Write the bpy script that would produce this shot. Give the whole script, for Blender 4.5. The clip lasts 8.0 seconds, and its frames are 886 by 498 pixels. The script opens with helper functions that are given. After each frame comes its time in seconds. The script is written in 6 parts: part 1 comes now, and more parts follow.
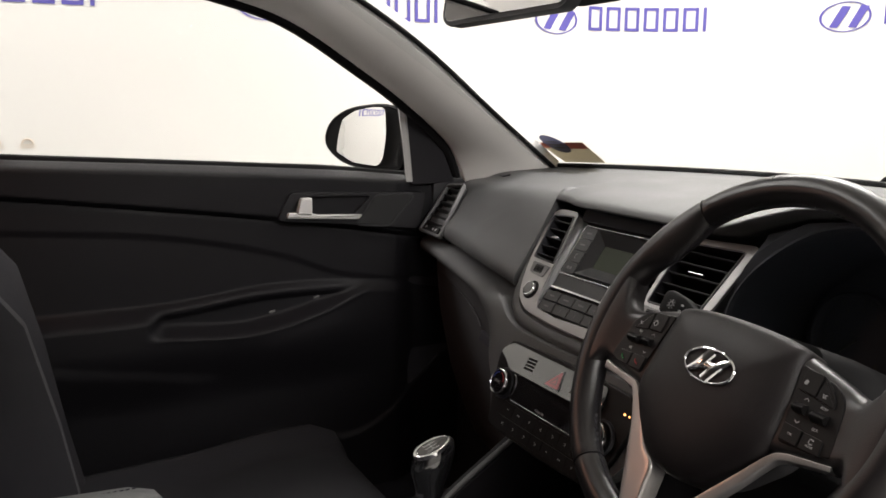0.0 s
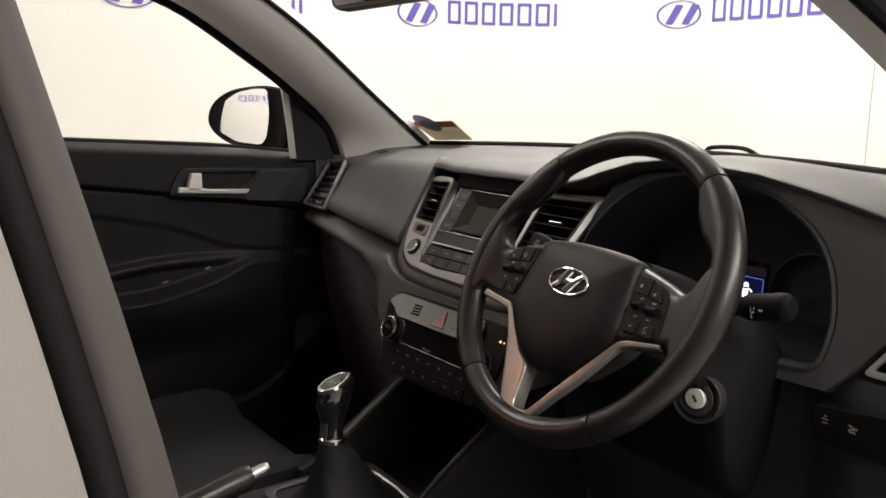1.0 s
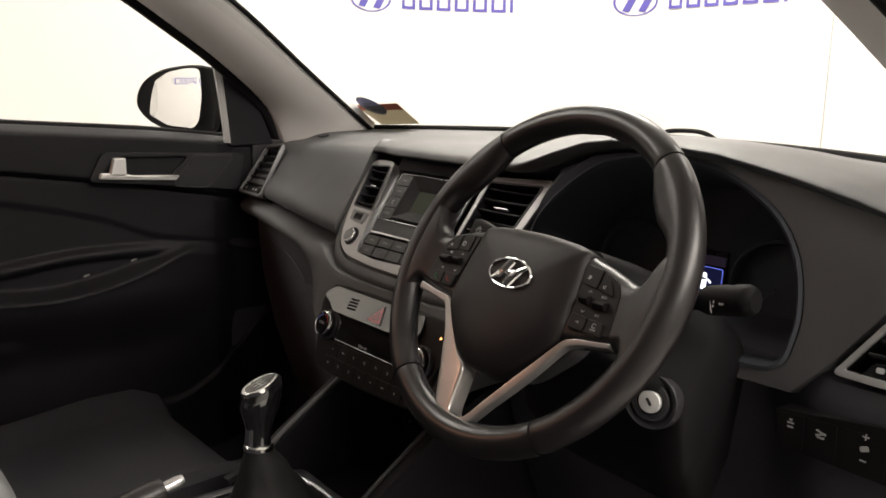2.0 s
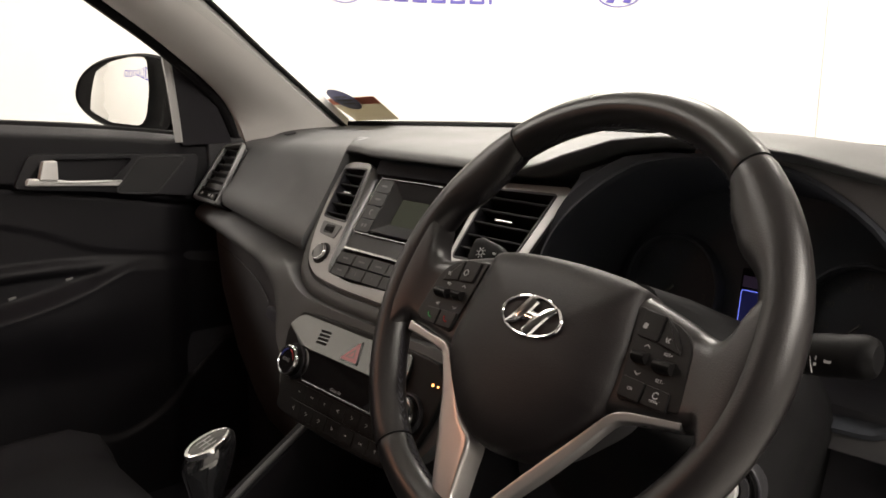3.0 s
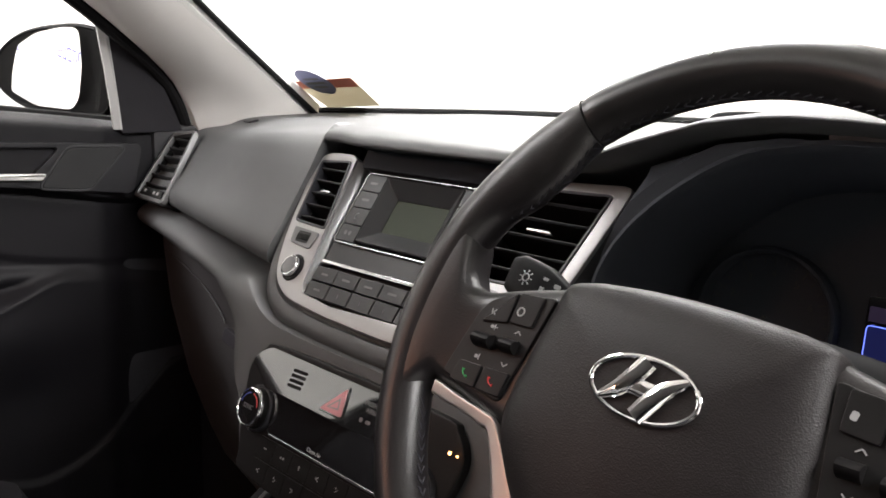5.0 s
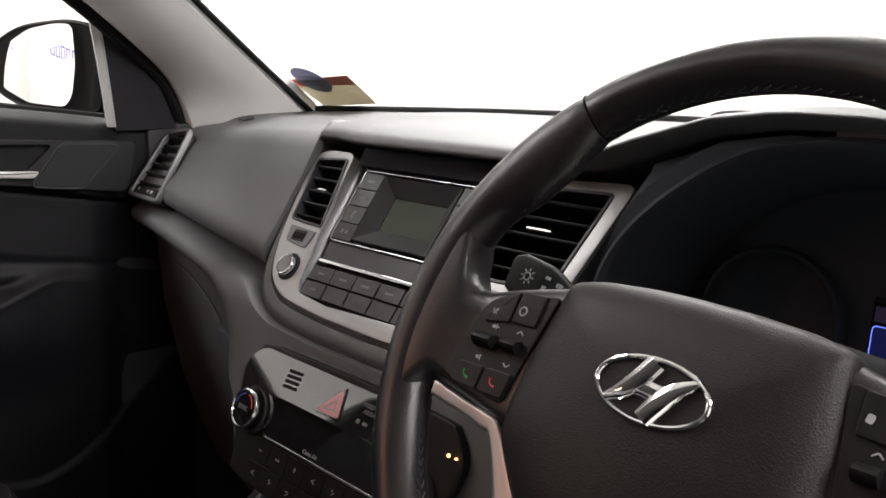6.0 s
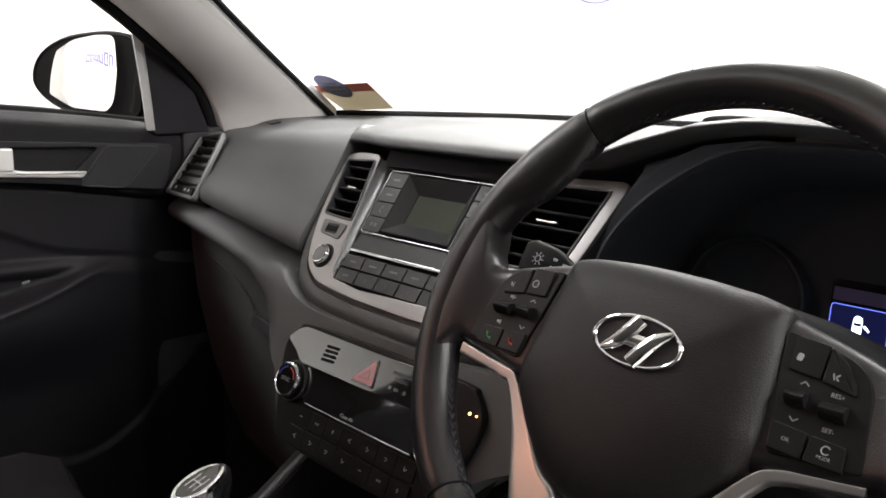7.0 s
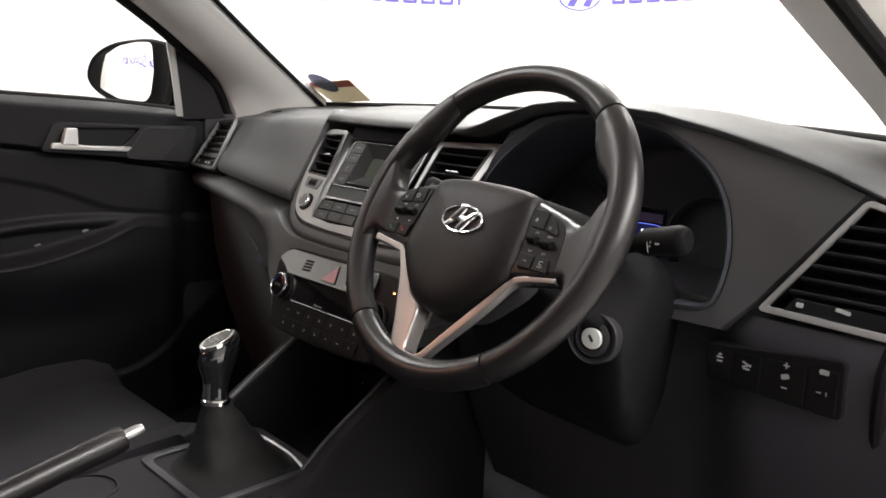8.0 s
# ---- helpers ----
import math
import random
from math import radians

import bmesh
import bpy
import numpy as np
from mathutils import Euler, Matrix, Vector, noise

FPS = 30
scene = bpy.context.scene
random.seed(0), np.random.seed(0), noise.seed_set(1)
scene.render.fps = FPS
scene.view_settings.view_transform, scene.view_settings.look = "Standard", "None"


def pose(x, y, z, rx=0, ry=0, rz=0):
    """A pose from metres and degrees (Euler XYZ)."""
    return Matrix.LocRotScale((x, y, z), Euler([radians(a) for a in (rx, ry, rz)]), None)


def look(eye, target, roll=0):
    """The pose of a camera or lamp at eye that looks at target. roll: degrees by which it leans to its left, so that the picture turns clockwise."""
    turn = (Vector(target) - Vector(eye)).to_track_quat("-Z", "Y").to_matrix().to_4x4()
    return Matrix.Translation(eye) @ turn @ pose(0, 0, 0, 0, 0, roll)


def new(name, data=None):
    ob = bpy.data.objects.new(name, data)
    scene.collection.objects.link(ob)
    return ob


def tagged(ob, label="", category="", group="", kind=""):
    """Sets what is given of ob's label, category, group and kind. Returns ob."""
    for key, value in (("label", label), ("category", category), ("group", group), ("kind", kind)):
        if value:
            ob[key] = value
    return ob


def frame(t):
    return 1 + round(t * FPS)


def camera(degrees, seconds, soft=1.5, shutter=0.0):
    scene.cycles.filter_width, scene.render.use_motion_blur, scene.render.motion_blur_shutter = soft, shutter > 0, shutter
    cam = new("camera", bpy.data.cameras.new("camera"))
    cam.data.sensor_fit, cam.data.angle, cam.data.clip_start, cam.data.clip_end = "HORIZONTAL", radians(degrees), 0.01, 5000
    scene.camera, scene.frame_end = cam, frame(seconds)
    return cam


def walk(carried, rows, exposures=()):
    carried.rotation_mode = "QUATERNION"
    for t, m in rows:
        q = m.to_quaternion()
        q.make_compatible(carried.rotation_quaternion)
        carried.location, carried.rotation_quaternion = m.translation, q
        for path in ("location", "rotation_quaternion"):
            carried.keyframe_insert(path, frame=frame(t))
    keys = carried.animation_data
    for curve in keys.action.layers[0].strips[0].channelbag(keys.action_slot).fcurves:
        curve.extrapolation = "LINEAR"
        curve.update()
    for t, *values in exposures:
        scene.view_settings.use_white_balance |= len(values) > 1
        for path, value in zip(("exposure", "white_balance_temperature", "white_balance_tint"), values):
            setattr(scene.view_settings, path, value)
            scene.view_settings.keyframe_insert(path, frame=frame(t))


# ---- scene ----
# ---------------------------------------------------------------- camera
cam = camera(55.4, 8.0, soft=1.7)
PATH = [
    (0, (0.864, -0.521, 1.255), (-0.877, 0.395, 0.893), 0.4),
    (0.5, (0.939, -0.598, 1.251), (-0.69, 0.503, 0.884), 0.3),
    (1, (0.978, -0.637, 1.228), (-0.587, 0.552, 0.857), 0.6),
    (1.5, (0.985, -0.605, 1.216), (-0.542, 0.629, 0.834), 0.6),
    (1.7, (0.97, -0.586, 1.21), (-0.547, 0.66, 0.825), 0.7),
    (2.8, (0.775, -0.458, 1.204), (-0.698, 0.835, 0.807), 0.9),
    (3, (0.75, -0.431, 1.193), (-0.715, 0.872, 0.798), 0.7),
    (3.5, (0.669, -0.335, 1.162), (-0.775, 0.989, 0.762), 1.0),
    (4, (0.63, -0.303, 1.145), (-0.799, 1.038, 0.743), 1.1),
    (4.5, (0.603, -0.293, 1.145), (-0.808, 1.067, 0.746), 1.1),
    (4.7, (0.58, -0.303, 1.154), (-0.825, 1.063, 0.755), 1.2),
    (5.8, (0.526, -0.325, 1.17), (-0.866, 1.056, 0.777), 1.7),
    (6, (0.542, -0.311, 1.16), (-0.849, 1.07, 0.764), 1.6),
    (6.5, (0.543, -0.329, 1.151), (-0.853, 1.045, 0.749), 1.2),
    (7, (0.606, -0.397, 1.17), (-0.791, 0.979, 0.775), 1.6),
    (7.5, (0.769, -0.498, 1.191), (-0.633, 0.874, 0.804), 1.6),
    (7.7, (0.845, -0.542, 1.184), (-0.56, 0.828, 0.797), 1.9),
    (8, (0.959, -0.597, 1.165), (-0.459, 0.758, 0.774), 1.8),
]
EXPOSURES = [(0, 0.05, 6400, 12), (0.6, -0.10, 6700, 12), (1.7, 0.05, 6750, 12), (2.8, 0.26, 6850, 12), (3.2, 0.35, 6800, 12), (3.5, 0.54, 6500, 12), (4.0, 0.74, 6400, 12), (4.5, 1.10, 6250, 12), (6.0, 0.60, 6200, 12), (6.6, 0.52, 6200, 12), (7.5, 0.74, 6200, 12), (8.0, 0.60, 6300, 12)]
walk(cam, [(t, look(eye, target, roll)) for t, eye, target, roll in PATH], EXPOSURES)

# ---------------------------------------------------------------- light
world = bpy.data.worlds.new("studio_air")
scene.world = world
world.use_nodes = True
world.node_tree.nodes["Background"].inputs[0].default_value = (1.0, 0.97, 0.93, 1)
world.node_tree.nodes["Background"].inputs[1].default_value = 0.02


def area_lamp(name, place, target, sx, sy, watts, colour):
    data = bpy.data.lights.new(name, "AREA")
    data.shape, data.size, data.size_y, data.energy, data.color = "RECTANGLE", sx, sy, watts, colour
    ob = new(name, data)
    ob.matrix_world = look(place, target)
    return ob


WHITE = (1.0, 0.96, 0.895)
CEIL = 3.0
# Unseen lamps, placed to brighten the wall, dash, door mirror and driver side.
LAMPS = ((-1.3, 2.0, 1.5, 1.5, 110), (-1.9, -0.9, 0.7, 2.2, 34), (1.0, 2.2, 1.4, 0.8, 45), (-1.7, -3.3, 1.2, 1.2, 90), (2.7, 0.2, 1.0, 2.4, 120))
for px, py, sx, sy, watts in LAMPS:
    area_lamp("added_ceiling_lamp", (px, py, CEIL - 0.06), (px, py, 0), sx, sy, watts, WHITE)
# Added warm source, out of view; gives spokes and rim their copper reflections.
WARM_SPOT = (-0.50, -0.80, 1.470)
area_lamp("added_warm_lamp", (WARM_SPOT[0], WARM_SPOT[1], WARM_SPOT[2] - 0.022), (WARM_SPOT[0], WARM_SPOT[1], 0), 0.13, 0.07, 1.3, (1.0, 0.46, 0.29))

# ---------------------------------------------------------------- materials


def material(name, colour, rough, metal=0.0, grain=0.0, grain_size=900.0, vary=0.12, rough_vary=0.1, cloud=9.0, coat=0.0, voronoi=False, spec=0.5):
    """Colour and gloss drift at two scales; grain is a fine relief."""
    m = bpy.data.materials.new(name)
    m.use_nodes = True
    nt = m.node_tree
    b = nt.nodes["Principled BSDF"]
    co = nt.nodes.new("ShaderNodeTexCoord")
    big = nt.nodes.new("ShaderNodeTexNoise")
    big.inputs["Scale"].default_value, big.inputs["Detail"].default_value = cloud, 6
    nt.links.new(co.outputs["Object"], big.inputs["Vector"])
    fine = nt.nodes.new("ShaderNodeTexNoise")
    fine.inputs["Scale"].default_value, fine.inputs["Detail"].default_value = grain_size * 0.3, 3
    nt.links.new(co.outputs["Object"], fine.inputs["Vector"])
    both = nt.nodes.new("ShaderNodeMath")
    both.operation = "MULTIPLY_ADD"
    nt.links.new(fine.outputs["Fac"], both.inputs[0])
    both.inputs[1].default_value = 0.35
    nt.links.new(big.outputs["Fac"], both.inputs[2])
    ramp = nt.nodes.new("ShaderNodeMapRange")
    ramp.inputs["From Min"].default_value, ramp.inputs["From Max"].default_value = 0.4, 1.0
    ramp.inputs["To Min"].default_value, ramp.inputs["To Max"].default_value = 1 - vary, 1 + vary
    nt.links.new(both.outputs[0], ramp.inputs["Value"])
    mul = nt.nodes.new("ShaderNodeVectorMath")
    mul.operation = "SCALE"
    mul.inputs[0].default_value = colour
    nt.links.new(ramp.outputs[0], mul.inputs["Scale"])
    nt.links.new(mul.outputs[0], b.inputs["Base Color"])
    rr = nt.nodes.new("ShaderNodeMapRange")
    rr.inputs["From Min"].default_value, rr.inputs["From Max"].default_value = 0.4, 1.0
    rr.inputs["To Min"].default_value, rr.inputs["To Max"].default_value = max(0.02, rough - rough_vary), min(1, rough + rough_vary)
    nt.links.new(both.outputs[0], rr.inputs["Value"])
    nt.links.new(rr.outputs[0], b.inputs["Roughness"])
    b.inputs["Metallic"].default_value = metal
    b.inputs["Specular IOR Level"].default_value = spec
    b.inputs["Coat Weight"].default_value = coat
    if grain:
        if voronoi:
            tex = nt.nodes.new("ShaderNodeTexVoronoi")
            tex.feature = "SMOOTH_F1"
            out = tex.outputs["Distance"]
        else:
            tex = nt.nodes.new("ShaderNodeTexNoise")
            tex.inputs["Detail"].default_value = 4
            out = tex.outputs["Fac"]
        tex.inputs["Scale"].default_value = grain_size
        nt.links.new(co.outputs["Object"], tex.inputs["Vector"])
        bump = nt.nodes.new("ShaderNodeBump")
        bump.inputs["Strength"].default_value, bump.inputs["Distance"].default_value = grain, 0.0006
        nt.links.new(out, bump.inputs["Height"])
        nt.links.new(bump.outputs[0], b.inputs["Normal"])
    return m


def glowing(name, colour, strength):
    m = bpy.data.materials.new(name)
    m.use_nodes = True
    b = m.node_tree.nodes["Principled BSDF"]
    b.inputs["Base Color"].default_value = (*[c * 0.3 for c in colour], 1)
    b.inputs["Emission Color"].default_value = (*colour, 1)
    b.inputs["Emission Strength"].default_value = strength
    return m


def clear_glass(name, tint=(0.97, 0.985, 0.98), gloss=0.05):
    m = bpy.data.materials.new(name)
    m.use_nodes = True
    nt = m.node_tree
    nt.nodes.clear()
    out, mix = nt.nodes.new("ShaderNodeOutputMaterial"), nt.nodes.new("ShaderNodeMixShader")
    clear, shine = nt.nodes.new("ShaderNodeBsdfTransparent"), nt.nodes.new("ShaderNodeBsdfGlossy")
    clear.inputs[0].default_value = (*tint, 1)
    shine.inputs["Roughness"].default_value = 0.02
    mix.inputs[0].default_value = gloss
    nt.links.new(clear.outputs[0], mix.inputs[1])
    nt.links.new(shine.outputs[0], mix.inputs[2])
    nt.links.new(mix.outputs[0], out.inputs[0])
    return m


def paper(name, colour):
    """Thin card: half of the light passes through it."""
    m = material(name, colour, 0.8, vary=0.06)
    nt = m.node_tree
    b, out = nt.nodes["Principled BSDF"], nt.nodes["Material Output"]
    back, mix_ = nt.nodes.new("ShaderNodeBsdfTranslucent"), nt.nodes.new("ShaderNodeMixShader")
    back.inputs[0].default_value = (*colour, 1)
    mix_.inputs[0].default_value = 0.5
    nt.links.new(b.outputs[0], mix_.inputs[1])
    nt.links.new(back.outputs[0], mix_.inputs[2])
    nt.links.new(mix_.outputs[0], out.inputs[0])
    return m


SOFT_DASH = material("soft_dash_plastic", (0.0700, 0.0710, 0.0730), 0.52, grain=0.35, grain_size=1500, voronoi=True)
HARD_DASH = material("hard_dark_plastic", (0.0268, 0.0260, 0.0314), 0.48, grain=0.3, grain_size=1700, voronoi=True)
RADIO_BODY = material("radio_black_body", (0.010, 0.010, 0.0112), 0.5, grain=0.1, grain_size=2000, spec=0.35)
CONSOLE_BLACK = material("black_console_plastic", (0.0135, 0.0125, 0.0150), 0.75, grain=0.3, grain_size=1500, voronoi=True, spec=0.2)
BOOT = material("soft_black_leather", (0.008, 0.0078, 0.008), 0.6, grain=0.3, grain_size=1200, voronoi=True, spec=0.3)
KNOB_BLACK = material("smooth_black_plastic", (0.0093, 0.0088, 0.0108), 0.5, grain=0.2, grain_size=1800, spec=0.35)
KNEE = material("black_knee_plastic", (0.031, 0.0297, 0.036), 0.5, grain=0.3, grain_size=1600, voronoi=True)
DIAL_BLACK = material("matt_dial_black", (0.040, 0.044, 0.053), 0.75, spec=0.25)
STALK = material("matt_stalk_black", (0.0085, 0.0083, 0.0088), 0.55, grain=0.1, grain_size=2500, spec=0.08)
DARK_DASH = material("deep_black_plastic", (0.0170, 0.0165, 0.0190), 0.55, grain=0.25, grain_size=1500)
PANEL_GREY = material("charcoal_panel", (0.057, 0.0555, 0.0585), 0.46, grain=0.2, grain_size=1500, voronoi=True)
LEATHER = material("black_grained_leather", (0.0115, 0.0098, 0.0104), 0.34, grain=0.18, grain_size=1150, voronoi=True, rough_vary=0.05, cloud=22)
PERFORATED = material("worn_black_leather", (0.0110, 0.0098, 0.0098), 0.32, grain=0.03, grain_size=1200, rough_vary=0.05, cloud=30)
AIRBAG = material("airbag_cover_plastic", (0.0102, 0.0081, 0.0086), 0.46, grain=0.30, grain_size=1400, voronoi=True, spec=0.29)
SILVER = material("satin_silver_trim", (0.36, 0.355, 0.355), 0.42, metal=0.5, grain=0.05, grain_size=2500, vary=0.05)
VENT_BLACK = material("vent_black_plastic", (0.0085, 0.0085, 0.0092), 0.5, grain=0.1, grain_size=2200, spec=0.3)
# Grey of thumbwheel plates and knob caps; also silver darkened for shade.
DARK_SHADED_SILVER = material("dark_shaded_satin_trim", (0.15, 0.15, 0.152), 0.38, metal=0.5, grain=0.05, grain_size=2500, vary=0.05)
SPOKE_SILVER = material("satin_spoke_trim", (0.44, 0.425, 0.415), 0.30, metal=0.8, vary=0.04, rough_vary=0.04)
CHROME = material("polished_chrome", (0.86, 0.86, 0.87), 0.07, metal=1.0, vary=0.03, rough_vary=0.04)
DIM_CHROME = material("brushed_bright_trim", (0.52, 0.52, 0.53), 0.26, metal=0.95, vary=0.04)
GLOSS_BLACK = material("piano_black", (0.010, 0.010, 0.011), 0.06, rough_vary=0.03, coat=0.7, spec=0.9)
BUTTON = material("satin_black_button", (0.0068, 0.0062, 0.0064), 0.46, grain=0.12, grain_size=2500, spec=0.22)
RADIO = material("radio_grey_button", (0.019, 0.0195, 0.0215), 0.45, grain=0.1, grain_size=2500)
PILLAR = material("grey_pillar_trim", (0.68, 0.66, 0.64), 0.82, grain=0.45, grain_size=2200, vary=0.06)
HEADLINER = material("grey_headliner_cloth", (0.40, 0.39, 0.375), 0.9, grain=0.5, grain_size=2500, vary=0.05)
SEAL = material("black_rubber_seal", (0.0065, 0.0060, 0.0064), 0.7, grain=0.2, grain_size=700, spec=0.12)
DOOR_CARD = material("black_door_card", (0.0068, 0.0063, 0.0079), 0.58, grain=0.35, grain_size=1500, voronoi=True, spec=0.22)
DOOR_CLOTH = material("black_door_cloth", (0.014, 0.014, 0.015), 0.85, grain=0.6, grain_size=2600)
CLOTH = material("black_seat_cloth", (0.0105, 0.0096, 0.0130), 0.9, grain=0.8, grain_size=2400, vary=0.2)
SEAT_GREY = material("grey_seat_leather", (0.085, 0.0865, 0.0865), 0.5, grain=0.45, grain_size=1300, voronoi=True)
CARPET = material("black_carpet", (0.028, 0.0272, 0.032), 0.97, grain=1.0, grain_size=1200, vary=0.3)
BODY_GREY = material("light_pillar_trim", (0.22, 0.205, 0.195), 0.7, grain=0.3, grain_size=1800)
WALL_WHITE = material("white_painted_wall", (0.60, 0.585, 0.562), 0.75, grain=0.12, grain_size=120, vary=0.03, cloud=1.2)
WALL_DARK = material("unseen_wall_grey", (0.50, 0.49, 0.475), 0.6, grain=0.1, grain_size=80, vary=0.15, cloud=1.5)
FLOOR_GREY = material("polished_showroom_floor", (0.55, 0.54, 0.52), 0.3, grain=0.05, grain_size=60, vary=0.08, cloud=2.0)
LOGO_BLUE = material("violet_blue_print", (0.075, 0.062, 0.30), 0.6, vary=0.05)
LOGO_TAN = material("tan_print", (0.58, 0.48, 0.38), 0.6, vary=0.05)
LCD = material("olive_lcd", (0.036, 0.046, 0.028), 0.62, vary=0.05, rough_vary=0.05, spec=0.25)
LEGEND = material("pale_legend_print", (0.32, 0.32, 0.32), 0.6, vary=0.04)
LEGEND_DIM = material("dim_legend_print", (0.13, 0.13, 0.13), 0.6, vary=0.04)
LEGEND_RED = material("red_legend_print", (0.42, 0.03, 0.03), 0.5, vary=0.04)
LEGEND_GREEN = material("green_legend_print", (0.03, 0.25, 0.07), 0.5, vary=0.04)
HAZARD_RED = material("pink_red_hazard_lens", (0.66, 0.30, 0.33), 0.3, vary=0.05)
MIRROR = material("silvered_mirror", (0.93, 0.93, 0.93), 0.01, metal=1.0, vary=0.005, rough_vary=0.005)
PAPER_CREAM = paper("cream_permit_card", (0.48, 0.44, 0.35))
PAPER_RED = paper("red_permit_band", (0.50, 0.17, 0.11))
DISC_BLUE = paper("blue_disc_print", (0.25, 0.255, 0.34))
DIAL_PRINT = material("faint_dial_print", (0.03, 0.03, 0.03), 0.6)
POST_GREY = material("grey_post_trim", (0.058, 0.052, 0.051), 0.6, grain=0.2, grain_size=1200, spec=0.25)
HANDLE = material("satin_handle_metal", (0.72, 0.71, 0.70), 0.38, metal=0.45, vary=0.04)
LOCK_METAL = material("pale_lock_metal", (0.70, 0.70, 0.69), 0.45, metal=0.35, vary=0.06)
GUIDE = material("mid_grey_strip", (0.34, 0.335, 0.33), 0.5, grain=0.15, grain_size=1500)
STITCH = material("grey_black_thread", (0.022, 0.022, 0.030), 0.8, vary=0.1)
GLASS = clear_glass("window_glass")
DIMMING_GLASS = clear_glass("dimming_glass", (0.22, 0.22, 0.225), 0.05)
GLOW_BLUE = glowing("display_blue", (0.012, 0.018, 0.12), 0.2)
GLOW_LINE = glowing("display_line", (0.16, 0.22, 1.0), 1.1)
GLOW_WHITE = glowing("display_white", (0.85, 0.92, 1.0), 2.2)
GLOW_HEAD = glowing("display_header", (0.10, 0.07, 0.16), 0.06)
GLOW_AMBER = glowing("amber_light", (1.0, 0.42, 0.12), 4.0)
PANEL_GLOW = glowing("lamp_diffuser", (1.0, 0.965, 0.91), 3.0)

# ---------------------------------------------------------------- mesh helpers


def thing(name, label, category, place=(0, 0, 0), group="", kind=""):
    ob = new(name)
    ob.empty_display_size = 0.05
    ob.location = place
    return tagged(ob, label, category, group, kind)


def part(name, bm, mat, parent=None, label="", angle=35):
    me = bpy.data.meshes.new(name)
    bmesh.ops.recalc_face_normals(bm, faces=bm.faces[:])
    bm.to_mesh(me)
    bm.free()
    me.materials.append(mat)
    for p in me.polygons:
        p.use_smooth = True
    me.set_sharp_from_angle(angle=radians(angle))
    ob = new(name, me)
    if len(me.polygons) < 3000:
        ob.modifiers.new("flat_faces", "WEIGHTED_NORMAL").keep_sharp = True
    if parent is not None:
        ob.parent = parent
        m, o = Matrix.Identity(4), parent
        while o is not None:
            m = o.matrix_basis @ m
            o = o.parent
        ob.matrix_basis = m.inverted()
    if label:
        ob["label"] = label
    return ob


def axes(o, u, v):
    """A local frame: u to the right, v up, the third axis out of the surface."""
    u = Vector(u).normalized()
    n = u.cross(Vector(v)).normalized()
    v = n.cross(u)
    m = Matrix((u, v, n)).transposed().to_4x4()
    m.translation = o
    return m


def loft(bm, rings, closed=True, caps=True):
    rows = [[bm.verts.new(p) for p in ring] for ring in rings]
    n = len(rows[0])
    for a, b in zip(rows, rows[1:]):
        for i in range(n if closed else n - 1):
            j = (i + 1) % n
            bm.faces.new((a[i], a[j], b[j], b[i]))
    if caps and closed:
        bm.faces.new(rows[0])
        bm.faces.new(rows[-1])
    return bm


def spread(keys, n, closed=False):
    """n points on a smooth line through the keys (Catmull-Rom)."""
    k = [Vector(p) for p in keys]
    m = len(k)
    out = []
    spans = m if closed else m - 1
    for i in range(n):
        s = i * spans / (n if closed else n - 1)
        a = min(int(s), spans - 1)
        f = s - a
        if closed:
            p0, p1, p2, p3 = (k[(a + d) % m] for d in (-1, 0, 1, 2))
        else:
            p0, p1, p2, p3 = (k[max(0, min(m - 1, a + d))] for d in (-1, 0, 1, 2))
        out.append(0.5 * (2 * p1 + (p2 - p0) * f + (2 * p0 - 5 * p1 + 4 * p2 - p3) * f * f + (3 * p1 - p0 - 3 * p2 + p3) * f**3))
    return out


def tube(bm, points, radius, sides=12, closed=False, flat=1.0, up=None):
    """A tube along points; radius is a number or one for each point; flat squeezes it along up."""
    pts = [Vector(p) for p in points]
    n = len(pts)
    rings = []
    side = None
    for i, p in enumerate(pts):
        a = pts[(i - 1) % n] if closed or i else p
        b = pts[(i + 1) % n] if closed or i < n - 1 else p
        d = (b - a).normalized()
        if up is not None:
            side = d.cross(Vector(up)).normalized()
        elif side is None:
            side = d.orthogonal().normalized()
        else:
            side = (side - d * side.dot(d)).normalized()
        w = side.cross(d)
        r = radius[i] if isinstance(radius, (list, tuple)) else radius
        rings.append([p + r * (math.cos(t) * side + flat * math.sin(t) * w) for t in (2 * math.pi * j / sides for j in range(sides))])
    if closed:
        rings.append(rings[0])
        rows = [[bm.verts.new(q) for q in ring] for ring in rings[:-1]]
        rows.append(rows[0])
        for a, b in zip(rows, rows[1:]):
            for i in range(sides):
                bm.faces.new((a[i], a[(i + 1) % sides], b[(i + 1) % sides], b[i]))
    else:
        loft(bm, rings)
    return bm


def rrect(w, h, r, n=4, cx=0.0, cy=0.0):
    out = []
    for sx, sy, a0 in ((1, 1, 0), (-1, 1, 90), (-1, -1, 180), (1, -1, 270)):
        for i in range(n + 1):
            a = radians(a0 + 90 * i / n)
            out.append((cx + sx * (w / 2 - r) + r * math.cos(a), cy + sy * (h / 2 - r) + r * math.sin(a)))
    return out


def ellipse(a, b, n=32, cx=0.0, cy=0.0):
    return [(cx + a * math.cos(2 * math.pi * i / n), cy + b * math.sin(2 * math.pi * i / n)) for i in range(n)]


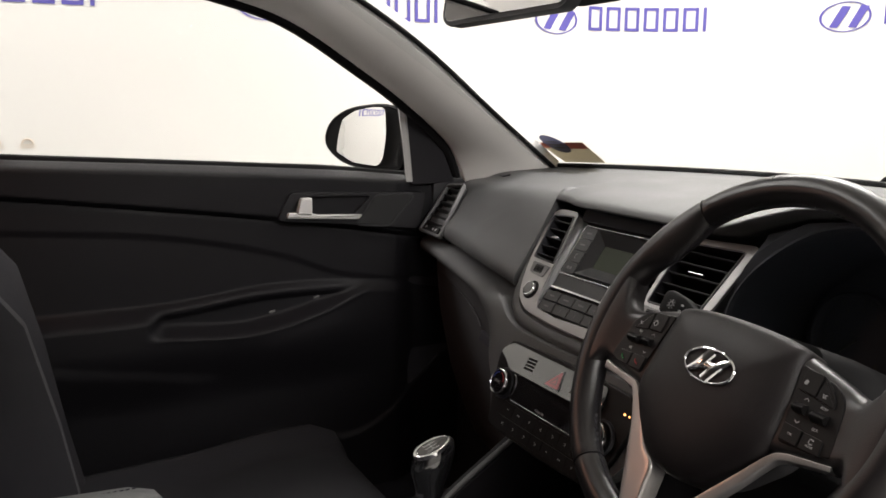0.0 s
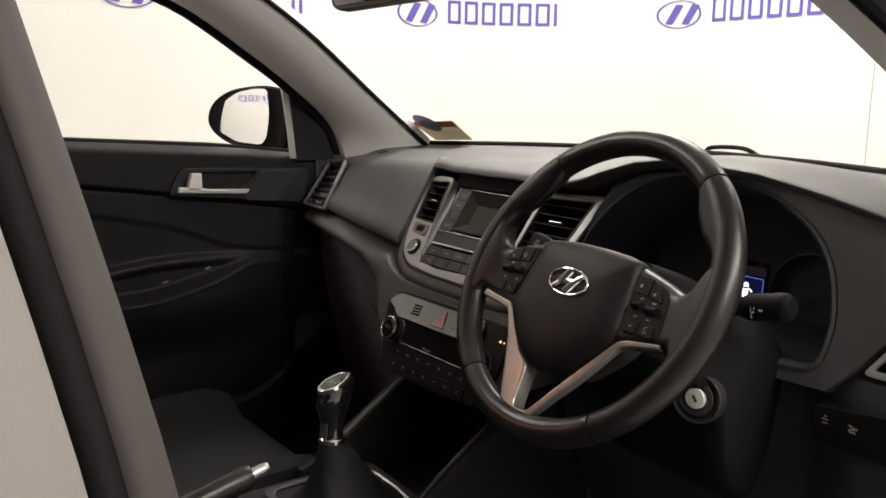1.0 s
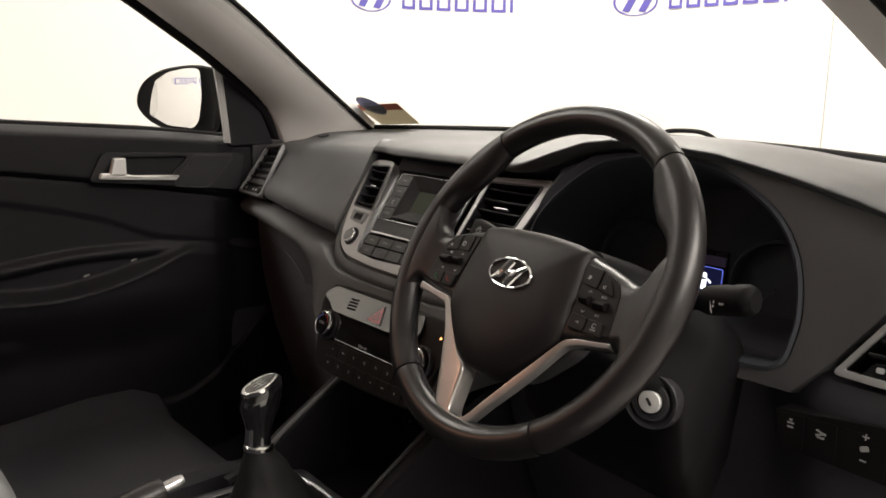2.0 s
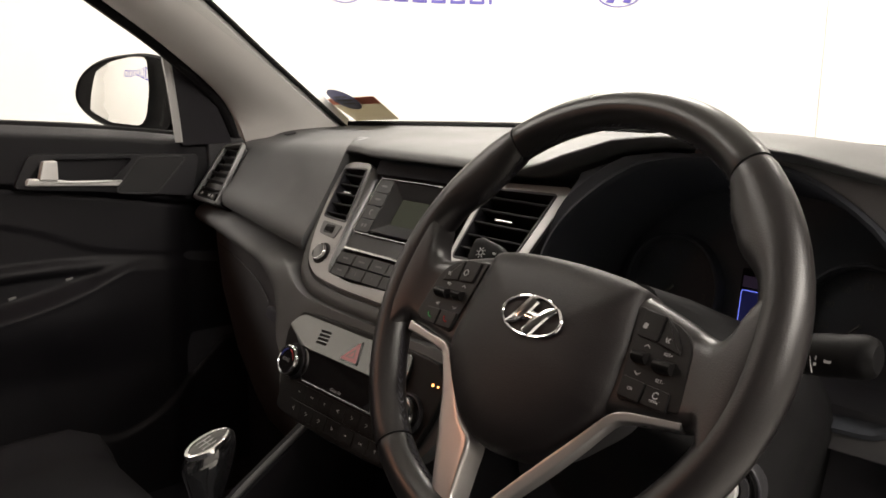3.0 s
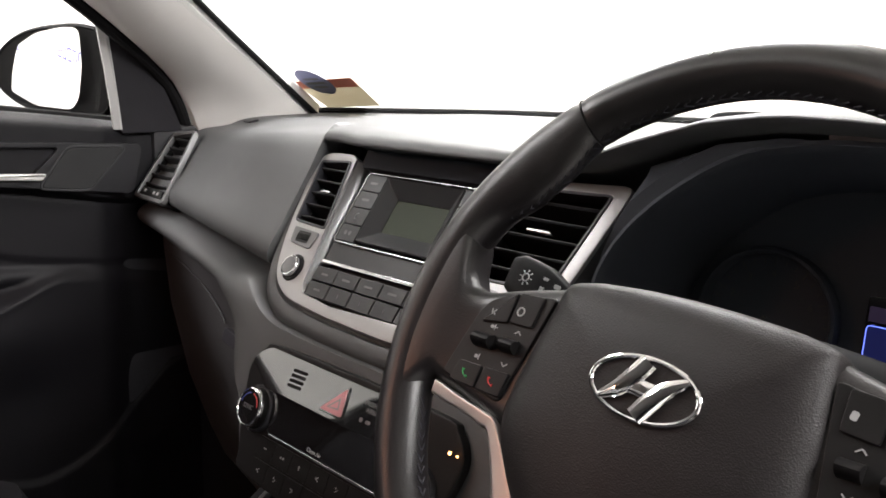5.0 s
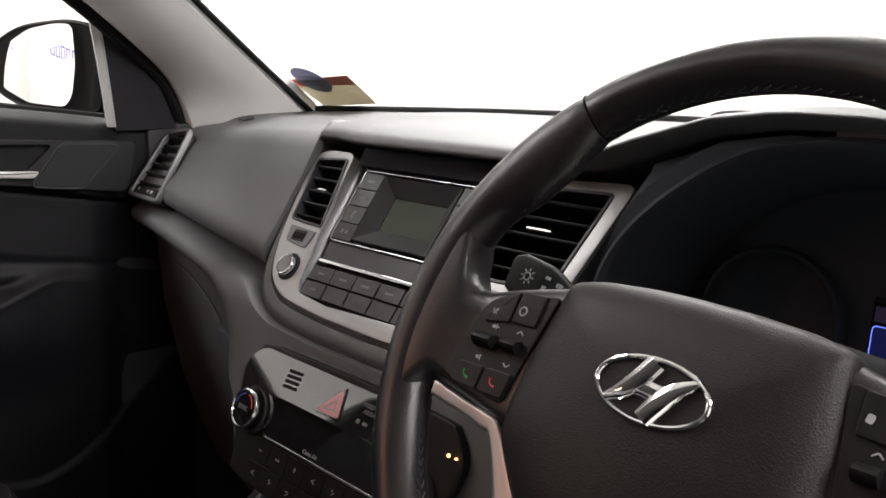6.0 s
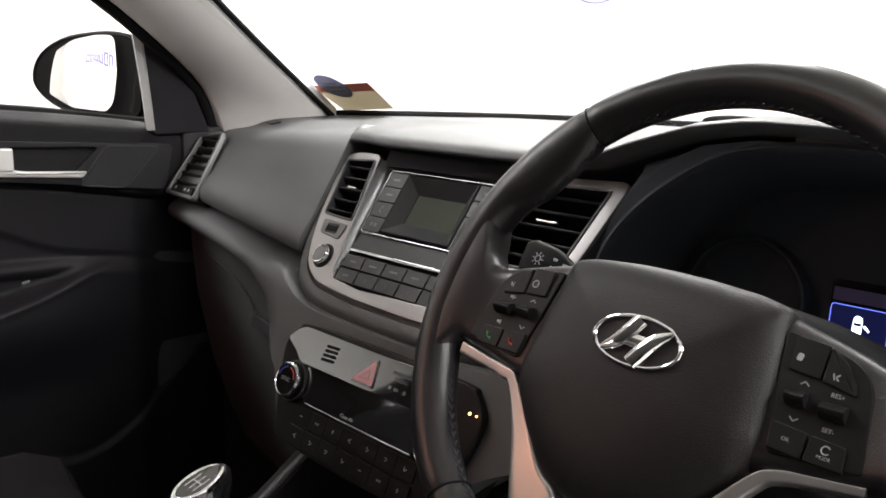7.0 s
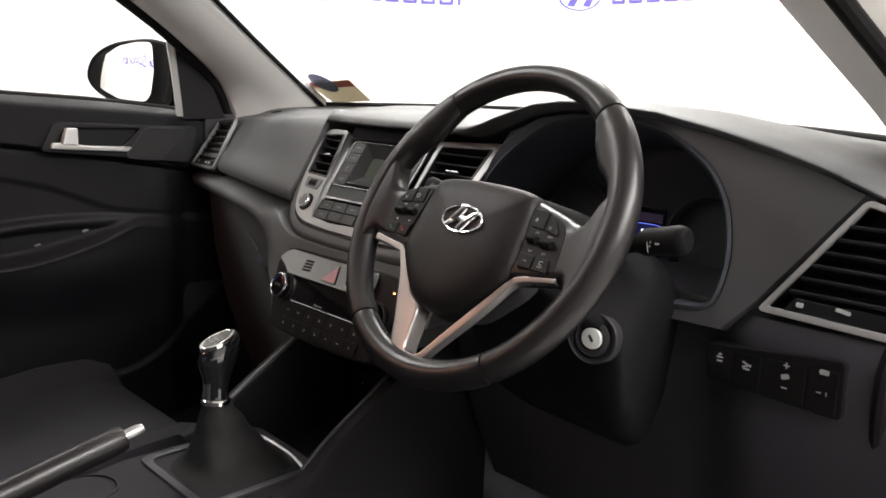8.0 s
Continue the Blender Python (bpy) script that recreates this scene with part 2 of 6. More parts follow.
def rounded(corners, r, n=4):
    """A polygon's corners rounded off."""
    out = []
    m = len(corners)
    for i, c in enumerate(corners):
        c = Vector(c)
        a, b = Vector(corners[i - 1]) - c, Vector(corners[(i + 1) % m]) - c
        k = min(r, a.length * 0.45, b.length * 0.45)
        p, q = c + a.normalized() * k, c + b.normalized() * k
        for j in range(n + 1):
            f = j / n
            out.append(tuple((1 - f) ** 2 * p + 2 * f * (1 - f) * c + f * f * q))
    return out


def inset(outline, d):
    pts = [Vector(p) for p in outline]
    n = len(pts)
    area = sum(pts[i].x * pts[(i + 1) % n].y - pts[(i + 1) % n].x * pts[i].y for i in range(n))
    s = 1 if area > 0 else -1
    out = []
    for i in range(n):
        e1, e2 = pts[i] - pts[i - 1], pts[(i + 1) % n] - pts[i]
        n1 = Vector((-e1.y, e1.x)).normalized() if e1.length > 1e-9 else Vector((0, 0))
        n2 = Vector((-e2.y, e2.x)).normalized() if e2.length > 1e-9 else Vector((0, 0))
        v = n1 + n2
        k = max(0.4, 1 + n1.dot(n2))
        out.append(tuple(pts[i] + v * (s * d / k)))
    return out


def slab(bm, outline, w0, w1, m, soft=0.001, dome=0.0, steps=2):
    """A flat piece with a softened (or domed) front edge, in the frame m."""
    rings = [[(x, y, w0) for x, y in outline]]
    if dome:
        for i in range(steps + 1):
            f = i / steps
            rings.append([(x, y, w1 - dome * (1 - f) ** 2) for x, y in inset(outline, soft * f)])
    else:
        rings.append([(x, y, w1 - soft) for x, y in outline])
        rings.append([(x, y, w1 - 0.3 * soft) for x, y in inset(outline, 0.3 * soft)])
        rings.append([(x, y, w1) for x, y in inset(outline, soft)])
    return loft(bm, [[m @ Vector(p) for p in ring] for ring in rings])


def plate(bm, outer, holes, w0, w1, m, soft=0.0012):
    """A flat piece with holes through it."""
    flat = bmesh.new()
    for line in (outer, *holes):
        vs = [flat.verts.new((x, y, w0)) for x, y in line]
        for i in range(len(vs)):
            flat.edges.new((vs[i - 1], vs[i]))
    bmesh.ops.triangle_fill(flat, use_beauty=True, use_dissolve=False, edges=flat.edges[:])
    up = bmesh.ops.extrude_face_region(flat, geom=flat.faces[:])
    top = [g for g in up["geom"] if isinstance(g, bmesh.types.BMVert)]
    bmesh.ops.translate(flat, verts=top, vec=(0, 0, w1 - w0))
    if soft:
        rim = [e for e in flat.edges if all(abs(v.co.z - w1) < 1e-7 for v in e.verts) and any(abs(f.normal.z) < 0.5 for f in e.link_faces)]
        flat.normal_update()
        rim = [e for e in flat.edges if all(abs(v.co.z - w1) < 1e-7 for v in e.verts) and len(e.link_faces) == 2 and e.calc_face_angle(0) > 0.8]
        bmesh.ops.bevel(flat, geom=rim, offset=soft, segments=2, profile=0.6, affect="EDGES")
    flat.transform(m)
    me = bpy.data.meshes.new("tmp")
    flat.to_mesh(me)
    flat.free()
    bm.from_mesh(me)
    bpy.data.meshes.remove(me)
    return bm


def lathe(bm, profile, m, sides=32):
    """profile: (radius, height) along the frame's third axis."""
    return loft(bm, [[m @ Vector((r * math.cos(a), r * math.sin(a), h)) for a in (2 * math.pi * i / sides for i in range(sides))] for r, h in profile])


def block(bm, sx, sy, sz, m, r=0.004):
    """A box with rounded upright edges and a softened front."""
    return slab(bm, rrect(sx, sy, min(r, sx * 0.45, sy * 0.45)), -sz / 2, sz / 2, m, soft=min(r, sz * 0.3))


def shift(x, y, z=0.0, turn=0.0):
    return Matrix.Translation((x, y, z)) @ Matrix.Rotation(radians(turn), 4, "Z")


def lettering(name, text, size, m, mat, parent, thick=0.0002):
    """Print from the built-in font, centred on the frame m."""
    cu = bpy.data.curves.new(name, "FONT")
    cu.body, cu.size, cu.align_x, cu.align_y, cu.extrude = text, size, "CENTER", "CENTER", thick
    tmp = bpy.data.objects.new(name, cu)
    scene.collection.objects.link(tmp)
    bpy.context.view_layer.update()
    me = bpy.data.meshes.new_from_object(tmp.evaluated_get(bpy.context.evaluated_depsgraph_get()))
    bpy.data.objects.remove(tmp)
    bpy.data.curves.remove(cu)
    bm = bmesh.new()
    bm.from_mesh(me)
    bpy.data.meshes.remove(me)
    bm.transform(m)
    return part(name, bm, mat, parent)


def bars(bm, rows, m, thick=0.0003):
    """Plain bars: rows of x, y, width, height, turn."""
    for x, y, w, h, a in rows:
        slab(bm, rrect(w, h, min(w, h) * 0.2, 1), 0, thick, m @ shift(x, y, 0, a), soft=thick * 0.3)
    return bm


def smooth(a, b, x):
    f = max(0.0, min(1.0, (x - a) / (b - a)))
    return f * f * (3 - 2 * f)


def mix(a, b, f):
    return a + (b - a) * f


def curve_at(keys, x):
    """A value from (x, value) keys, eased between them."""
    if x <= keys[0][0]:
        return keys[0][1]
    for (x0, v0), (x1, v1) in zip(keys, keys[1:]):
        if x <= x1:
            return mix(v0, v1, (x - x0) / (x1 - x0))
    return keys[-1][1]


def flow_at(keys, x):
    """A value from (x, value) keys along a smooth curve."""
    if x <= keys[0][0] or x >= keys[-1][0]:
        return curve_at(keys, x)
    i = max(j for j in range(len(keys) - 1) if keys[j][0] <= x)
    (x0, v0), (x1, v1) = keys[i], keys[i + 1]
    before = keys[i - 1] if i else keys[i]
    after = keys[i + 2] if i + 2 < len(keys) else keys[i + 1]
    m0, m1 = (v1 - before[1]) / (x1 - before[0]), (after[1] - v0) / (after[0] - x0)
    h, f = x1 - x0, (x - x0) / (x1 - x0)
    return (2 * f**3 - 3 * f**2 + 1) * v0 + (f**3 - 2 * f**2 + f) * h * m0 + (3 * f**2 - 2 * f**3) * v1 + (f**3 - f**2) * h * m1


# ---------------------------------------------------------------- the studio
WX, WY, WR = -3.05, 3.38, 1.1  # the curved backdrop: two walls and the radius between them


def wall_line(s):
    """A place along the backdrop, s metres from where the first wall starts to bend (x, y, turn)."""
    if s < WR - WY - 5.0:
        return WX + (WR - WY - 5.0) - s, -5.0, 180.0
    if s < 0:
        return WX, WY - WR + s, 90.0
    if s < WR * math.pi / 2:
        a = s / WR
        return WX + WR - WR * math.cos(a), WY - WR + WR * math.sin(a), 90 - math.degrees(a)
    return WX + WR + s - WR * math.pi / 2, WY, 0.0


def build_room():
    bm = bmesh.new()
    line = [(WX, -5.0)] + [wall_line(WR * math.pi / 2 * i / 24)[:2] for i in range(25)] + [(4.6, WY), (4.6, -5.0)]
    out = inset(line, -0.15 if sum(a[0] * b[1] - b[0] * a[1] for a, b in zip(line, line[1:] + line[:1])) > 0 else -0.15)
    white = [(-1.2, -5.0)] + line[:-2] + [(2.4, WY)]
    back = [(-1.2, -5.15)] + out[:-2] + [(2.4, WY + 0.15)]
    loft(bm, [[(p[0], p[1], 0.0), (p[0], p[1], CEIL), (q[0], q[1], CEIL), (q[0], q[1], 0.0)] for p, q in zip(white, back)])
    # Unseen wall behind and to the right; its tone sets the driver-side light.
    dark = [(2.4, WY), (4.6, WY), (4.6, -5.0), (-1.2, -5.0)]
    far = [(2.4, WY + 0.15), (4.75, WY + 0.15), (4.75, -5.15), (-1.2, -5.15)]
    bd = loft(bmesh.new(), [[(p[0], p[1], 0.0), (p[0], p[1], CEIL), (q[0], q[1], CEIL), (q[0], q[1], 0.0)] for p, q in zip(dark, far)])
    tagged(part("wall_dark", bd, WALL_DARK), "unseen pale grey wall, toned to set the driver-side light", "wall", kind="structure")
    tagged(part("wall_backdrop", bm, WALL_WHITE), "white painted curved studio wall with printed marks", "wall", kind="structure")
    bm = bmesh.new()
    loft(bm, [[(x, y, z) for x, y in out] for z in (-0.1, 0.0)])
    tagged(part("floor", bm, FLOOR_GREY), "pale grey polished studio floor under the car", "floor", kind="structure")
    bm = bmesh.new()
    loft(bm, [[(x, y, z) for x, y in out] for z in (CEIL, CEIL + 0.1)])
    tagged(part("ceiling", bm, WALL_WHITE), "white flat studio ceiling with added lamps", "ceiling", kind="structure")
    # a thin upright joint in the wall
    bm = bmesh.new()
    loft(bm, [[(-1.012, WY - 0.0015, z), (-1.008, WY - 0.0015, z), (-1.008, WY - 0.004, z), (-1.012, WY - 0.004, z)] for z in (0.02, CEIL - 0.02)])
    tagged(part("trim_joint", bm, material("grey_joint", (0.40, 0.39, 0.38), 0.8)), "thin grey upright joint in the wall", "trim", kind="structure")


def wall_mark(s0):
    """A printed mark: an oval ring with a slanted bar, and a row of seven plain upright-bar signs."""
    t = thing("wall_logo", "violet-blue oval mark and plain frames printed on the white wall", "logo", (*wall_line(s0)[:2], 1.577), "marks along the wall")

    def at(s):
        x, y, a = wall_line(s0 + s)
        r = radians(a)
        return axes((x + 0.004 * math.sin(r), y - 0.004 * math.cos(r), 1.577), (math.cos(r), math.sin(r), 0), (0, 0, 1))

    bm = bmesh.new()
    n = 40
    for i in range(n):
        a0, a1 = 2 * math.pi * i / n, 2 * math.pi * (i + 1) / n
        q = []
        for a, k in ((a0, 1.0), (a1, 1.0), (a1, 0.9), (a0, 0.9)):
            q.append(at(0.139 + 0.139 * k * math.cos(a)) @ Vector((0, 0.078 + 0.076 * (k if k == 1 else 0.93) * math.sin(a), 0.001)))
        bm.faces.new([bm.verts.new(p) for p in q])
    part("oval_ring", bm, LOGO_BLUE, t)
    bm = bmesh.new()
    for a, b in (((0.055, 0.030), (0.135, 0.128)), ((0.155, 0.026), (0.235, 0.124))):
        q = [(a[0], a[1]), (a[0] + 0.045, a[1] - 0.006), (b[0] + 0.03, b[1]), (b[0] - 0.018, b[1] + 0.006)]
        bm.faces.new([bm.verts.new(at(x) @ Vector((0, y, 0.0005))) for x, y in q])
    part("slanted_bar", bm, LOGO_BLUE, t)
    for i in range(7):
        bm = bmesh.new()
        x0 = 0.348 + i * 0.1095
        if i < 6:
            for k, w, y, h in ((0.009, 0.018, 0.094, 0.13), (0.076, 0.018, 0.094, 0.13), (0.0425, 0.049, 0.0375, 0.017), (0.0425, 0.049, 0.1505, 0.017)):
                slab(bm, rrect(w, h, 0.002, 1, 0, y), 0, 0.001, at(x0 + k), soft=0.0003)
        else:
            slab(bm, rrect(0.018, 0.13, 0.002, 1, 0, 0.094), 0, 0.001, at(x0 + 0.009), soft=0.0003)
        part("plain_bar", bm, LOGO_BLUE, t)
    return t


def small_mark(s0):
    x, y, a = wall_line(s0)
    r = radians(a)
    m = axes((x + 0.004 * math.sin(r), y - 0.004 * math.cos(r), 1.014), (math.cos(r), math.sin(r), 0), (0, 0, 1)) @ Matrix.Scale(0.6, 4)
    t = thing("small_wall_sign", "small tan arch mark over two thin bars on the white wall", "sign", m.translation, "small signs on the wall")
    bm = bmesh.new()
    tube(bm, [m @ Vector((0.035 * math.cos(b), 0.045 + 0.03 * math.sin(b), 0.002)) for b in (math.pi * i / 12 for i in range(13))], 0.003, 6)
    part("arch", bm, LOGO_TAN, t)
    part("line", bars(bmesh.new(), [(0, 0.035, 0.10, 0.006, 0), (0, 0.018, 0.11, 0.005, 0)], m, 0.001), LOGO_TAN, t)


def ceiling_panel(x, y, sx, sy):
    t = thing("added_ceiling_light", "white rectangular glowing panel added on the unseen ceiling", "lamp", (x, y, CEIL), "ceiling lights")
    m = axes((x, y, CEIL - 0.001), (1, 0, 0), (0, -1, 0))
    part("frame", plate(bmesh.new(), rrect(sx + 0.08, sy + 0.08, 0.01), [rrect(sx, sy, 0.006)], 0, 0.03, m), DIM_CHROME, t)
    part("diffuser", slab(bmesh.new(), rrect(sx - 0.004, sy - 0.004, 0.004), 0.0, 0.012, m), PANEL_GLOW, t)


build_room()
for i in range(-4, 5):
    wall_mark(-0.196 + 1.611 * i)
wall_mark(-8.85)
small_mark(-2.69)
small_mark(-2.81)
# A glowing panel is added at each of these unseen lamps.
for px, py, sx, sy, watts in LAMPS:
    ceiling_panel(px, py, sx, sy)

# ---------------------------------------------------------------- the car's shell


def pillar_rings(sign):
    lean = 0.035 if sign > 0 else 0.0
    outer = [(-0.565, -0.62, 1.455), (-0.575, -0.36, 1.443), (-0.588, -0.173, 1.409), (-0.606, -0.051, 1.374), (-0.644, 0.093, 1.297), (-0.672, 0.202, 1.231), (-0.706, 0.313, 1.147), (-0.722, 0.356, 1.066)]
    inner = [(-0.44, -0.30, 1.488), (-0.455, -0.20, 1.480), (-0.476, -0.085, 1.460), (-0.507, 0.033, 1.411), (-0.545, 0.181, 1.333), (-0.592, 0.348, 1.223), (-0.630, 0.487, 1.133), (-0.648, 0.560, 1.085)]
    o, i = spread(outer, 30), spread(inner, 30)
    rings = []
    for a, b in zip(o, i):
        ring = []
        n = (b - a).normalized()
        inn = Vector((0.72, -0.45, -0.5)).normalized()
        for f, h in ((0, -0.006), (0.06, 0.006), (0.25, 0.016), (0.5, 0.021), (0.75, 0.016), (0.94, 0.006), (1, -0.006)):
            ring.append(a.lerp(b, f) + inn * h)
        ring.append(b - inn * 0.05)
        ring.append(a - inn * 0.05)
        rings.append([Vector((p.x * -sign - lean, p.y, p.z)) for p in ring])
    return rings, [Vector((p.x * -sign - lean, p.y, p.z)) for p in i], [Vector((p.x * -sign - lean, p.y, p.z)) for p in o]


for sign, nm in ((-1, "passenger"), (1, "driver")):
    rings, ins, outs = pillar_rings(sign)
    t = thing("windscreen_pillar", "grey plastic windscreen pillar trim beside the dashboard", "pillar", (sign * 0.66, 0.45, 1.08), "windscreen pillars", "structure")
    part("pillar_trim", loft(bmesh.new(), rings), PILLAR, t)
    part("screen_seal", tube(bmesh.new(), [p + Vector((-sign * 0.002, 0.002, 0.0)) for p in ins], 0.0050, 10), SEAL, t, "black rubber screen seal")
    part("door_seal", tube(bmesh.new(), [p + Vector((sign * 0.008, -0.004, 0.0)) for p in outs], 0.010, 10), SEAL, t, "black rubber door seal")


def wy(x):
    return 0.745 - 0.20 * (x / 0.65) ** 2


def wz(x):
    return 1.110 - 0.010 * (x / 0.65) ** 2


def build_screen():
    bm = bmesh.new()
    rows = []
    for j in range(13):
        f = j / 12
        row = []
        for i in range(25):
            x = mix(-0.655, 0.655, i / 24) * mix(1.0, 0.70, f)
            y, z = wy(x * mix(1.0, 1.25, f)), wz(x)
            row.append((x, y + 0.012 - 0.70 * f, z - 0.012 + 0.40 * f - 0.045 * f * f))
        rows.append(row)
    loft(bm, rows, closed=False)
    w = part("window_windscreen", bm, GLASS)
    w.visible_shadow = False
    tagged(w, "clear laminated car windscreen above the dashboard", "window", kind="structure")
    bm = bmesh.new()
    tube(bm, [(x, wy(x) + 0.006, wz(x) + 0.003) for x in (mix(-0.645, 0.645, i / 40) for i in range(41))], 0.0062, 8)
    tagged(part("trim_screen_base", bm, SEAL), "black rubber seal along the windscreen base", "trim", kind="structure")


build_screen()
bm = bmesh.new()
rows = []
for i in range(31):
    x = mix(0.12, 0.655, i / 30)
    f = 0.014 + 0.010 * smooth(0.15, 0.40, x)
    rows.append([(x, wy(x) + 0.008 - 0.70 * k, wz(x) - 0.008 + 0.40 * k + d) for k, d in ((0.0, 0.0), (f, 0.0), (f, 0.003), (0.0, 0.003))])
tagged(part("trim_screen_band", loft(bm, rows), SEAL), "black band along the foot of the windscreen", "trim", kind="structure")

# roof, far side behind the front door, tail and floor close the cabin; roof, rear sides and tail are unseen and block
# light
bm = bmesh.new()
loft(bm, [[(x, y, 1.475 + 0.03 * (1 - (x / 0.6) ** 2) - 0.02 * ((y + 0.9) / 0.9) ** 2) for x in (-0.60, -0.4, -0.2, 0, 0.2, 0.4, 0.60)] + [(x, y, 1.56) for x in (0.60, 0.0, -0.60)] for y in (-2.3, -1.8, -1.3, -0.9, -0.6, -0.32)])
tagged(part("ceiling_headliner", bm, HEADLINER), "unseen grey headliner added to close the cabin against light", "ceiling", kind="structure")
bm = bmesh.new()
block(bm, 1.8, 3.4, 0.05, Matrix.Translation((0, -0.75, 0.335)), 0.02)
tagged(part("floor_pan", bm, CARPET), "black carpeted car floor", "floor", kind="structure")
bm = bmesh.new()
block(bm, 1.56, 0.74, 0.08, axes((0, 0.86, 0.68), (1, 0, 0), (0, 0, 1)), 0.02)
tagged(part("wall_bulkhead", bm, CARPET), "black carpeted bulkhead ahead of the footwells", "wall", kind="structure")
for x in (-0.76, 0.80):
    bm = bmesh.new()
    block(bm, 1.7, 0.75, 0.06, axes((x, -1.55 if x < 0 else -1.52, 0.72), (0, 1, 0), (0, 0, 1)), 0.03)
    tagged(part("wall_rear_side", bm, DARK_DASH), "unseen black rear side panel added to keep light out", "wall", kind="structure")
for x in (-0.765, 0.79):
    bm = bmesh.new()
    block(bm, 0.58, 0.70, 0.05, axes((x, 0.61, 0.66), (0, 1, 0), (0, 0, 1)), 0.02)
    tagged(part("wall_footwell", bm, CARPET), "black carpeted side of the footwell", "wall", kind="structure")
bm = bmesh.new()
block(bm, 1.5, 0.75, 0.06, axes((0, -2.4, 0.72), (1, 0, 0), (0, 0, 1)), 0.03)
tagged(part("wall_tail", bm, DARK_DASH), "unseen black tail panel added to keep light out", "wall", kind="structure")


# Tinted panes, out of view, added to cut the light from behind.
for x0, x1 in ((-0.765, -0.60), (0.765, 0.60)):
    bm = loft(bmesh.new(), [[(x0, y, 1.09), (x1, y, 1.50)] for y in (-2.38, -1.5, -0.70)], closed=False)
    tagged(part("window_rear_side", bm, DIMMING_GLASS), "unseen tinted rear side pane added to dim the cabin", "window", kind="structure")
bm = loft(bmesh.new(), [[(x, -2.40, 1.09), (x, -2.28, 1.52)] for x in (-0.75, 0.0, 0.75)], closed=False)
tagged(part("window_tail", bm, DIMMING_GLASS), "unseen tinted tail pane added to dim the cabin", "window", kind="structure")


def centre_pillar(sign):
    """The post behind a front door, with its seals."""
    t = thing("door_pillar", "pale grey upper door pillar with thick black rubber seal" if sign > 0 else "black lower door pillar behind the passenger door", "pillar", (sign * 0.76, -0.66, 0.35), "door pillars", "structure")
    if sign > 0:
        edge = [(0.862, -0.5136, 0.60), (0.8087, -0.5245, 0.80), (0.7546, -0.5354, 0.95), (0.6993, -0.5465, 1.10), (0.6377, -0.5823, 1.30), (0.595, -0.610, 1.45)]
        pts = spread(edge, 24)
        trim = ((-0.012, -0.006), (-0.005, 0.0), (0.0, 0.001), (0.003, -0.0015), (0.0050, -0.0045), (0.0060, -0.008), (0.0058, -0.012), (0.0040, -0.0155), (-0.001, -0.019), (-0.02, -0.019))
        post = ((0.008, -0.0285), (0.011, -0.0315), (0.016, -0.042), (0.034, -0.095), (0.046, -0.150), (-0.01, -0.150), (-0.02, -0.040))
        part("post_trim", loft(bmesh.new(), [[p + Vector((dx, dy, 0)) for dx, dy in trim] for p in pts]), POST_GREY, t, "grey plastic post trim", angle=50)
        part("post", loft(bmesh.new(), [[p + Vector((dx, dy, 0)) for dx, dy in post] for p in pts]), BODY_GREY, t)
        part("seal", tube(bmesh.new(), [p + Vector((0.001, -0.0222, 0)) for p in pts], 0.0070, 14), SEAL, t, "black rubber door seal")
        return
    pts = spread([(-0.76, -0.436, 0.55), (-0.76, -0.438, 0.72), (-0.76, -0.460, 0.81), (-0.76, -0.496, 0.955), (-0.76, -0.506, 1.10), (-0.745, -0.502, 1.24), (-0.66, -0.51, 1.42)], 24)
    part("post", loft(bmesh.new(), [[p + Vector((dx, dy, 0)) for dx, dy in ((-0.012, -0.04), (0.03, -0.05), (0.045, -0.065), (0.045, -0.13), (-0.05, -0.13), (-0.045, -0.034))] for p in pts]), SEAL, t)
    part("seal", tube(bmesh.new(), [p + Vector((-0.004, -0.022, 0)) for p in pts], 0.007, 12), SEAL, t, "black rubber door seal")


centre_pillar(1)
centre_pillar(-1)

# ---------------------------------------------------------------- dashboard
dash = thing("dashboard", "dark charcoal soft-touch plastic dashboard across the cabin", "dashboard", (0, 0.5, 0.9))

HOOD_TOP = [(0.14, 1.108), (0.18, 1.117), (0.215, 1.128), (0.26, 1.142), (0.31, 1.149), (0.365, 1.148), (0.44, 1.142), (0.51, 1.129), (0.575, 1.114), (0.634, 1.097), (0.70, 1.072)]
HOOD_LIP = [(0.14, 1.090), (0.18, 1.099), (0.215, 1.110), (0.26, 1.126), (0.31, 1.134), (0.365, 1.134), (0.44, 1.128), (0.51, 1.115), (0.575, 1.098), (0.634, 1.082), (0.70, 1.060)]


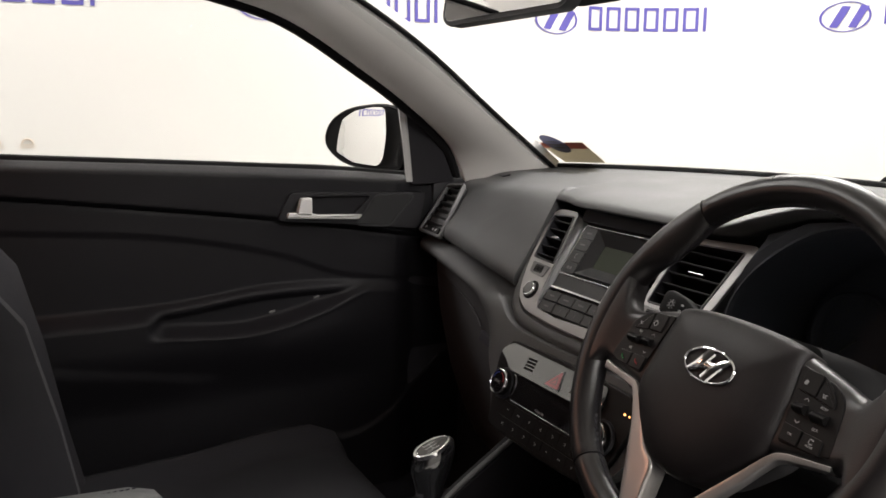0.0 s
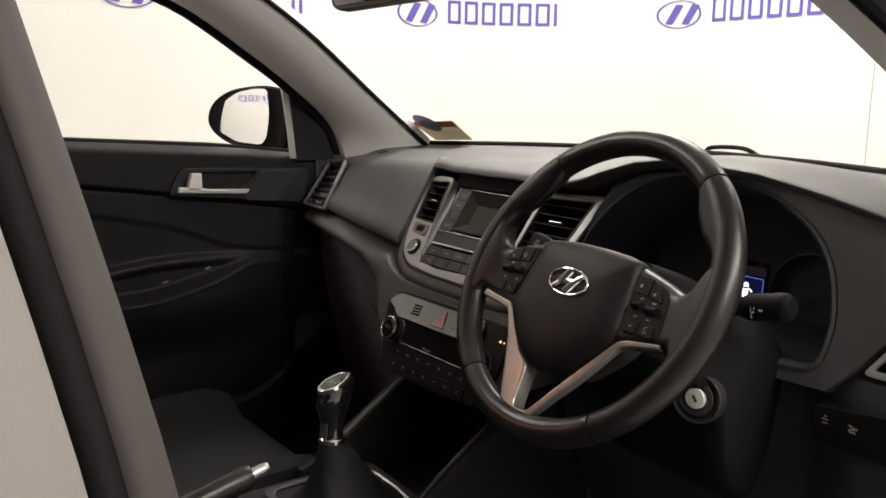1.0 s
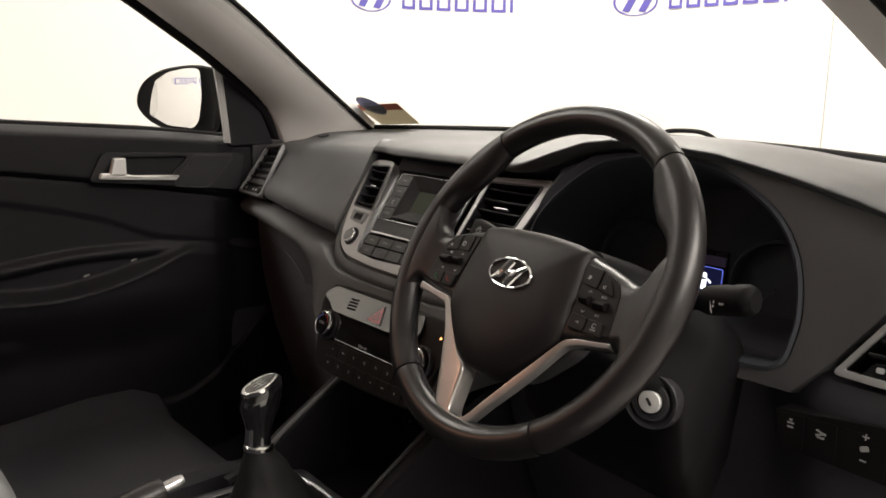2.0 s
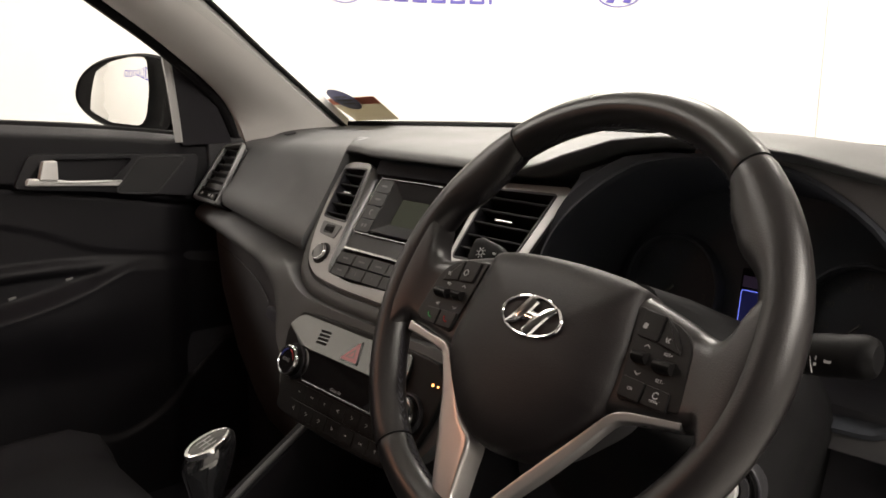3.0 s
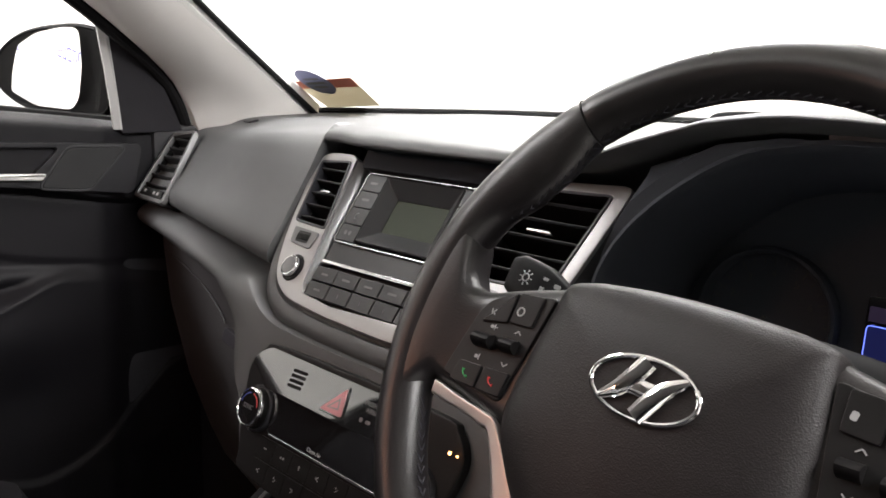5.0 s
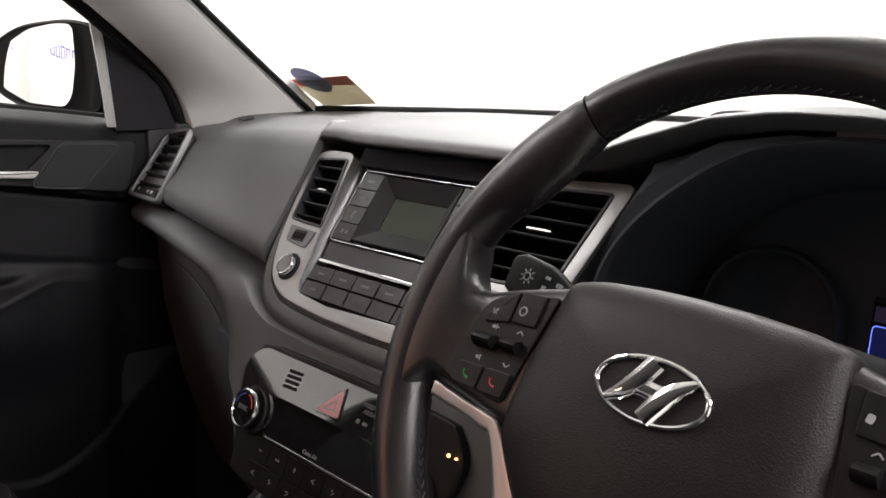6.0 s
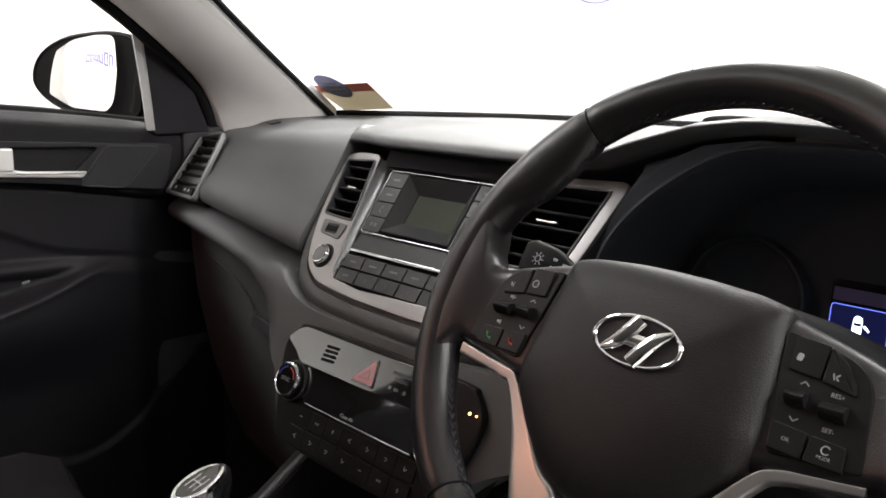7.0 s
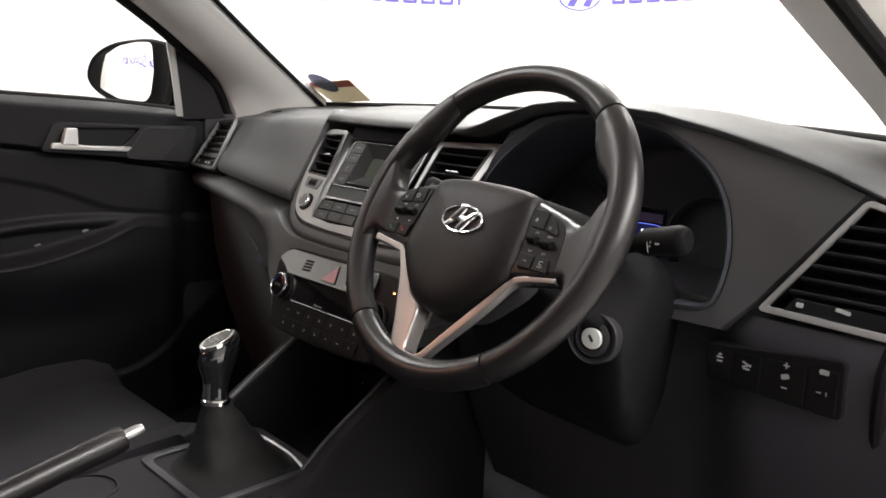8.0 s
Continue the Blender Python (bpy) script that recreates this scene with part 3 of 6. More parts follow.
def dash_profile(x):
    yw, zw = wy(x), wz(x)
    # passenger side: a broad rounded pad
    yc, zc = 0.25 - 0.13 * x, 1.098 + 0.040 * x
    yb, zb = 0.128 - 0.2 * x, 0.955 - 0.028 * (x + 0.25)
    pad = [(yw, zw), (mix(yw, yc, 0.5), mix(zw, zc, 0.35) + 0.004), (yc + 0.06, zc + 0.010), (yc + 0.012, zc + 0.001), (yc - 0.018, zc - 0.022), (mix(yc, yb, 0.62), mix(zc, zb, 0.52)), (yb + 0.005, zb + 0.030), (yb + 0.004, zb + 0.008), (yb + 0.034, zb - 0.004), (0.65, zb - 0.02)]
    # middle: an overhanging lip above the radio
    mid = [(yw, zw), (0.50, 1.118), (0.37, 1.117), (0.275, 1.112), (0.233, 1.106), (0.222, 1.099), (0.226, 1.0925), (0.265, 1.088), (0.33, 1.06), (0.65, 1.04)]
    back = 0.020 * (1 - smooth(-0.19, -0.12, x))
    mid = [(y + back if 2 < i < 8 else y, z) for i, (y, z) in enumerate(mid)]
    # driver side: the hood over the dials
    ht, hl = curve_at(HOOD_TOP, x), curve_at(HOOD_LIP, x)
    hood = [(yw, zw), (0.52, mix(zw, ht, 0.40)), (0.39, mix(zw, ht, 0.86)), (0.29, ht), (0.232, ht - 0.0005), (0.213, ht - 0.004), (0.231, hl + 0.001), (0.256, hl - 0.003), (0.33, hl - 0.02), (0.65, 1.0)]
    b = smooth(0.09, 0.20, x)
    out = []
    for i, (p, q, r) in enumerate(zip(pad, mid, hood)):
        a = smooth(-0.32, -0.21, x) if i < 3 else smooth(-0.236, -0.212, x) if i < 5 else smooth(-0.217, -0.207, x)
        out.append((mix(mix(p[0], q[0], a), r[0], b), mix(mix(p[1], q[1], a), r[1], b)))
    return out


def dash_ring(x):
    pr = dash_profile(x)
    face = spread([(y, z, 0) for y, z in pr[:9]], 44)
    return [(x, p.x, p.y) for p in face] + [(x, pr[9][0], pr[9][1]), (x, pr[0][0] + 0.03, pr[9][1])]


xs = [-0.70 + 0.02 * i for i in range(22)] + [-0.268, -0.262, -0.256, -0.250, -0.244, -0.236, -0.228, -0.220, -0.217, -0.214, -0.211, -0.208, -0.205] + [-0.20 + 0.02 * i for i in range(46)]
part("upper_pad", loft(bmesh.new(), [dash_ring(x) for x in xs]), SOFT_DASH, dash, "dark charcoal grained soft upper pad")

BAND_BOTTOM = [(-0.75, 0.912), (-0.60, 0.911), (-0.466, 0.906), (-0.375, 0.899), (-0.327, 0.894), (-0.25, 0.893), (-0.215, 0.884), (-0.195, 0.871), (-0.178, 0.858), (-0.158, 0.843), (-0.14, 0.815), (-0.122, 0.795), (0.122, 0.795), (0.15, 0.83), (0.21, 0.86)]
GLOVE_LINE = [(-0.72, 0.886), (-0.66, 0.883), (-0.559, 0.876), (-0.476, 0.862), (-0.428, 0.843), (-0.40, 0.818), (-0.385, 0.79)]
BAND_TOP = [(-0.75, 0.962), (-0.70, 0.962), (-0.56, 0.958), (-0.45, 0.951), (-0.30, 0.944), (-0.25, 0.945), (-0.215, 0.942), (-0.18, 0.926), (-0.14, 0.916), (0.0, 0.912), (0.13, 0.914), (0.17, 0.93), (0.21, 0.95)]


def band_ring(x):
    zt, zb = flow_at(BAND_TOP, x) + 0.002, flow_at(BAND_BOTTOM, x)
    f = smooth(-0.36, -0.17, x)
    ring = []
    for i in range(17):
        k = i / 16
        z = mix(zt, zb, k)
        end = 0.03 * (1 - smooth(-0.75, -0.705, x)) ** 2
        side = 0.128 - 0.2 * x + 0.024 - 0.042 * math.sin(math.pi * min(1, k * 1.05) ** 0.8) ** 0.7 + 0.010 * max(0, k - 0.9) / 0.1 + end
        centre = 0.111 + 0.43 * (z - 0.884) + 0.006
        ring.append((x, mix(side, centre, f), z))
    ring.append((x, 0.45, zb + 0.01))
    ring.append((x, 0.45, zt))
    return ring


part("lower_band", loft(bmesh.new(), [band_ring(-0.75 + 0.0125 * i) for i in range(77)]), SOFT_DASH, dash, "rounded charcoal lower band", angle=60)

# glovebox and the panel under the band
bm = bmesh.new()
loft(bm, [[(x, 0.128 - 0.2 * x + 0.022 + 0.10 * k * k + 0.03 * (1 - smooth(-0.75, -0.705, x)) ** 2, mix(curve_at(BAND_BOTTOM, x) + 0.012, 0.50, k)) for k in (0, 0.08, 0.3, 0.6, 0.85, 1)] + [(x, 0.62, 0.50), (x, 0.62, 0.9)] for x in [-0.75 + 0.02 * i for i in range(30)]])
part("glovebox_panel", bm, PANEL_GREY, dash, "black glovebox panel")
# Raised line shaped to show the lid crease where its edge catches light.
bm = bmesh.new()
tube(bm, [(x, 0.128 - 0.2 * x + 0.0215, flow_at(GLOVE_LINE, x)) for x in [-0.70 + 0.01 * i for i in range(29)]], 0.0014, 8)
part("lid_crease_line", bm, PANEL_GREY, dash, "raised grey line for the lit crease of the glovebox lid")


def vent(name, outer, hole, m, slats, axis, parent, label, tab=True, frame_mat=SILVER, depth=0.028, w=0.004):
    """A frame with real slats in a dark box behind it."""
    fr = part(name, plate(bmesh.new(), outer, [hole], 0.0, w, m, 0.0014), frame_mat, parent, label)
    bm = bmesh.new()
    loft(bm, [[m @ Vector((x, y, z)) for x, y in inset(hole, d)] for z, d in ((w - 0.002, -0.0005), (-depth, 0.0)) ], caps=False)
    bm.faces.new([bm.verts.new(m @ Vector((x, y, -depth))) for x, y in hole])
    part("vent_box", bm, VENT_BLACK, fr)
    for a, b in slats:
        bm = bmesh.new()
        loft(bm, [[m @ Vector((p[0], p[1] + dy, dz)) for dy, dz in ((0.0018, w - 0.004), (0.0004, w - 0.003), (-0.0016, w - 0.004), (-0.0075, w - 0.024), (-0.0045, w - 0.024))] for p in (a, b)])
        part("slat", bm, VENT_BLACK, fr)
    return fr


# passenger end vent
nv = Vector((-0.078, -0.781, 0.619)).normalized()
uv = Vector((1, -0.09, 0)).normalized()
mv = axes((-0.645, 0.284, 1.022), uv, nv.cross(uv) if nv.cross(uv).z > 0 else uv.cross(nv))
if (mv.to_3x3() @ Vector((0, 0, 1))).y > 0:
    mv = axes((-0.645, 0.284, 1.022), uv, -nv.cross(uv))


def into(m, p):
    q = m.inverted() @ Vector(p)
    return (q.x, q.y)


o = rounded([into(mv, p) for p in ((-0.636, 0.323, 1.073), (-0.709, 0.322, 1.063), (-0.701, 0.250, 0.970), (-0.588, 0.239, 0.971))], 0.010)
h = inset(o, 0.0062)
lo, hi = min(y for _, y in h), max(y for _, y in h)
sl = []
for i in range(6):
    y = mix(lo, hi, (i + 1.3) / 7)
    f = (y - lo) / (hi - lo)
    sl.append(((mix(-0.045, -0.053, f), y), (mix(0.038, -0.002, f), y)))
# The frame is silver trim with its shade put into the colour.
fr = vent("side_vent", o, h, mv, sl, 0, dash, "black air vent, silver frame darkened for shade", frame_mat=DARK_SHADED_SILVER, w=0.008)
part("vent_sill", slab(bmesh.new(), rounded([(-0.044, lo + 0.002), (0.037, lo + 0.002), (0.031, lo + 0.016), (-0.045, lo + 0.016)], 0.002), -0.015, 0.005, mv, 0.001), BUTTON, fr)
for x in (-0.030, 0.006, 0.020):
    part("vent_mark", bars(bmesh.new(), [(x, lo + 0.009, 0.007, 0.005, 0)], mv @ shift(0, 0, 0.005), 0.0005), LEGEND, fr)
bm = bmesh.new()
block(bm, 0.10, 0.13, 0.03, axes((-0.729, 0.335, 1.015), (0, 1, 0.0), (0, 0.55, 1)), 0.01)
part("dash_end", bm, DARK_DASH, dash, "black dashboard end")

# middle module: silver surround, two vents, radio
mm = axes((0, 0.1935, 1.0), (1, 0, 0), (0, 0.7, 1.0))


def mp(x, z):
    return (x, (z - 1.0) / 0.819)


def flip(points):
    return [(-x, y) for x, y in reversed(points)]


left_outer = [mp(-0.160, 1.079), mp(-0.198, 1.078), mp(-0.214, 1.067), mp(-0.211, 1.035), mp(-0.201, 0.993), mp(-0.186, 0.962), mp(-0.168, 0.948), mp(-0.140, 0.940), mp(-0.080, 0.9355)]
left_inner = [mp(-0.080, 0.945), mp(-0.127, 0.949), mp(-0.134, 0.957), mp(-0.152, 1.075)]
u_shape = spread([(*p, 0) for p in left_outer], 26)
u_shape = [(p.x, p.y) for p in u_shape]
right_outer = [mp(0.0, 0.934), mp(0.06, 0.935), mp(0.110, 0.939), mp(0.136, 0.948), mp(0.152, 0.966), mp(0.168, 1.004), mp(0.1815, 1.050), mp(0.188, 1.077), mp(0.180, 1.082)]
right_side = [(p.x, p.y) for p in spread([(*p, 0) for p in right_outer], 26)]
outer_u = u_shape + right_side + [mp(0.070, 1.077), mp(0.066, 1.073), mp(0.0605, 0.985), mp(0.051, 0.957), mp(0.040, 0.949)] + [mp(-0.08, 0.945)] + left_inner[1:]
vent_l = rounded([mp(-0.1575, 1.072), mp(-0.2065, 1.069), mp(-0.1975, 1.008), mp(-0.1435, 1.006)], 0.005)
vent_r = rounded([mp(0.1739, 1.0735), mp(0.0755, 1.0705), mp(0.0690, 0.9965), mp(0.1535, 0.9985)], 0.005)
part("centre_trim", plate(bmesh.new(), [p for i, p in enumerate(outer_u) if i == 0 or (Vector(p) - Vector(outer_u[i - 1])).length > 1e-5], [vent_l, vent_r], -0.012, 0.004, mm, 0.002), SILVER, dash, "satin silver surround of the radio")
for hole, sg in ((vent_l, -1), (vent_r, 1)):
    fr = part("centre_vent", plate(bmesh.new(), inset(hole, -0.0006), [inset(hole, 0.0022)], -0.010, 0.0050, mm, 0.0008), HARD_DASH, dash, "black upright air vent")
    bm = bmesh.new()
    loft(bm, [[mm @ Vector((x, y, z)) for x, y in hole] for z in (-0.004, -0.045)], caps=False)
    bm.faces.new([bm.verts.new(mm @ Vector((x, y, -0.045))) for x, y in hole])
    part("vent_box", bm, VENT_BLACK, fr)
    for i in range(5):
        y = mix(mp(0, 1.014 if sg < 0 else 1.009)[1], mp(0, 1.062)[1], i / 4)
        f = i / 4
        a, b = (mix(-0.1455, -0.158, f), mix(-0.197, -0.2055, f)) if sg < 0 else (mix(0.0710, 0.0765, f), mix(0.1555, 0.1705, f))
        bm = bmesh.new()
        loft(bm, [[mm @ Vector((x, y + dy, dz)) for dy, dz in ((0.0014, 0.001), (0.0008, 0.0019), (-0.0002, 0.0019), (-0.0012, 0.001), (-0.0060, -0.030), (-0.0034, -0.030))] for x in (a, b)])
        tube(bm, [mm @ Vector((x, y + 0.0004, 0.0019)) for x in (a, b)], 0.0007, 6)
        part("slat", bm, VENT_BLACK, fr)
    tx = -0.177 if sg < 0 else 0.117
    bm = bmesh.new()
    block(bm, 0.016 if sg < 0 else 0.026, 0.0030, 0.004, mm @ shift(tx, mp(0, 1.0405)[1], 0.001), 0.0015)
    part("vent_tab", bm, DIM_CHROME, fr, "bright vent slider")
    cx, drop = (-0.168, 0.0) if sg < 0 else (0.088, 0.010)
    bm = bmesh.new()
    slab(bm, rounded([mp(cx - 0.022, 1.003 - drop), mp(cx - 0.018, 0.988 - drop), mp(cx + 0.018, 0.985 - drop), mp(cx + 0.022, 1.001 - drop)], 0.004), 0.0042, 0.0058, mm, 0.0006)
    part("thumbwheel_plate", bm, DARK_SHADED_SILVER, fr, "grey thumbwheel plate")
    bm = bmesh.new()
    slab(bm, rrect(0.021, 0.0125, 0.002, 3, cx, mp(0, 0.9945 - drop)[1]), 0.0056, 0.0061, mm, 0.0003)
    part("thumbwheel_slot", bm, VENT_BLACK, fr)
    bm = bmesh.new()
    for k in range(6):
        block(bm, 0.0022, 0.007, 0.003, mm @ shift(cx - 0.008 + 0.0032 * k, mp(0, 0.9945 - drop)[1], 0.006), 0.0008)
    part("thumbwheel", bm, BUTTON, fr)
    kx = -0.160 if sg < 0 else 0.098
    part("knob_base", lathe(bmesh.new(), [(0.0150, 0.003), (0.0150, 0.0048), (0.0140, 0.0056), (0.0108, 0.0056), (0.0108, 0.0075), (0.0100, 0.0080)], mm @ shift(kx, mp(0, 0.9665)[1])), VENT_BLACK, dash, "black knob base")
    k = part("volume_knob", lathe(bmesh.new(), [(0.0100, 0.0070), (0.0116, 0.0075), (0.0116, 0.0098), (0.0108, 0.0110), (0.0098, 0.0112), (0.0096, 0.0090)], mm @ shift(kx, mp(0, 0.9665)[1])), CHROME, dash, "chrome-rimmed volume knob")
    part("knob_cap", lathe(bmesh.new(), [(0.0096, 0.008), (0.0096, 0.0106), (0.0088, 0.0112), (0.0, 0.0115)], mm @ shift(kx, mp(0, 0.9665)[1])), DARK_SHADED_SILVER, k, "grey knob cap")
# dark skirt below the silver surround
bm = bmesh.new()
strip = [(p.x, p.y) for p in spread([(*p, 0) for p in left_outer[2:]], 24)] + right_side[:-4]
low2 = []
for i, (x, y) in enumerate(strip):
    d = Vector(strip[min(i + 1, len(strip) - 1)]) - Vector(strip[max(i - 1, 0)])
    n2 = Vector((d.y, -d.x)).normalized()
    wide = 0.003 + 0.023 * smooth(0.06, -0.05, y - 0.0) * smooth(0.17, 0.13, x)
    low2.append((x + n2.x * wide * 0.8, y + n2.y * wide))
rings = []
for (x0, y0), (x1, y1) in zip(strip, low2):
    rings.append([mm @ Vector(p) for p in ((x0, y0, -0.003), (mix(x0, x1, 0.12), mix(y0, y1, 0.12), -0.004), (mix(x0, x1, 0.2), mix(y0, y1, 0.2), 0.000), (mix(x0, x1, 0.55), mix(y0, y1, 0.55), 0.0015), (mix(x0, x1, 0.85), mix(y0, y1, 0.85), -0.002), (x1, y1, -0.010), (x1, y1, -0.05), (x0, y0, -0.05))])
loft(bm, rings)
part("module_skirt", bm, SOFT_DASH, dash, "charcoal skirt under the silver surround", angle=50)

# radio
radio = thing("car_radio", "dark grey car radio with small olive screen and button rows", "radio", mm @ Vector((-0.04, 0, -0.01)))
part("radio_body", slab(bmesh.new(), rounded([mp(-0.150, 1.082), mp(-0.130, 0.947), mp(0.052, 0.947), mp(0.072, 1.082)], 0.004), -0.05, -0.018, mm, 0.001), RADIO_BODY, radio)
LEFT, RIGHT = [(0.945, -0.1285), (1.066, -0.1265)], [(0.945, 0.040), (1.066, 0.049)]


def rx(f, z):
    """A place across the radio, f from 0 at its left edge to 1 at its right."""
    return mp(mix(curve_at(LEFT, z), curve_at(RIGHT, z), f), z)


# Black strip stands in for the shade under the dash lip.
part("radio_shade_strip", slab(bmesh.new(), [mp(-0.150, 1.088), mp(-0.1475, 1.0705), mp(0.0645, 1.0705), mp(0.067, 1.088)], -0.03, -0.0022, mm, 0.0005), DIAL_BLACK, radio, "black strip in place of the shade above the radio")
scr_out = rounded([rx(0, 1.066), rx(0, 0.999), rx(1, 0.999), rx(1, 1.066)], 0.006)
bm = bmesh.new()
rings = []
for x, z in ((-0.1335, 0.958), (-0.1425, 1.015), (-0.1515, 1.074)):
    x1 = mix(x, curve_at(LEFT, z), 0.5)
    rings.append([mm @ Vector((*mp(xx, z), w)) for xx, w in ((x, 0.0015), (mix(x, x1, 0.6), -0.0025), (x1, -0.0085), (x1, -0.016), (x, -0.016))])
loft(bm, rings)
# Trim wall in the darker silver, which carries its shade.
part("recess_wall", bm, DARK_SHADED_SILVER, radio, "sloping silver recess wall of the radio, darkened for shade")
part("screen_frame", plate(bmesh.new(), scr_out, [inset(scr_out, 0.0013)], -0.003, 0.0004, mm, 0.0004), DIM_CHROME, radio, "thin bright frame")
bez = rounded([rx(0.19, 1.063), rx(0.19, 1.003), rx(0.81, 1.003), rx(0.81, 1.063)], 0.003)
win = rounded([rx(0.285, 1.0485), rx(0.285, 1.018), rx(0.715, 1.018), rx(0.715, 1.0485)], 0.002)
bm = bmesh.new()
loft(bm, [[mm @ Vector((x, y, z)) for x, y in o2] for o2, z in ((bez, -0.002), (bez, 0.0010), (inset(bez, 0.001), 0.0015), (win, -0.0098), (win, -0.0115))], caps=False)
part("screen_bezel", bm, RADIO, radio)
part("screen", slab(bmesh.new(), win, -0.016, -0.0105, mm, 0.0004), LCD, radio, "blank olive-grey screen")
for f0, f1 in ((0.017, 0.183), (0.817, 0.983)):
    for i in range(4):
        z0, z1 = mix(1.064, 1.001, i / 4) - 0.0008, mix(1.064, 1.001, (i + 1) / 4)
        q = [rx(f0, z0), rx(f0, z1), rx(f1, z1), rx(f1, z0)]
        b = part("radio_button", slab(bmesh.new(), rounded(q, 0.0015, 2), -0.003, 0.001, mm, 0.0006), RADIO, radio)
        c = sum((Vector(p) for p in q), Vector((0, 0))) / 4
        if i in (0, 1):
            part("legend", bars(bmesh.new(), [(0, 0.0, 0.011, 0.0026, 0)], mm @ shift(c.x, c.y, 0.001)), LEGEND_DIM, b)
        elif i == 2:
            bm = bmesh.new()
            tube(bm, spread([mm @ Vector((c.x + x, c.y + y, 0.0012)) for x, y in ((0.002, 0.0034), (-0.0014, 0.0024), (-0.0018, -0.0022), (0.001, -0.0034))], 8), 0.0005, 5)
            part("legend", bm, LEGEND, b)
        else:
            part("legend", bars(bmesh.new(), [(-0.0035, 0, 0.004, 0.0045, 0), (0.003, 0, 0.004, 0.0045, 0)], mm @ shift(c.x, c.y, 0.001)), LEGEND_DIM, b)
part("radio_face", slab(bmesh.new(), rounded([rx(0.0, 0.9985), rx(0.0, 0.9805), rx(1.0, 0.9805), rx(1.0, 0.9985)], 0.001, 2), -0.010, -0.0022, mm, 0.0005), RADIO, radio, "plain grey radio face")
part("bright_strip", slab(bmesh.new(), rounded([rx(0.01, 0.9815), rx(0.01, 0.9790), rx(0.99, 0.9790), rx(0.99, 0.9815)], 0.0008, 2), -0.003, 0.0012, mm, 0.0005), CHROME, radio, "bright strip over the buttons")
for j in range(2):
    z0, z1 = 0.9752 - 0.0140 * j, 0.9752 - 0.0140 * j - 0.0125
    for i in range(5):
        q = [rx(i / 5 + 0.004, z0), rx(i / 5 + 0.004, z1), rx((i + 1) / 5 - 0.004, z1), rx((i + 1) / 5 - 0.004, z0)]
        bt = part("preset_button", slab(bmesh.new(), rounded(q, 0.001, 2), -0.003, 0.0014, mm, 0.0008), RADIO, radio)
        c = sum((Vector(p) for p in q), Vector((0, 0))) / 4
        if j == 0 or i == 0:
            part("legend", bars(bmesh.new(), [(0, 0, 0.012 if i else 0.010, 0.0022, 0)], mm @ shift(c.x, c.y, 0.0014)), LEGEND_DIM, bt)
        else:
            part("legend", bars(bmesh.new(), [(0, 0, 0.0012, 0.0042, 0)], mm @ shift(c.x, c.y, 0.0014)), LEGEND_DIM, bt)

# climate panel
mh = axes((0, 0.111, 0.884), (1, 0, 0), (0, 0.43, 1.0))


def hp(x, z):
    return (x, (z - 0.884) / 0.9187)


mgl = mh @ Matrix.Translation((0, hp(0, 0.866)[1], 0.0112)) @ Matrix.Rotation(radians(-9), 4, "X") @ Matrix.Translation((0, -hp(0, 0.866)[1], -0.0085))
climate = thing("climate_panel", "piano-black climate control panel with two round dials", "control panel", mh @ Vector((0, 0, 0)))
half = [hp(0, 0.908), hp(-0.115, 0.906), hp(-0.133, 0.900), hp(-0.147, 0.884), hp(-0.146, 0.866), hp(-0.138, 0.842), hp(-0.124, 0.808), hp(-0.110, 0.792), hp(0, 0.788)]
hs = [(p.x, p.y) for p in spread([(*p, 0) for p in half], 30)]
part("housing", slab(bmesh.new(), hs[:-1] + flip(hs)[:-1], -0.06, 0.003, mh, 0.003), BUTTON, climate)
gl = [hp(-0.118, 0.9035), hp(-0.131, 0.898), hp(-0.141, 0.886), hp(-0.120, 0.878), hp(-0.104, 0.868), hp(0.090, 0.868), hp(0.096, 0.885), hp(0.092, 0.9035)]
part("gloss_panel", slab(bmesh.new(), rounded(gl, 0.006), 0.0, 0.0085, mgl, 0.0012), GLOSS_BLACK, climate, "mirror-gloss black upper panel")
for i in range(4):
    part("speaker_slot", slab(bmesh.new(), rrect(0.021, 0.0030, 0.0012, 2), 0.0083, 0.0087, mgl @ shift(-0.064, hp(0, 0.893)[1] - 0.0048 * i, 0, 3), 0.0001), SEAL, climate)
tri = [hp(-0.018, 0.8735), hp(0.012, 0.8735), hp(0.006, 0.8965)]
hz = part("hazard_button", slab(bmesh.new(), rounded([hp(-0.021, 0.872), hp(0.014, 0.872), hp(0.007, 0.899)], 0.003), 0.008, 0.0098, mgl, 0.0006), GLOSS_BLACK, climate)
part("hazard_lens", slab(bmesh.new(), rounded(tri, 0.003), 0.0095, 0.0108, mgl, 0.0006), HAZARD_RED, hz, "pink-red triangle lens")
part("hazard_outline", plate(bmesh.new(), [(x, y) for x, y in inset(tri, 0.0048)], [inset(tri, 0.0060)], 0.0107, 0.0112, mgl, 0), LEGEND, hz)
lettering("airbag_text", "PASSENGER\nAIRBAG", 0.0055, mgl @ shift(0.045, hp(0, 0.890)[1], 0.0087), LEGEND_DIM, climate)
part("telltale", bars(bmesh.new(), [(0.034, hp(0, 0.879)[1], 0.004, 0.004, 0), (0.043, hp(0, 0.879)[1], 0.006, 0.003, 0), (0.055, hp(0, 0.879)[1], 0.004, 0.004, 0)], mgl @ shift(0, 0, 0.0086)), LEGEND_DIM, climate)
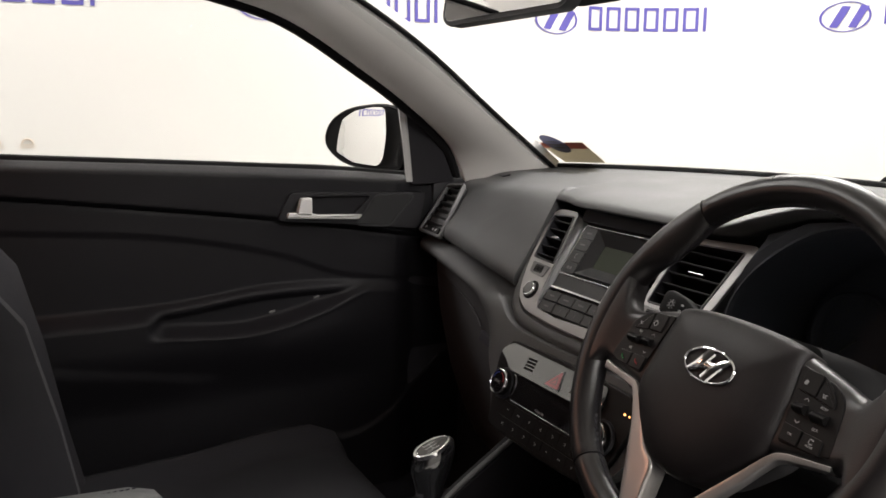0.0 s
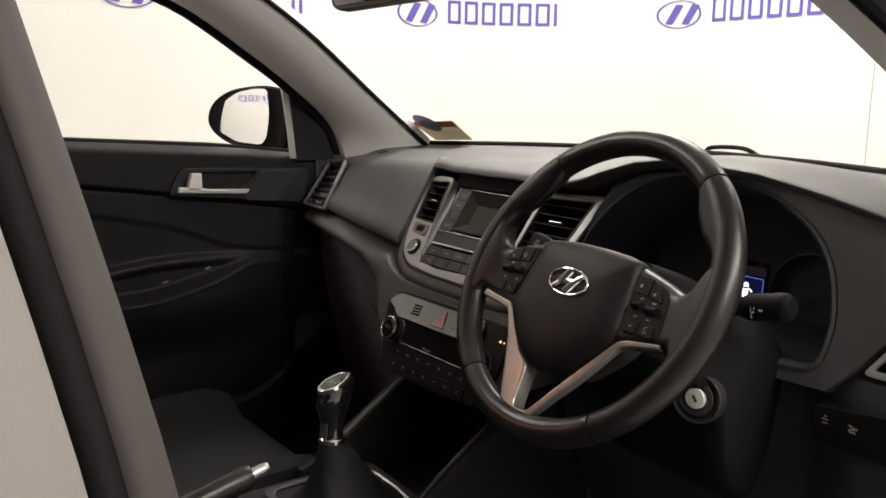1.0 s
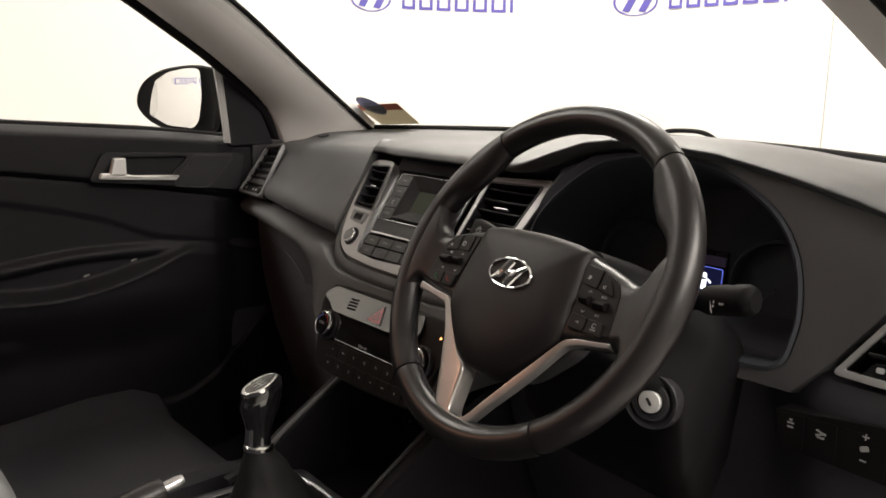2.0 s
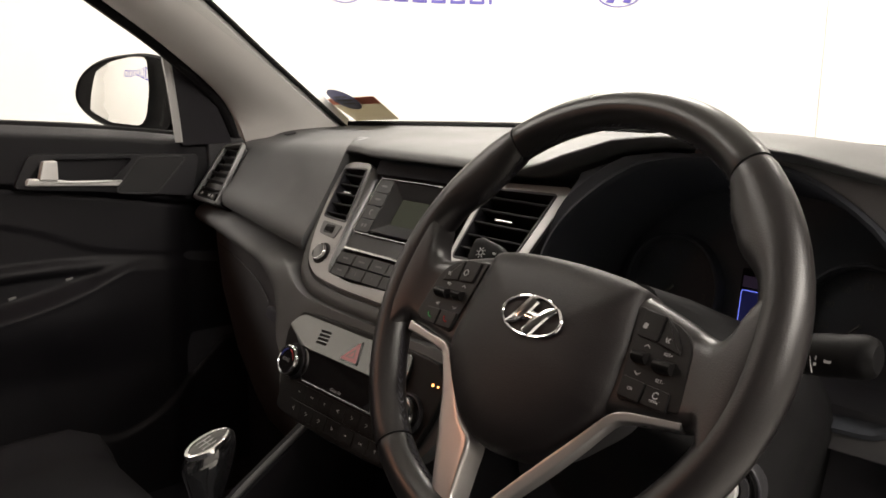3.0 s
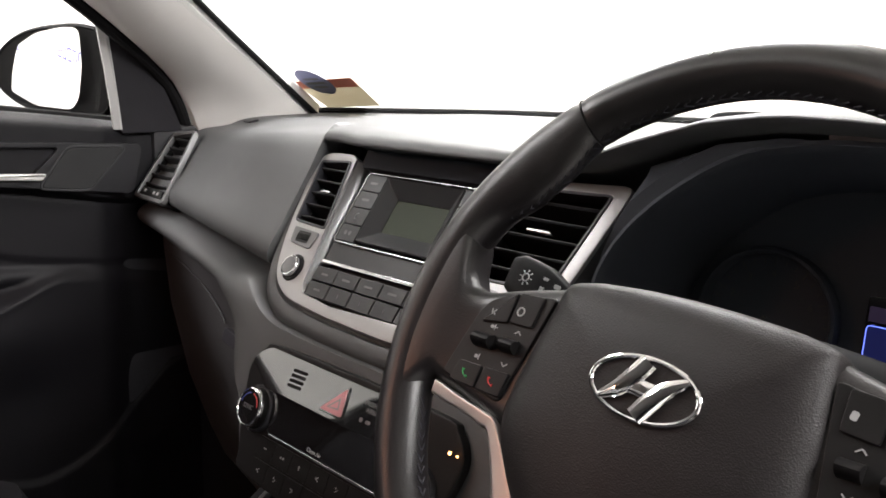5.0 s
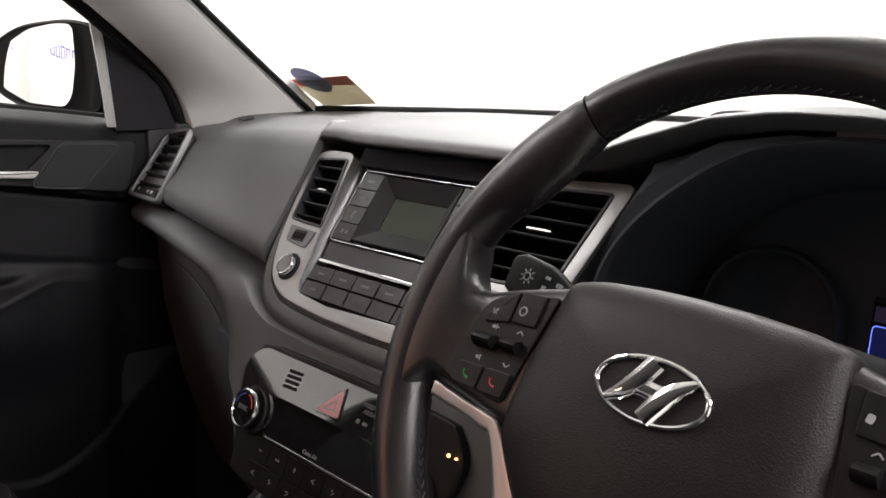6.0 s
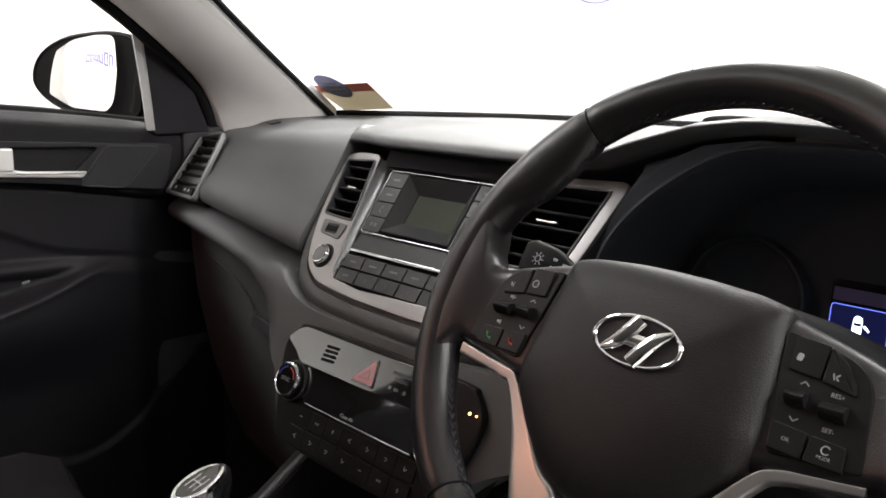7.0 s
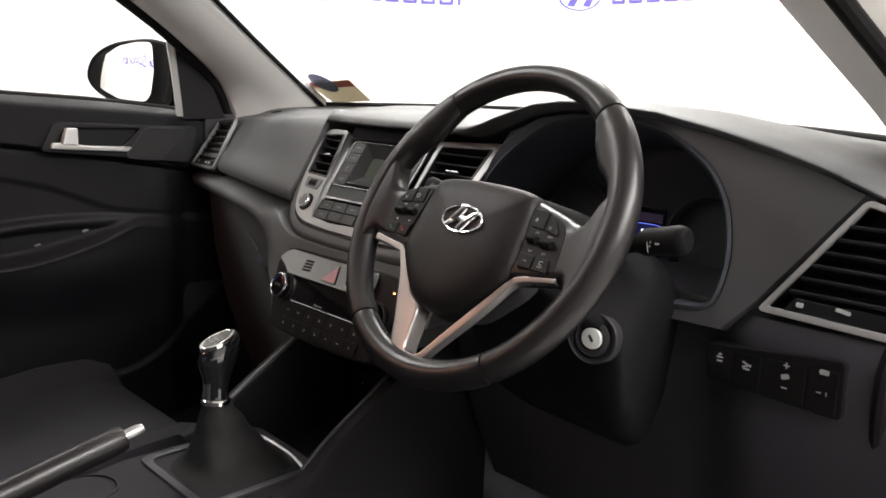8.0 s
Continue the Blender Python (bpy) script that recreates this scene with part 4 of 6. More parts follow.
part("dark_window", slab(bmesh.new(), rounded([hp(-0.094, 0.868), hp(-0.084, 0.8345), hp(0.084, 0.8345), hp(0.094, 0.868)], 0.003), 0.0, 0.0068, mh, 0.0006), GLOSS_BLACK, climate, "blank gloss black window")
part("bright_line", slab(bmesh.new(), rounded([hp(-0.080, 0.8345), hp(-0.080, 0.8325), hp(0.084, 0.8325), hp(0.084, 0.8345)], 0.0008, 2), 0.004, 0.0078, mh, 0.0005), CHROME, climate, "thin bright line")
lettering("panel_text", "Clean Air", 0.0052, mh @ shift(-0.012, hp(0, 0.8385)[1], 0.007), LEGEND, climate)
ICONS = [[(0, 0, 0.006, 0.0016, 0)], [(-0.002, 0, 0.003, 0.003, 0), (0.003, 0, 0.0035, 0.003, 0)], [(0, 0, 0.0018, 0.0055, 0), (0, 0.001, 0.004, 0.0014, 0)], [(0, 0.001, 0.007, 0.0014, 35), (0, -0.001, 0.007, 0.0014, -35)], [(-0.001, 0.002, 0.0025, 0.0025, 0), (0.001, -0.001, 0.006, 0.0014, 40)], [(0, 0.0015, 0.006, 0.0014, 0), (0.001, -0.0015, 0.006, 0.0014, 40)], [(-0.001, 0, 0.0016, 0.006, 10), (0.002, -0.001, 0.005, 0.0014, 40)]]
for j in range(2):
    za, zb = (0.8298, 0.8125) if j == 0 else (0.8105, 0.7945)
    n = 7
    for i in range(n):
        a, b = mix(-0.094, 0.094, i / n), mix(-0.094, 0.094, (i + 1) / n)
        bt = part("climate_button", slab(bmesh.new(), rounded([hp(a + 0.0003, za), hp(a + 0.0003, zb), hp(b - 0.0003, zb), hp(b - 0.0003, za)], 0.0010, 2), 0.001, 0.0046 if j == 0 else 0.0054, mh, 0.0004), BUTTON, climate)
        part("legend", bars(bmesh.new(), ICONS[(i + 3 * j) % 7], mh @ shift((a + b) / 2, hp(0, (za + zb) / 2)[1], 0.0047 if j == 0 else 0.0055) @ Matrix.Scale(0.7, 4)), LEGEND, bt)
for sg in (-1, 1):
    mk = mh @ shift(sg * 0.109, hp(0, 0.849)[1])
    part("dial_collar", lathe(bmesh.new(), [(0.0222, 0.002), (0.0222, 0.0075), (0.0215, 0.0085), (0.0198, 0.0085), (0.0198, 0.004)], mk), HARD_DASH, climate)
    d = part("temperature_dial", lathe(bmesh.new(), [(0.0188, 0.004), (0.0188, 0.0125), (0.0184, 0.0140), (0.0160, 0.0140)], mk), BUTTON, climate, "black round dial with chrome lip")
    part("dial_lip", lathe(bmesh.new(), [(0.0186, 0.0125), (0.0188, 0.0155), (0.0182, 0.0172), (0.0170, 0.0178), (0.0164, 0.0168)], mk), CHROME, d, "chrome lip")
    part("dial_face", lathe(bmesh.new(), [(0.0166, 0.013), (0.0166, 0.0170), (0.0155, 0.0174), (0.0, 0.0177)], mk), GLOSS_BLACK, d, "black dial face")
    lettering("dial_text", "SYNC" if sg < 0 else "AUTO", 0.0060, mk @ shift(0, 0, 0.0178), LEGEND_DIM, d)
    for a0, a1, mt in ((100, 170, LEGEND_RED if sg > 0 else material("blue_arc_print", (0.03, 0.05, 0.35), 0.5)), (10, 80, LEGEND_RED)):
        bm = bmesh.new()
        tube(bm, [mk @ Vector((0.0130 * math.cos(radians(a)), 0.0130 * math.sin(radians(a)), 0.0174)) for a in range(a0, a1 + 1, 7)], 0.0007, 6)
        part("dial_arc", bm, mt, d)
# ---------------------------------------------------------------- dials and driver side
ms = axes((0.37, 0.2, 1.0), (1, 0, 0), (0, 0.25, 1.0))


def sp(x, z):
    return (x - 0.37, (z - 1.0) / 0.9701)


arch = [sp(0.196, 0.950), sp(0.188, 0.985), sp(0.187, 1.021), sp(0.204, 1.057), sp(0.236, 1.090), sp(0.279, 1.118), sp(0.325, 1.129), sp(0.366, 1.131), sp(0.409, 1.129), sp(0.457, 1.115), sp(0.507, 1.086), sp(0.536, 1.050), sp(0.549, 1.009), sp(0.550, 0.975), sp(0.540, 0.945), sp(0.500, 0.937), sp(0.365, 0.935), sp(0.240, 0.937)]
arch = [(p.x, p.y) for p in spread([(*p, 0) for p in arch], 60, closed=True)]
sur = [sp(0.168, 0.935), sp(0.215, 1.105), sp(0.26, 1.130), sp(0.31, 1.139), sp(0.365, 1.140), sp(0.44, 1.134), sp(0.51, 1.120), sp(0.575, 1.103), sp(0.634, 1.086), sp(0.668, 1.074), sp(0.588, 0.962), sp(0.556, 0.925), sp(0.30, 0.920)]

CUT = sp(0.335, 1.0)[0]
right_arch = [p for p in arch if p[0] > CUT]
k = max(range(len(right_arch)), key=lambda i: (Vector(right_arch[i]) - Vector(right_arch[i - 1])).length)
right_arch = right_arch[k:] + right_arch[:k]
if right_arch[0][1] > right_arch[-1][1]:
    right_arch.reverse()
right_sur = [p for p in sur if p[0] > CUT]
part("dial_surround", plate(bmesh.new(), right_arch + [sp(0.335, 1.1395)] + right_sur + [sp(0.335, 0.9205)], [], -0.030, 0.0, ms, 0.002), PANEL_GREY, dash, "smooth charcoal panel round the dials")
# Left of the arch the hood's shade is put into a black liner.
left_arch = [i for i in range(len(arch)) if arch[i][0] <= CUT + 0.008]
k = next((i for i in range(1, len(left_arch)) if left_arch[i] - left_arch[i - 1] != 1), 0)
left_arch = left_arch[k:] + left_arch[:k]
LINER = [(0.93, 0.159), (0.966, 0.168), (1.004, 0.182), (1.05, 0.193), (1.077, 0.201), (1.10, 0.210)]
wide = [[(x, min(y, sp(0, curve_at(HOOD_LIP, x + 0.37) - 0.004)[1])) for x, y in inset(arch, d)] for d in (-0.012, -0.034)]
wide = [[(max(x, curve_at(LINER, 1.0 + 0.9701 * y) - 0.37 + k * 0.0015), y) for x, y in line] for k, line in enumerate(wide)]
rings = [[ms @ Vector((*arch[i], 0.0005)), ms @ Vector((*wide[0][i], 0.002)), ms @ Vector((*wide[1][i], -0.006)), ms @ Vector((*wide[1][i], -0.03)), ms @ Vector((*arch[i], -0.03))] for i in left_arch]
part("shaded_dial_liner", loft(bmesh.new(), rings), DIAL_BLACK, dash, "liner under the dial hood, black for the shade there")
bm = bmesh.new()
rings = []
for w, d in ((0.0015, -0.0005), (0.0035, 0.003), (-0.002, 0.007), (-0.06, 0.012), (-0.135, 0.016)):
    rings.append([ms @ Vector((x, y, w)) for x, y in inset(arch, d)])
loft(bm, rings, caps=False)
part("dial_tunnel", bm, DIAL_BLACK, dash, "black lipped tunnel round the dials")

cluster = thing("instrument_cluster", "dark instrument cluster with two dials and lit blue display", "instrument panel", (0.37, 0.31, 0.98))
mc = axes((0.3645, 0.322, 0.985), (1, 0, 0), (0, 0.10, 1.0))
part("cluster_face", slab(bmesh.new(), rrect(0.36, 0.20, 0.05, 6, 0, 0.045), -0.02, 0.0, mc, 0.002), DIAL_BLACK, cluster)
for cx, r in ((-0.092, 0.055), (0.098, 0.055)):
    g = part("dial", lathe(bmesh.new(), [(r, 0.0), (r, 0.014), (r - 0.002, 0.016), (r - 0.004, 0.014), (r - 0.006, 0.002)], mc @ shift(cx, 0.0)), DIAL_BLACK, cluster, "black ringed dial")
    part("dial_disc", lathe(bmesh.new(), [(r - 0.006, 0.0), (r - 0.006, 0.003), (0.0, 0.003)], mc @ shift(cx, 0.0)), DIAL_BLACK, g)
    bm = bmesh.new()
    for i in range(25):
        a = radians(225 - 270 * i / 24)
        k = 0.008 if i % 3 == 0 else 0.004
        bars(bm, [(cx + (r - 0.011) * math.cos(a), (r - 0.011) * math.sin(a), k, 0.0010, math.degrees(a))], mc @ shift(0, 0, 0.0031))
    part("dial_marks", bm, DIAL_PRINT, g)
    for i in range(9):
        a = radians(225 - 270 * i / 8)
        lettering("dial_number", str(i if cx < 0 else 20 * i), 0.0085, mc @ shift(cx + (r - 0.021) * math.cos(a), (r - 0.021) * math.sin(a), 0.0032), DIAL_PRINT, g)
    bm = bmesh.new()
    tube(bm, [mc @ Vector((cx, 0, 0.009)), mc @ Vector((cx - 0.028, -0.027, 0.007))], [0.0016, 0.0006], 6)
    part("needle", bm, DIAL_PRINT, g)
dsp = part("trip_display", slab(bmesh.new(), rrect(0.052, 0.075, 0.002, 2, 0.006, -0.006), 0.0, 0.004, mc, 0.0005), GLOSS_BLACK, cluster)
part("display_glow", slab(bmesh.new(), rrect(0.047, 0.036, 0.003, 3, 0.005, -0.008), 0.004, 0.0044, mc, 0.0001), GLOW_BLUE, dsp, "lit deep-blue display")
ol = rrect(0.047, 0.0365, 0.003, 3, 0.005, -0.008)
part("display_outline", plate(bmesh.new(), ol, [inset(ol, 0.0006)], 0.0044, 0.0048, mc, 0), GLOW_LINE, dsp, "bright blue outline")
part("display_header", slab(bmesh.new(), rrect(0.048, 0.011, 0.0005, 1, 0.006, 0.0185), 0.004, 0.0044, mc, 0.0001), GLOW_HEAD, dsp)
car_icon = [(0.0, -0.0185), (-0.0042, -0.018), (-0.0048, -0.010), (-0.0046, -0.003), (-0.0040, 0.001), (0.0, 0.002), (0.0040, 0.001), (0.0046, -0.003), (0.0048, -0.010), (0.0042, -0.018)]
part("car_picture", slab(bmesh.new(), rounded([(0.8 * x + 0.0045, y + 0.001) for x, y in car_icon], 0.002, 2), 0.0044, 0.0049, mc, 0.0001), GLOW_WHITE, dsp, "white car picture with an open door")
part("car_windows", slab(bmesh.new(), rounded([(0.0018, -0.0055), (0.0012, -0.003), (0.0078, -0.003), (0.0072, -0.0055)], 0.0008, 2), 0.0049, 0.0052, mc, 0.0001), GLOW_BLUE, dsp)
part("open_door_picture", bars(bmesh.new(), [(0.0118, -0.0065, 0.0062, 0.0018, -42)], mc @ shift(0, 0, 0.0044), 0.0005), GLOW_WHITE, dsp)
part("odometer_bars", bars(bmesh.new(), [(-0.001 + 0.004 * i, -0.0335, 0.0026, 0.0046, 0) for i in range(5)] + [(0.022, -0.0343, 0.005, 0.003, 0)], mc @ shift(0, 0, 0.0042), 0.0004), GLOW_WHITE, dsp)

# driver end vent
md = axes((0.66, 0.205, 1.01), Vector((1, 0.02, 0)), (0, 0.25, 1.0))
o = rounded([into(md, p) for p in ((0.671, 0.219, 1.070), (0.720, 0.217, 1.056), (0.722, 0.190, 0.948), (0.590, 0.188, 0.952))], 0.008)
h = rounded([into(md, p) for p in ((0.673, 0.217, 1.063), (0.717, 0.216, 1.052), (0.718, 0.192, 0.955), (0.600, 0.190, 0.958))], 0.003)
lo, hi = min(y for _, y in h), max(y for _, y in h)
sl = []
for i in range(6):
    y = mix(lo, hi, (i + 1.6) / 8)
    f = (y - lo) / (hi - lo)
    sl.append(((mix(-0.056, 0.010, f), y), (0.056, y)))
fr = vent("side_vent", o, h, md, sl, 0, dash, "silver-framed black air vent", depth=0.035, w=0.006)
for mark in ((-0.030, lo + 0.010, 0.007, 0.005, 0), (0.010, lo + 0.012, 0.014, 0.004, -8)):
    part("vent_mark", bars(bmesh.new(), [mark], md @ shift(0, 0, 0.003), 0.001), LEGEND, fr)
bm = bmesh.new()
slab(bm, rounded([(-0.046, lo + 0.002), (0.052, lo + 0.002), (0.052, lo + 0.016), (-0.036, lo + 0.016)], 0.002), -0.02, 0.002, md, 0.001)
part("vent_sill", bm, GLOSS_BLACK, fr)

# knee panel below, with the switch plate
knee = []
for i in range(25):
    x = mix(0.150, 0.735, i / 24)
    k = smooth(0.52, 0.60, x)
    prof = [(0.225, 0.957), (0.198, 0.945), (0.190, 0.925), (0.188, 0.88), (0.186, 0.83), (0.20, 0.76), (0.24, 0.66), (0.30, 0.58), (0.60, 0.58), (0.60, 0.95)]
    knee.append([(x, y + (0.022 * (1 - k) - 0.009 * k if j < 7 else 0), z) for j, (y, z) in enumerate(prof)])
part("knee_panel", loft(bmesh.new(), knee), KNEE, dash, "black lower knee panel")
mw = axes((0.617, 0.175, 0.896), (1, 0, 0), (0, 0.03, 1.0))
sw = part("switch_plate", slab(bmesh.new(), rounded([(-0.071, 0.014), (-0.066, -0.022), (0.070, -0.026), (0.068, 0.030)], 0.006), -0.020, 0.0025, mw, 0.0015), BUTTON, dash, "black plate of small switches")
for i, (a, b) in enumerate(((-0.066, -0.040), (-0.038, -0.010), (-0.004, 0.034), (0.037, 0.064))):
    b_ = slab(bmesh.new(), rounded([(a, 0.012 + 0.05 * (a + 0.066)), (a, -0.019 - 0.03 * (a + 0.066)), (b, -0.019 - 0.03 * (b + 0.066)), (b, 0.012 + 0.05 * (b + 0.066))], 0.002), 0.001, 0.0030, mw, 0.0006)
    k = part("switch", b_, BUTTON, sw)
    c = (a + b) / 2
    ic = ([(0, 0.002, 0.007, 0.0016, 0), (0, -0.002, 0.006, 0.0016, 0), (0, 0.005, 0.003, 0.002, 0)], [(0, 0, 0.010, 0.0018, 20), (0, 0.002, 0.010, 0.0018, -20), (0, -0.003, 0.007, 0.0018, 0)], [(0, 0.011, 0.006, 0.0012, 0), (0, 0.011, 0.0012, 0.006, 0), (0, 0.0, 0.008, 0.005, 20), (0, -0.011, 0.006, 0.0012, 0)], [(0, 0.014, 0.009, 0.005, 0), (-0.003, -0.006, 0.005, 0.0012, 0), (0.004, -0.006, 0.001, 0.004, 0)])[i]
    part("legend", bars(bmesh.new(), ic, mw @ shift(c, 0.002, 0.0030)), LEGEND, k)
# driver footwell side
bm = bmesh.new()
block(bm, 0.48, 0.55, 0.03, axes((0.735, 0.46, 0.66), (0, 1, 0), (0, 0, 1)), 0.02)
part("footwell_side", bm, CARPET, dash)
bm = bmesh.new()
block(bm, 0.66, 0.57, 0.03, axes((-0.752, 0.40, 0.635), (0, 1, 0), (0, 0, 1)), 0.02)
part("footwell_side", bm, CARPET, dash)
bm = bmesh.new()
tube(bm, spread([(0.715, 0.205, 0.955), (0.716, 0.182, 0.915), (0.716, 0.186, 0.85), (0.718, 0.205, 0.76), (0.72, 0.22, 0.6)], 20), 0.008, 10)
part("dash_end_seal", bm, SEAL, dash)

# ---------------------------------------------------------------- steering column and wheel
K = radians(30.84)
WHEEL = Vector((0.3565, 0.0285, 1.0255))
mwl = axes(WHEEL, (0.9989, -0.0454, -0.0140), (0, math.sin(K), math.cos(K)))
column = thing("steering_column", "black steering column shroud with ignition lock", "steering column", (0.39, 0.15, 0.86))
rings = []
for w, x0, x1, top, bot in ((-0.030, -0.055, 0.060, 0.045, -0.045), (-0.06, -0.075, 0.085, 0.050, -0.052), (-0.10, -0.09, 0.118, 0.052, -0.060), (-0.122, -0.095, 0.134, 0.050, -0.072), (-0.140, -0.098, 0.137, 0.049, -0.098), (-0.160, -0.100, 0.137, 0.048, -0.120), (-0.185, -0.100, 0.133, 0.046, -0.134), (-0.215, -0.100, 0.122, 0.042, -0.142), (-0.26, -0.100, 0.115, 0.04, -0.145)):
    ol = rounded([(x0, top), (x0 * 0.95, bot * 0.93), (x0 * 0.6, bot), (x1 * 0.85, bot), (x1, bot * 0.9), (x1, top * 0.3), (x1 * 0.85, top)], 0.02, 5)
    rings.append([mwl @ Vector((x + 0.006, y, w)) for x, y in ol])
part("shroud", loft(bmesh.new(), rings), STALK, column)
ig = axes((0.472, 0.0825, 0.9145), (1, 0.22, 0), (0, 0.12, 1.0))
part("lock_ring", lathe(bmesh.new(), [(0.029, -0.05), (0.028, -0.004), (0.0265, 0.001), (0.0225, 0.002), (0.0205, -0.002), (0.0180, -0.002), (0.0170, 0.003), (0.0138, 0.004), (0.0115, 0.001)], ig), DARK_DASH, column, "black ribbed lock surround")
lk = part("ignition_lock", lathe(bmesh.new(), [(0.0115, -0.01), (0.0115, 0.003), (0.0106, 0.0052), (0.0098, 0.0058), (0.0, 0.0062)], ig), LOCK_METAL, column, "bright round ignition lock")
# Two lighter rings stand in for highlights on the lock surround's edges.
for r in (0.0255, 0.0175):
    part("lock_highlight", tube(bmesh.new(), [ig @ Vector((r * math.cos(t), r * math.sin(t), 0.0022)) for t in (2 * math.pi * j / 36 for j in range(36))], 0.0012, 8, closed=True), HARD_DASH, column)
part("key_slot", bars(bmesh.new(), [(0, 0, 0.0030, 0.0080, 35)], ig @ shift(0, 0, 0.0062)), DARK_DASH, lk)


def stalk(name, pts, radii, label):
    s = part(name, tube(bmesh.new(), spread(pts, 14), [curve_at(radii, i / 13) for i in range(14)], 16), STALK, column, label)
    return s


s = stalk("wiper_stalk", [(0.45, 0.115, 0.998), (0.485, 0.112, 1.009), (0.512, 0.110, 1.0165), (0.545, 0.106, 1.0235)], [(0, 0.008), (0.50, 0.0085), (0.58, 0.0135), (0.80, 0.0145), (0.90, 0.0140), (1.0, 0.012)], "black wiper stalk with pale signs")
mst = axes((0.526, 0.0975, 1.020), (1, -0.08, 0.10), (0, 0.35, 1.0))
part("stalk_end", tube(bmesh.new(), [(0.538, 0.107, 1.0222), (0.548, 0.106, 1.0243), (0.553, 0.105, 1.025), (0.556, 0.105, 1.0253)], [0.0146, 0.0146, 0.0128, 0.009], 18), STALK, s, "black turning end")
part("legend", bars(bmesh.new(), [(-0.004, 0.004, 0.0016, 0.003, 0), (-0.004, -0.001, 0.001, 0.003, 0), (-0.004, -0.005, 0.002, 0.0022, 0), (0.004, 0.0042, 0.0045, 0.003, 0), (0.004, -0.0015, 0.005, 0.0035, 0)], mst @ shift(0, 0, 0.0030)), LEGEND, s)
bm = bmesh.new()
tube(bm, [mst @ Vector((-0.0085 + 0.001 * abs(i) / 3, 0.0026 * i, 0.0022 - 0.0006 * i * i / 3)) for i in range(-4, 5)], 0.0007, 6)
part("stalk_ring", bm, DIM_CHROME, s)
s = part("light_stalk", loft(bmesh.new(), [[Vector(c) + Vector((0.003, -0.004, -0.012)) + Vector((0, math.sin(K), math.cos(K))) * (hh * math.copysign(abs(math.sin(a)) ** 0.45, math.sin(a))) + Vector((0, -math.cos(K), math.sin(K))) * (tt * math.copysign(abs(math.cos(a)) ** 0.45, math.cos(a))) for a in (2 * math.pi * i / 32 for i in range(32))] for c, hh, tt in (((0.178, 0.118, 1.045), 0.004, 0.003), ((0.181, 0.117, 1.045), 0.012, 0.006), ((0.190, 0.116, 1.044), 0.0155, 0.008), ((0.213, 0.114, 1.040), 0.0155, 0.0085), ((0.222, 0.113, 1.038), 0.013, 0.008), ((0.235, 0.112, 1.034), 0.010, 0.008), ((0.27, 0.112, 1.022), 0.008, 0.008), ((0.30, 0.112, 1.012), 0.008, 0.008))]), STALK, column, "black lamp stalk with a pale sun sign")
mls = axes((0.206, 0.1005, 1.0365), (1, -0.08, -0.12), (0, math.sin(K), math.cos(K)))
bm = bmesh.new()
tube(bm, [mls @ Vector((0.0026 * math.cos(a), 0.0026 * math.sin(a), 0.0015)) for a in (2 * math.pi * i / 14 for i in range(14))], 0.0005, 5, closed=True)
bars(bm, [(0.0046 * math.cos(radians(a)), 0.0046 * math.sin(radians(a)), 0.0018, 0.0007, a) for a in range(0, 360, 45)] + [(0.016, 0.004, 0.004, 0.002, 0), (0.016, -0.003, 0.004, 0.0012, 40), (0.016, -0.003, 0.004, 0.0012, -40), (0.027, 0.002, 0.005, 0.003, 0)], mls @ shift(0, 0, 0.001), 0.0008)
part("legend", bm, LEGEND, s)

wheel = thing("steering_wheel", "black leather steering wheel with silver lower spokes, slightly worn", "steering wheel", WHEEL)
RM = 0.1705


def thumb_rest(aa):
    """How far the rim's inner side swells towards the hub, by degrees from the top."""
    return 0.0115 * smooth(36, 51, aa) * (1 - smooth(57, 70, aa)) - 0.0025 * math.exp(-((aa - 76) / 6) ** 2) + 0.002 * math.exp(-((aa - 118) / 14) ** 2)


def rim_piece(a0, a1, mat, label=""):
    n = max(8, int((a1 - a0) / 1.6))
    rings = []
    for i in range(n + 1):
        a = mix(a0, a1, i / n)
        ar = radians(a)
        out = Vector((math.sin(ar), math.cos(ar), 0))
        aa = abs(a if a <= 180 else a - 360)
        grip = math.exp(-((aa - 84) / 24) ** 2)
        ends = 1 - 0.05 * (1 if i in (0, n) else 0)
        ro, rn = (0.0152 + 0.0022 * grip) * ends, (0.0152 + 0.0008 * grip) * ends
        rings.append([mwl @ (out * (RM + ro * math.cos(t) - thumb_rest(aa) * max(0, -math.cos(t)) ** 1.6) + Vector((0, 0, rn * math.sin(t)))) for t in (2 * math.pi * j / 28 for j in range(28))])
    return part("rim_leather", loft(bmesh.new(), rings), mat, wheel, label)


rim_piece(-39.6, 39.6, PERFORATED, "smooth worn black leather at the rim top")
rim_piece(40.0, 144.6, LEATHER, "grained black leather grip")
rim_piece(145.0, 215.0, PERFORATED)
rim_piece(215.4, 320.0, LEATHER, "grained black leather grip")
# stitching on the inner face of the rim
bm = bmesh.new()
for i in range(150):
    a = radians(2.4 * i)
    d = Vector((math.sin(a), math.cos(a), 0))
    tdir = Vector((math.cos(a), -math.sin(a), 0))
    aa = abs(2.4 * i if i < 75 else 360 - 2.4 * i)
    c = d * (RM - 0.0154 - thumb_rest(aa)) + Vector((0, 0, 0.001))
    for sgn in (-1, 1):
        tube(bm, [mwl @ (c - tdir * 0.0024), mwl @ (c + tdir * 0.0024 + Vector((0, 0, 0.0030 * sgn)) + d * 0.0003)], 0.0005, 4)
part("stitching", bm, STITCH, wheel, "cross stitching inside the rim")
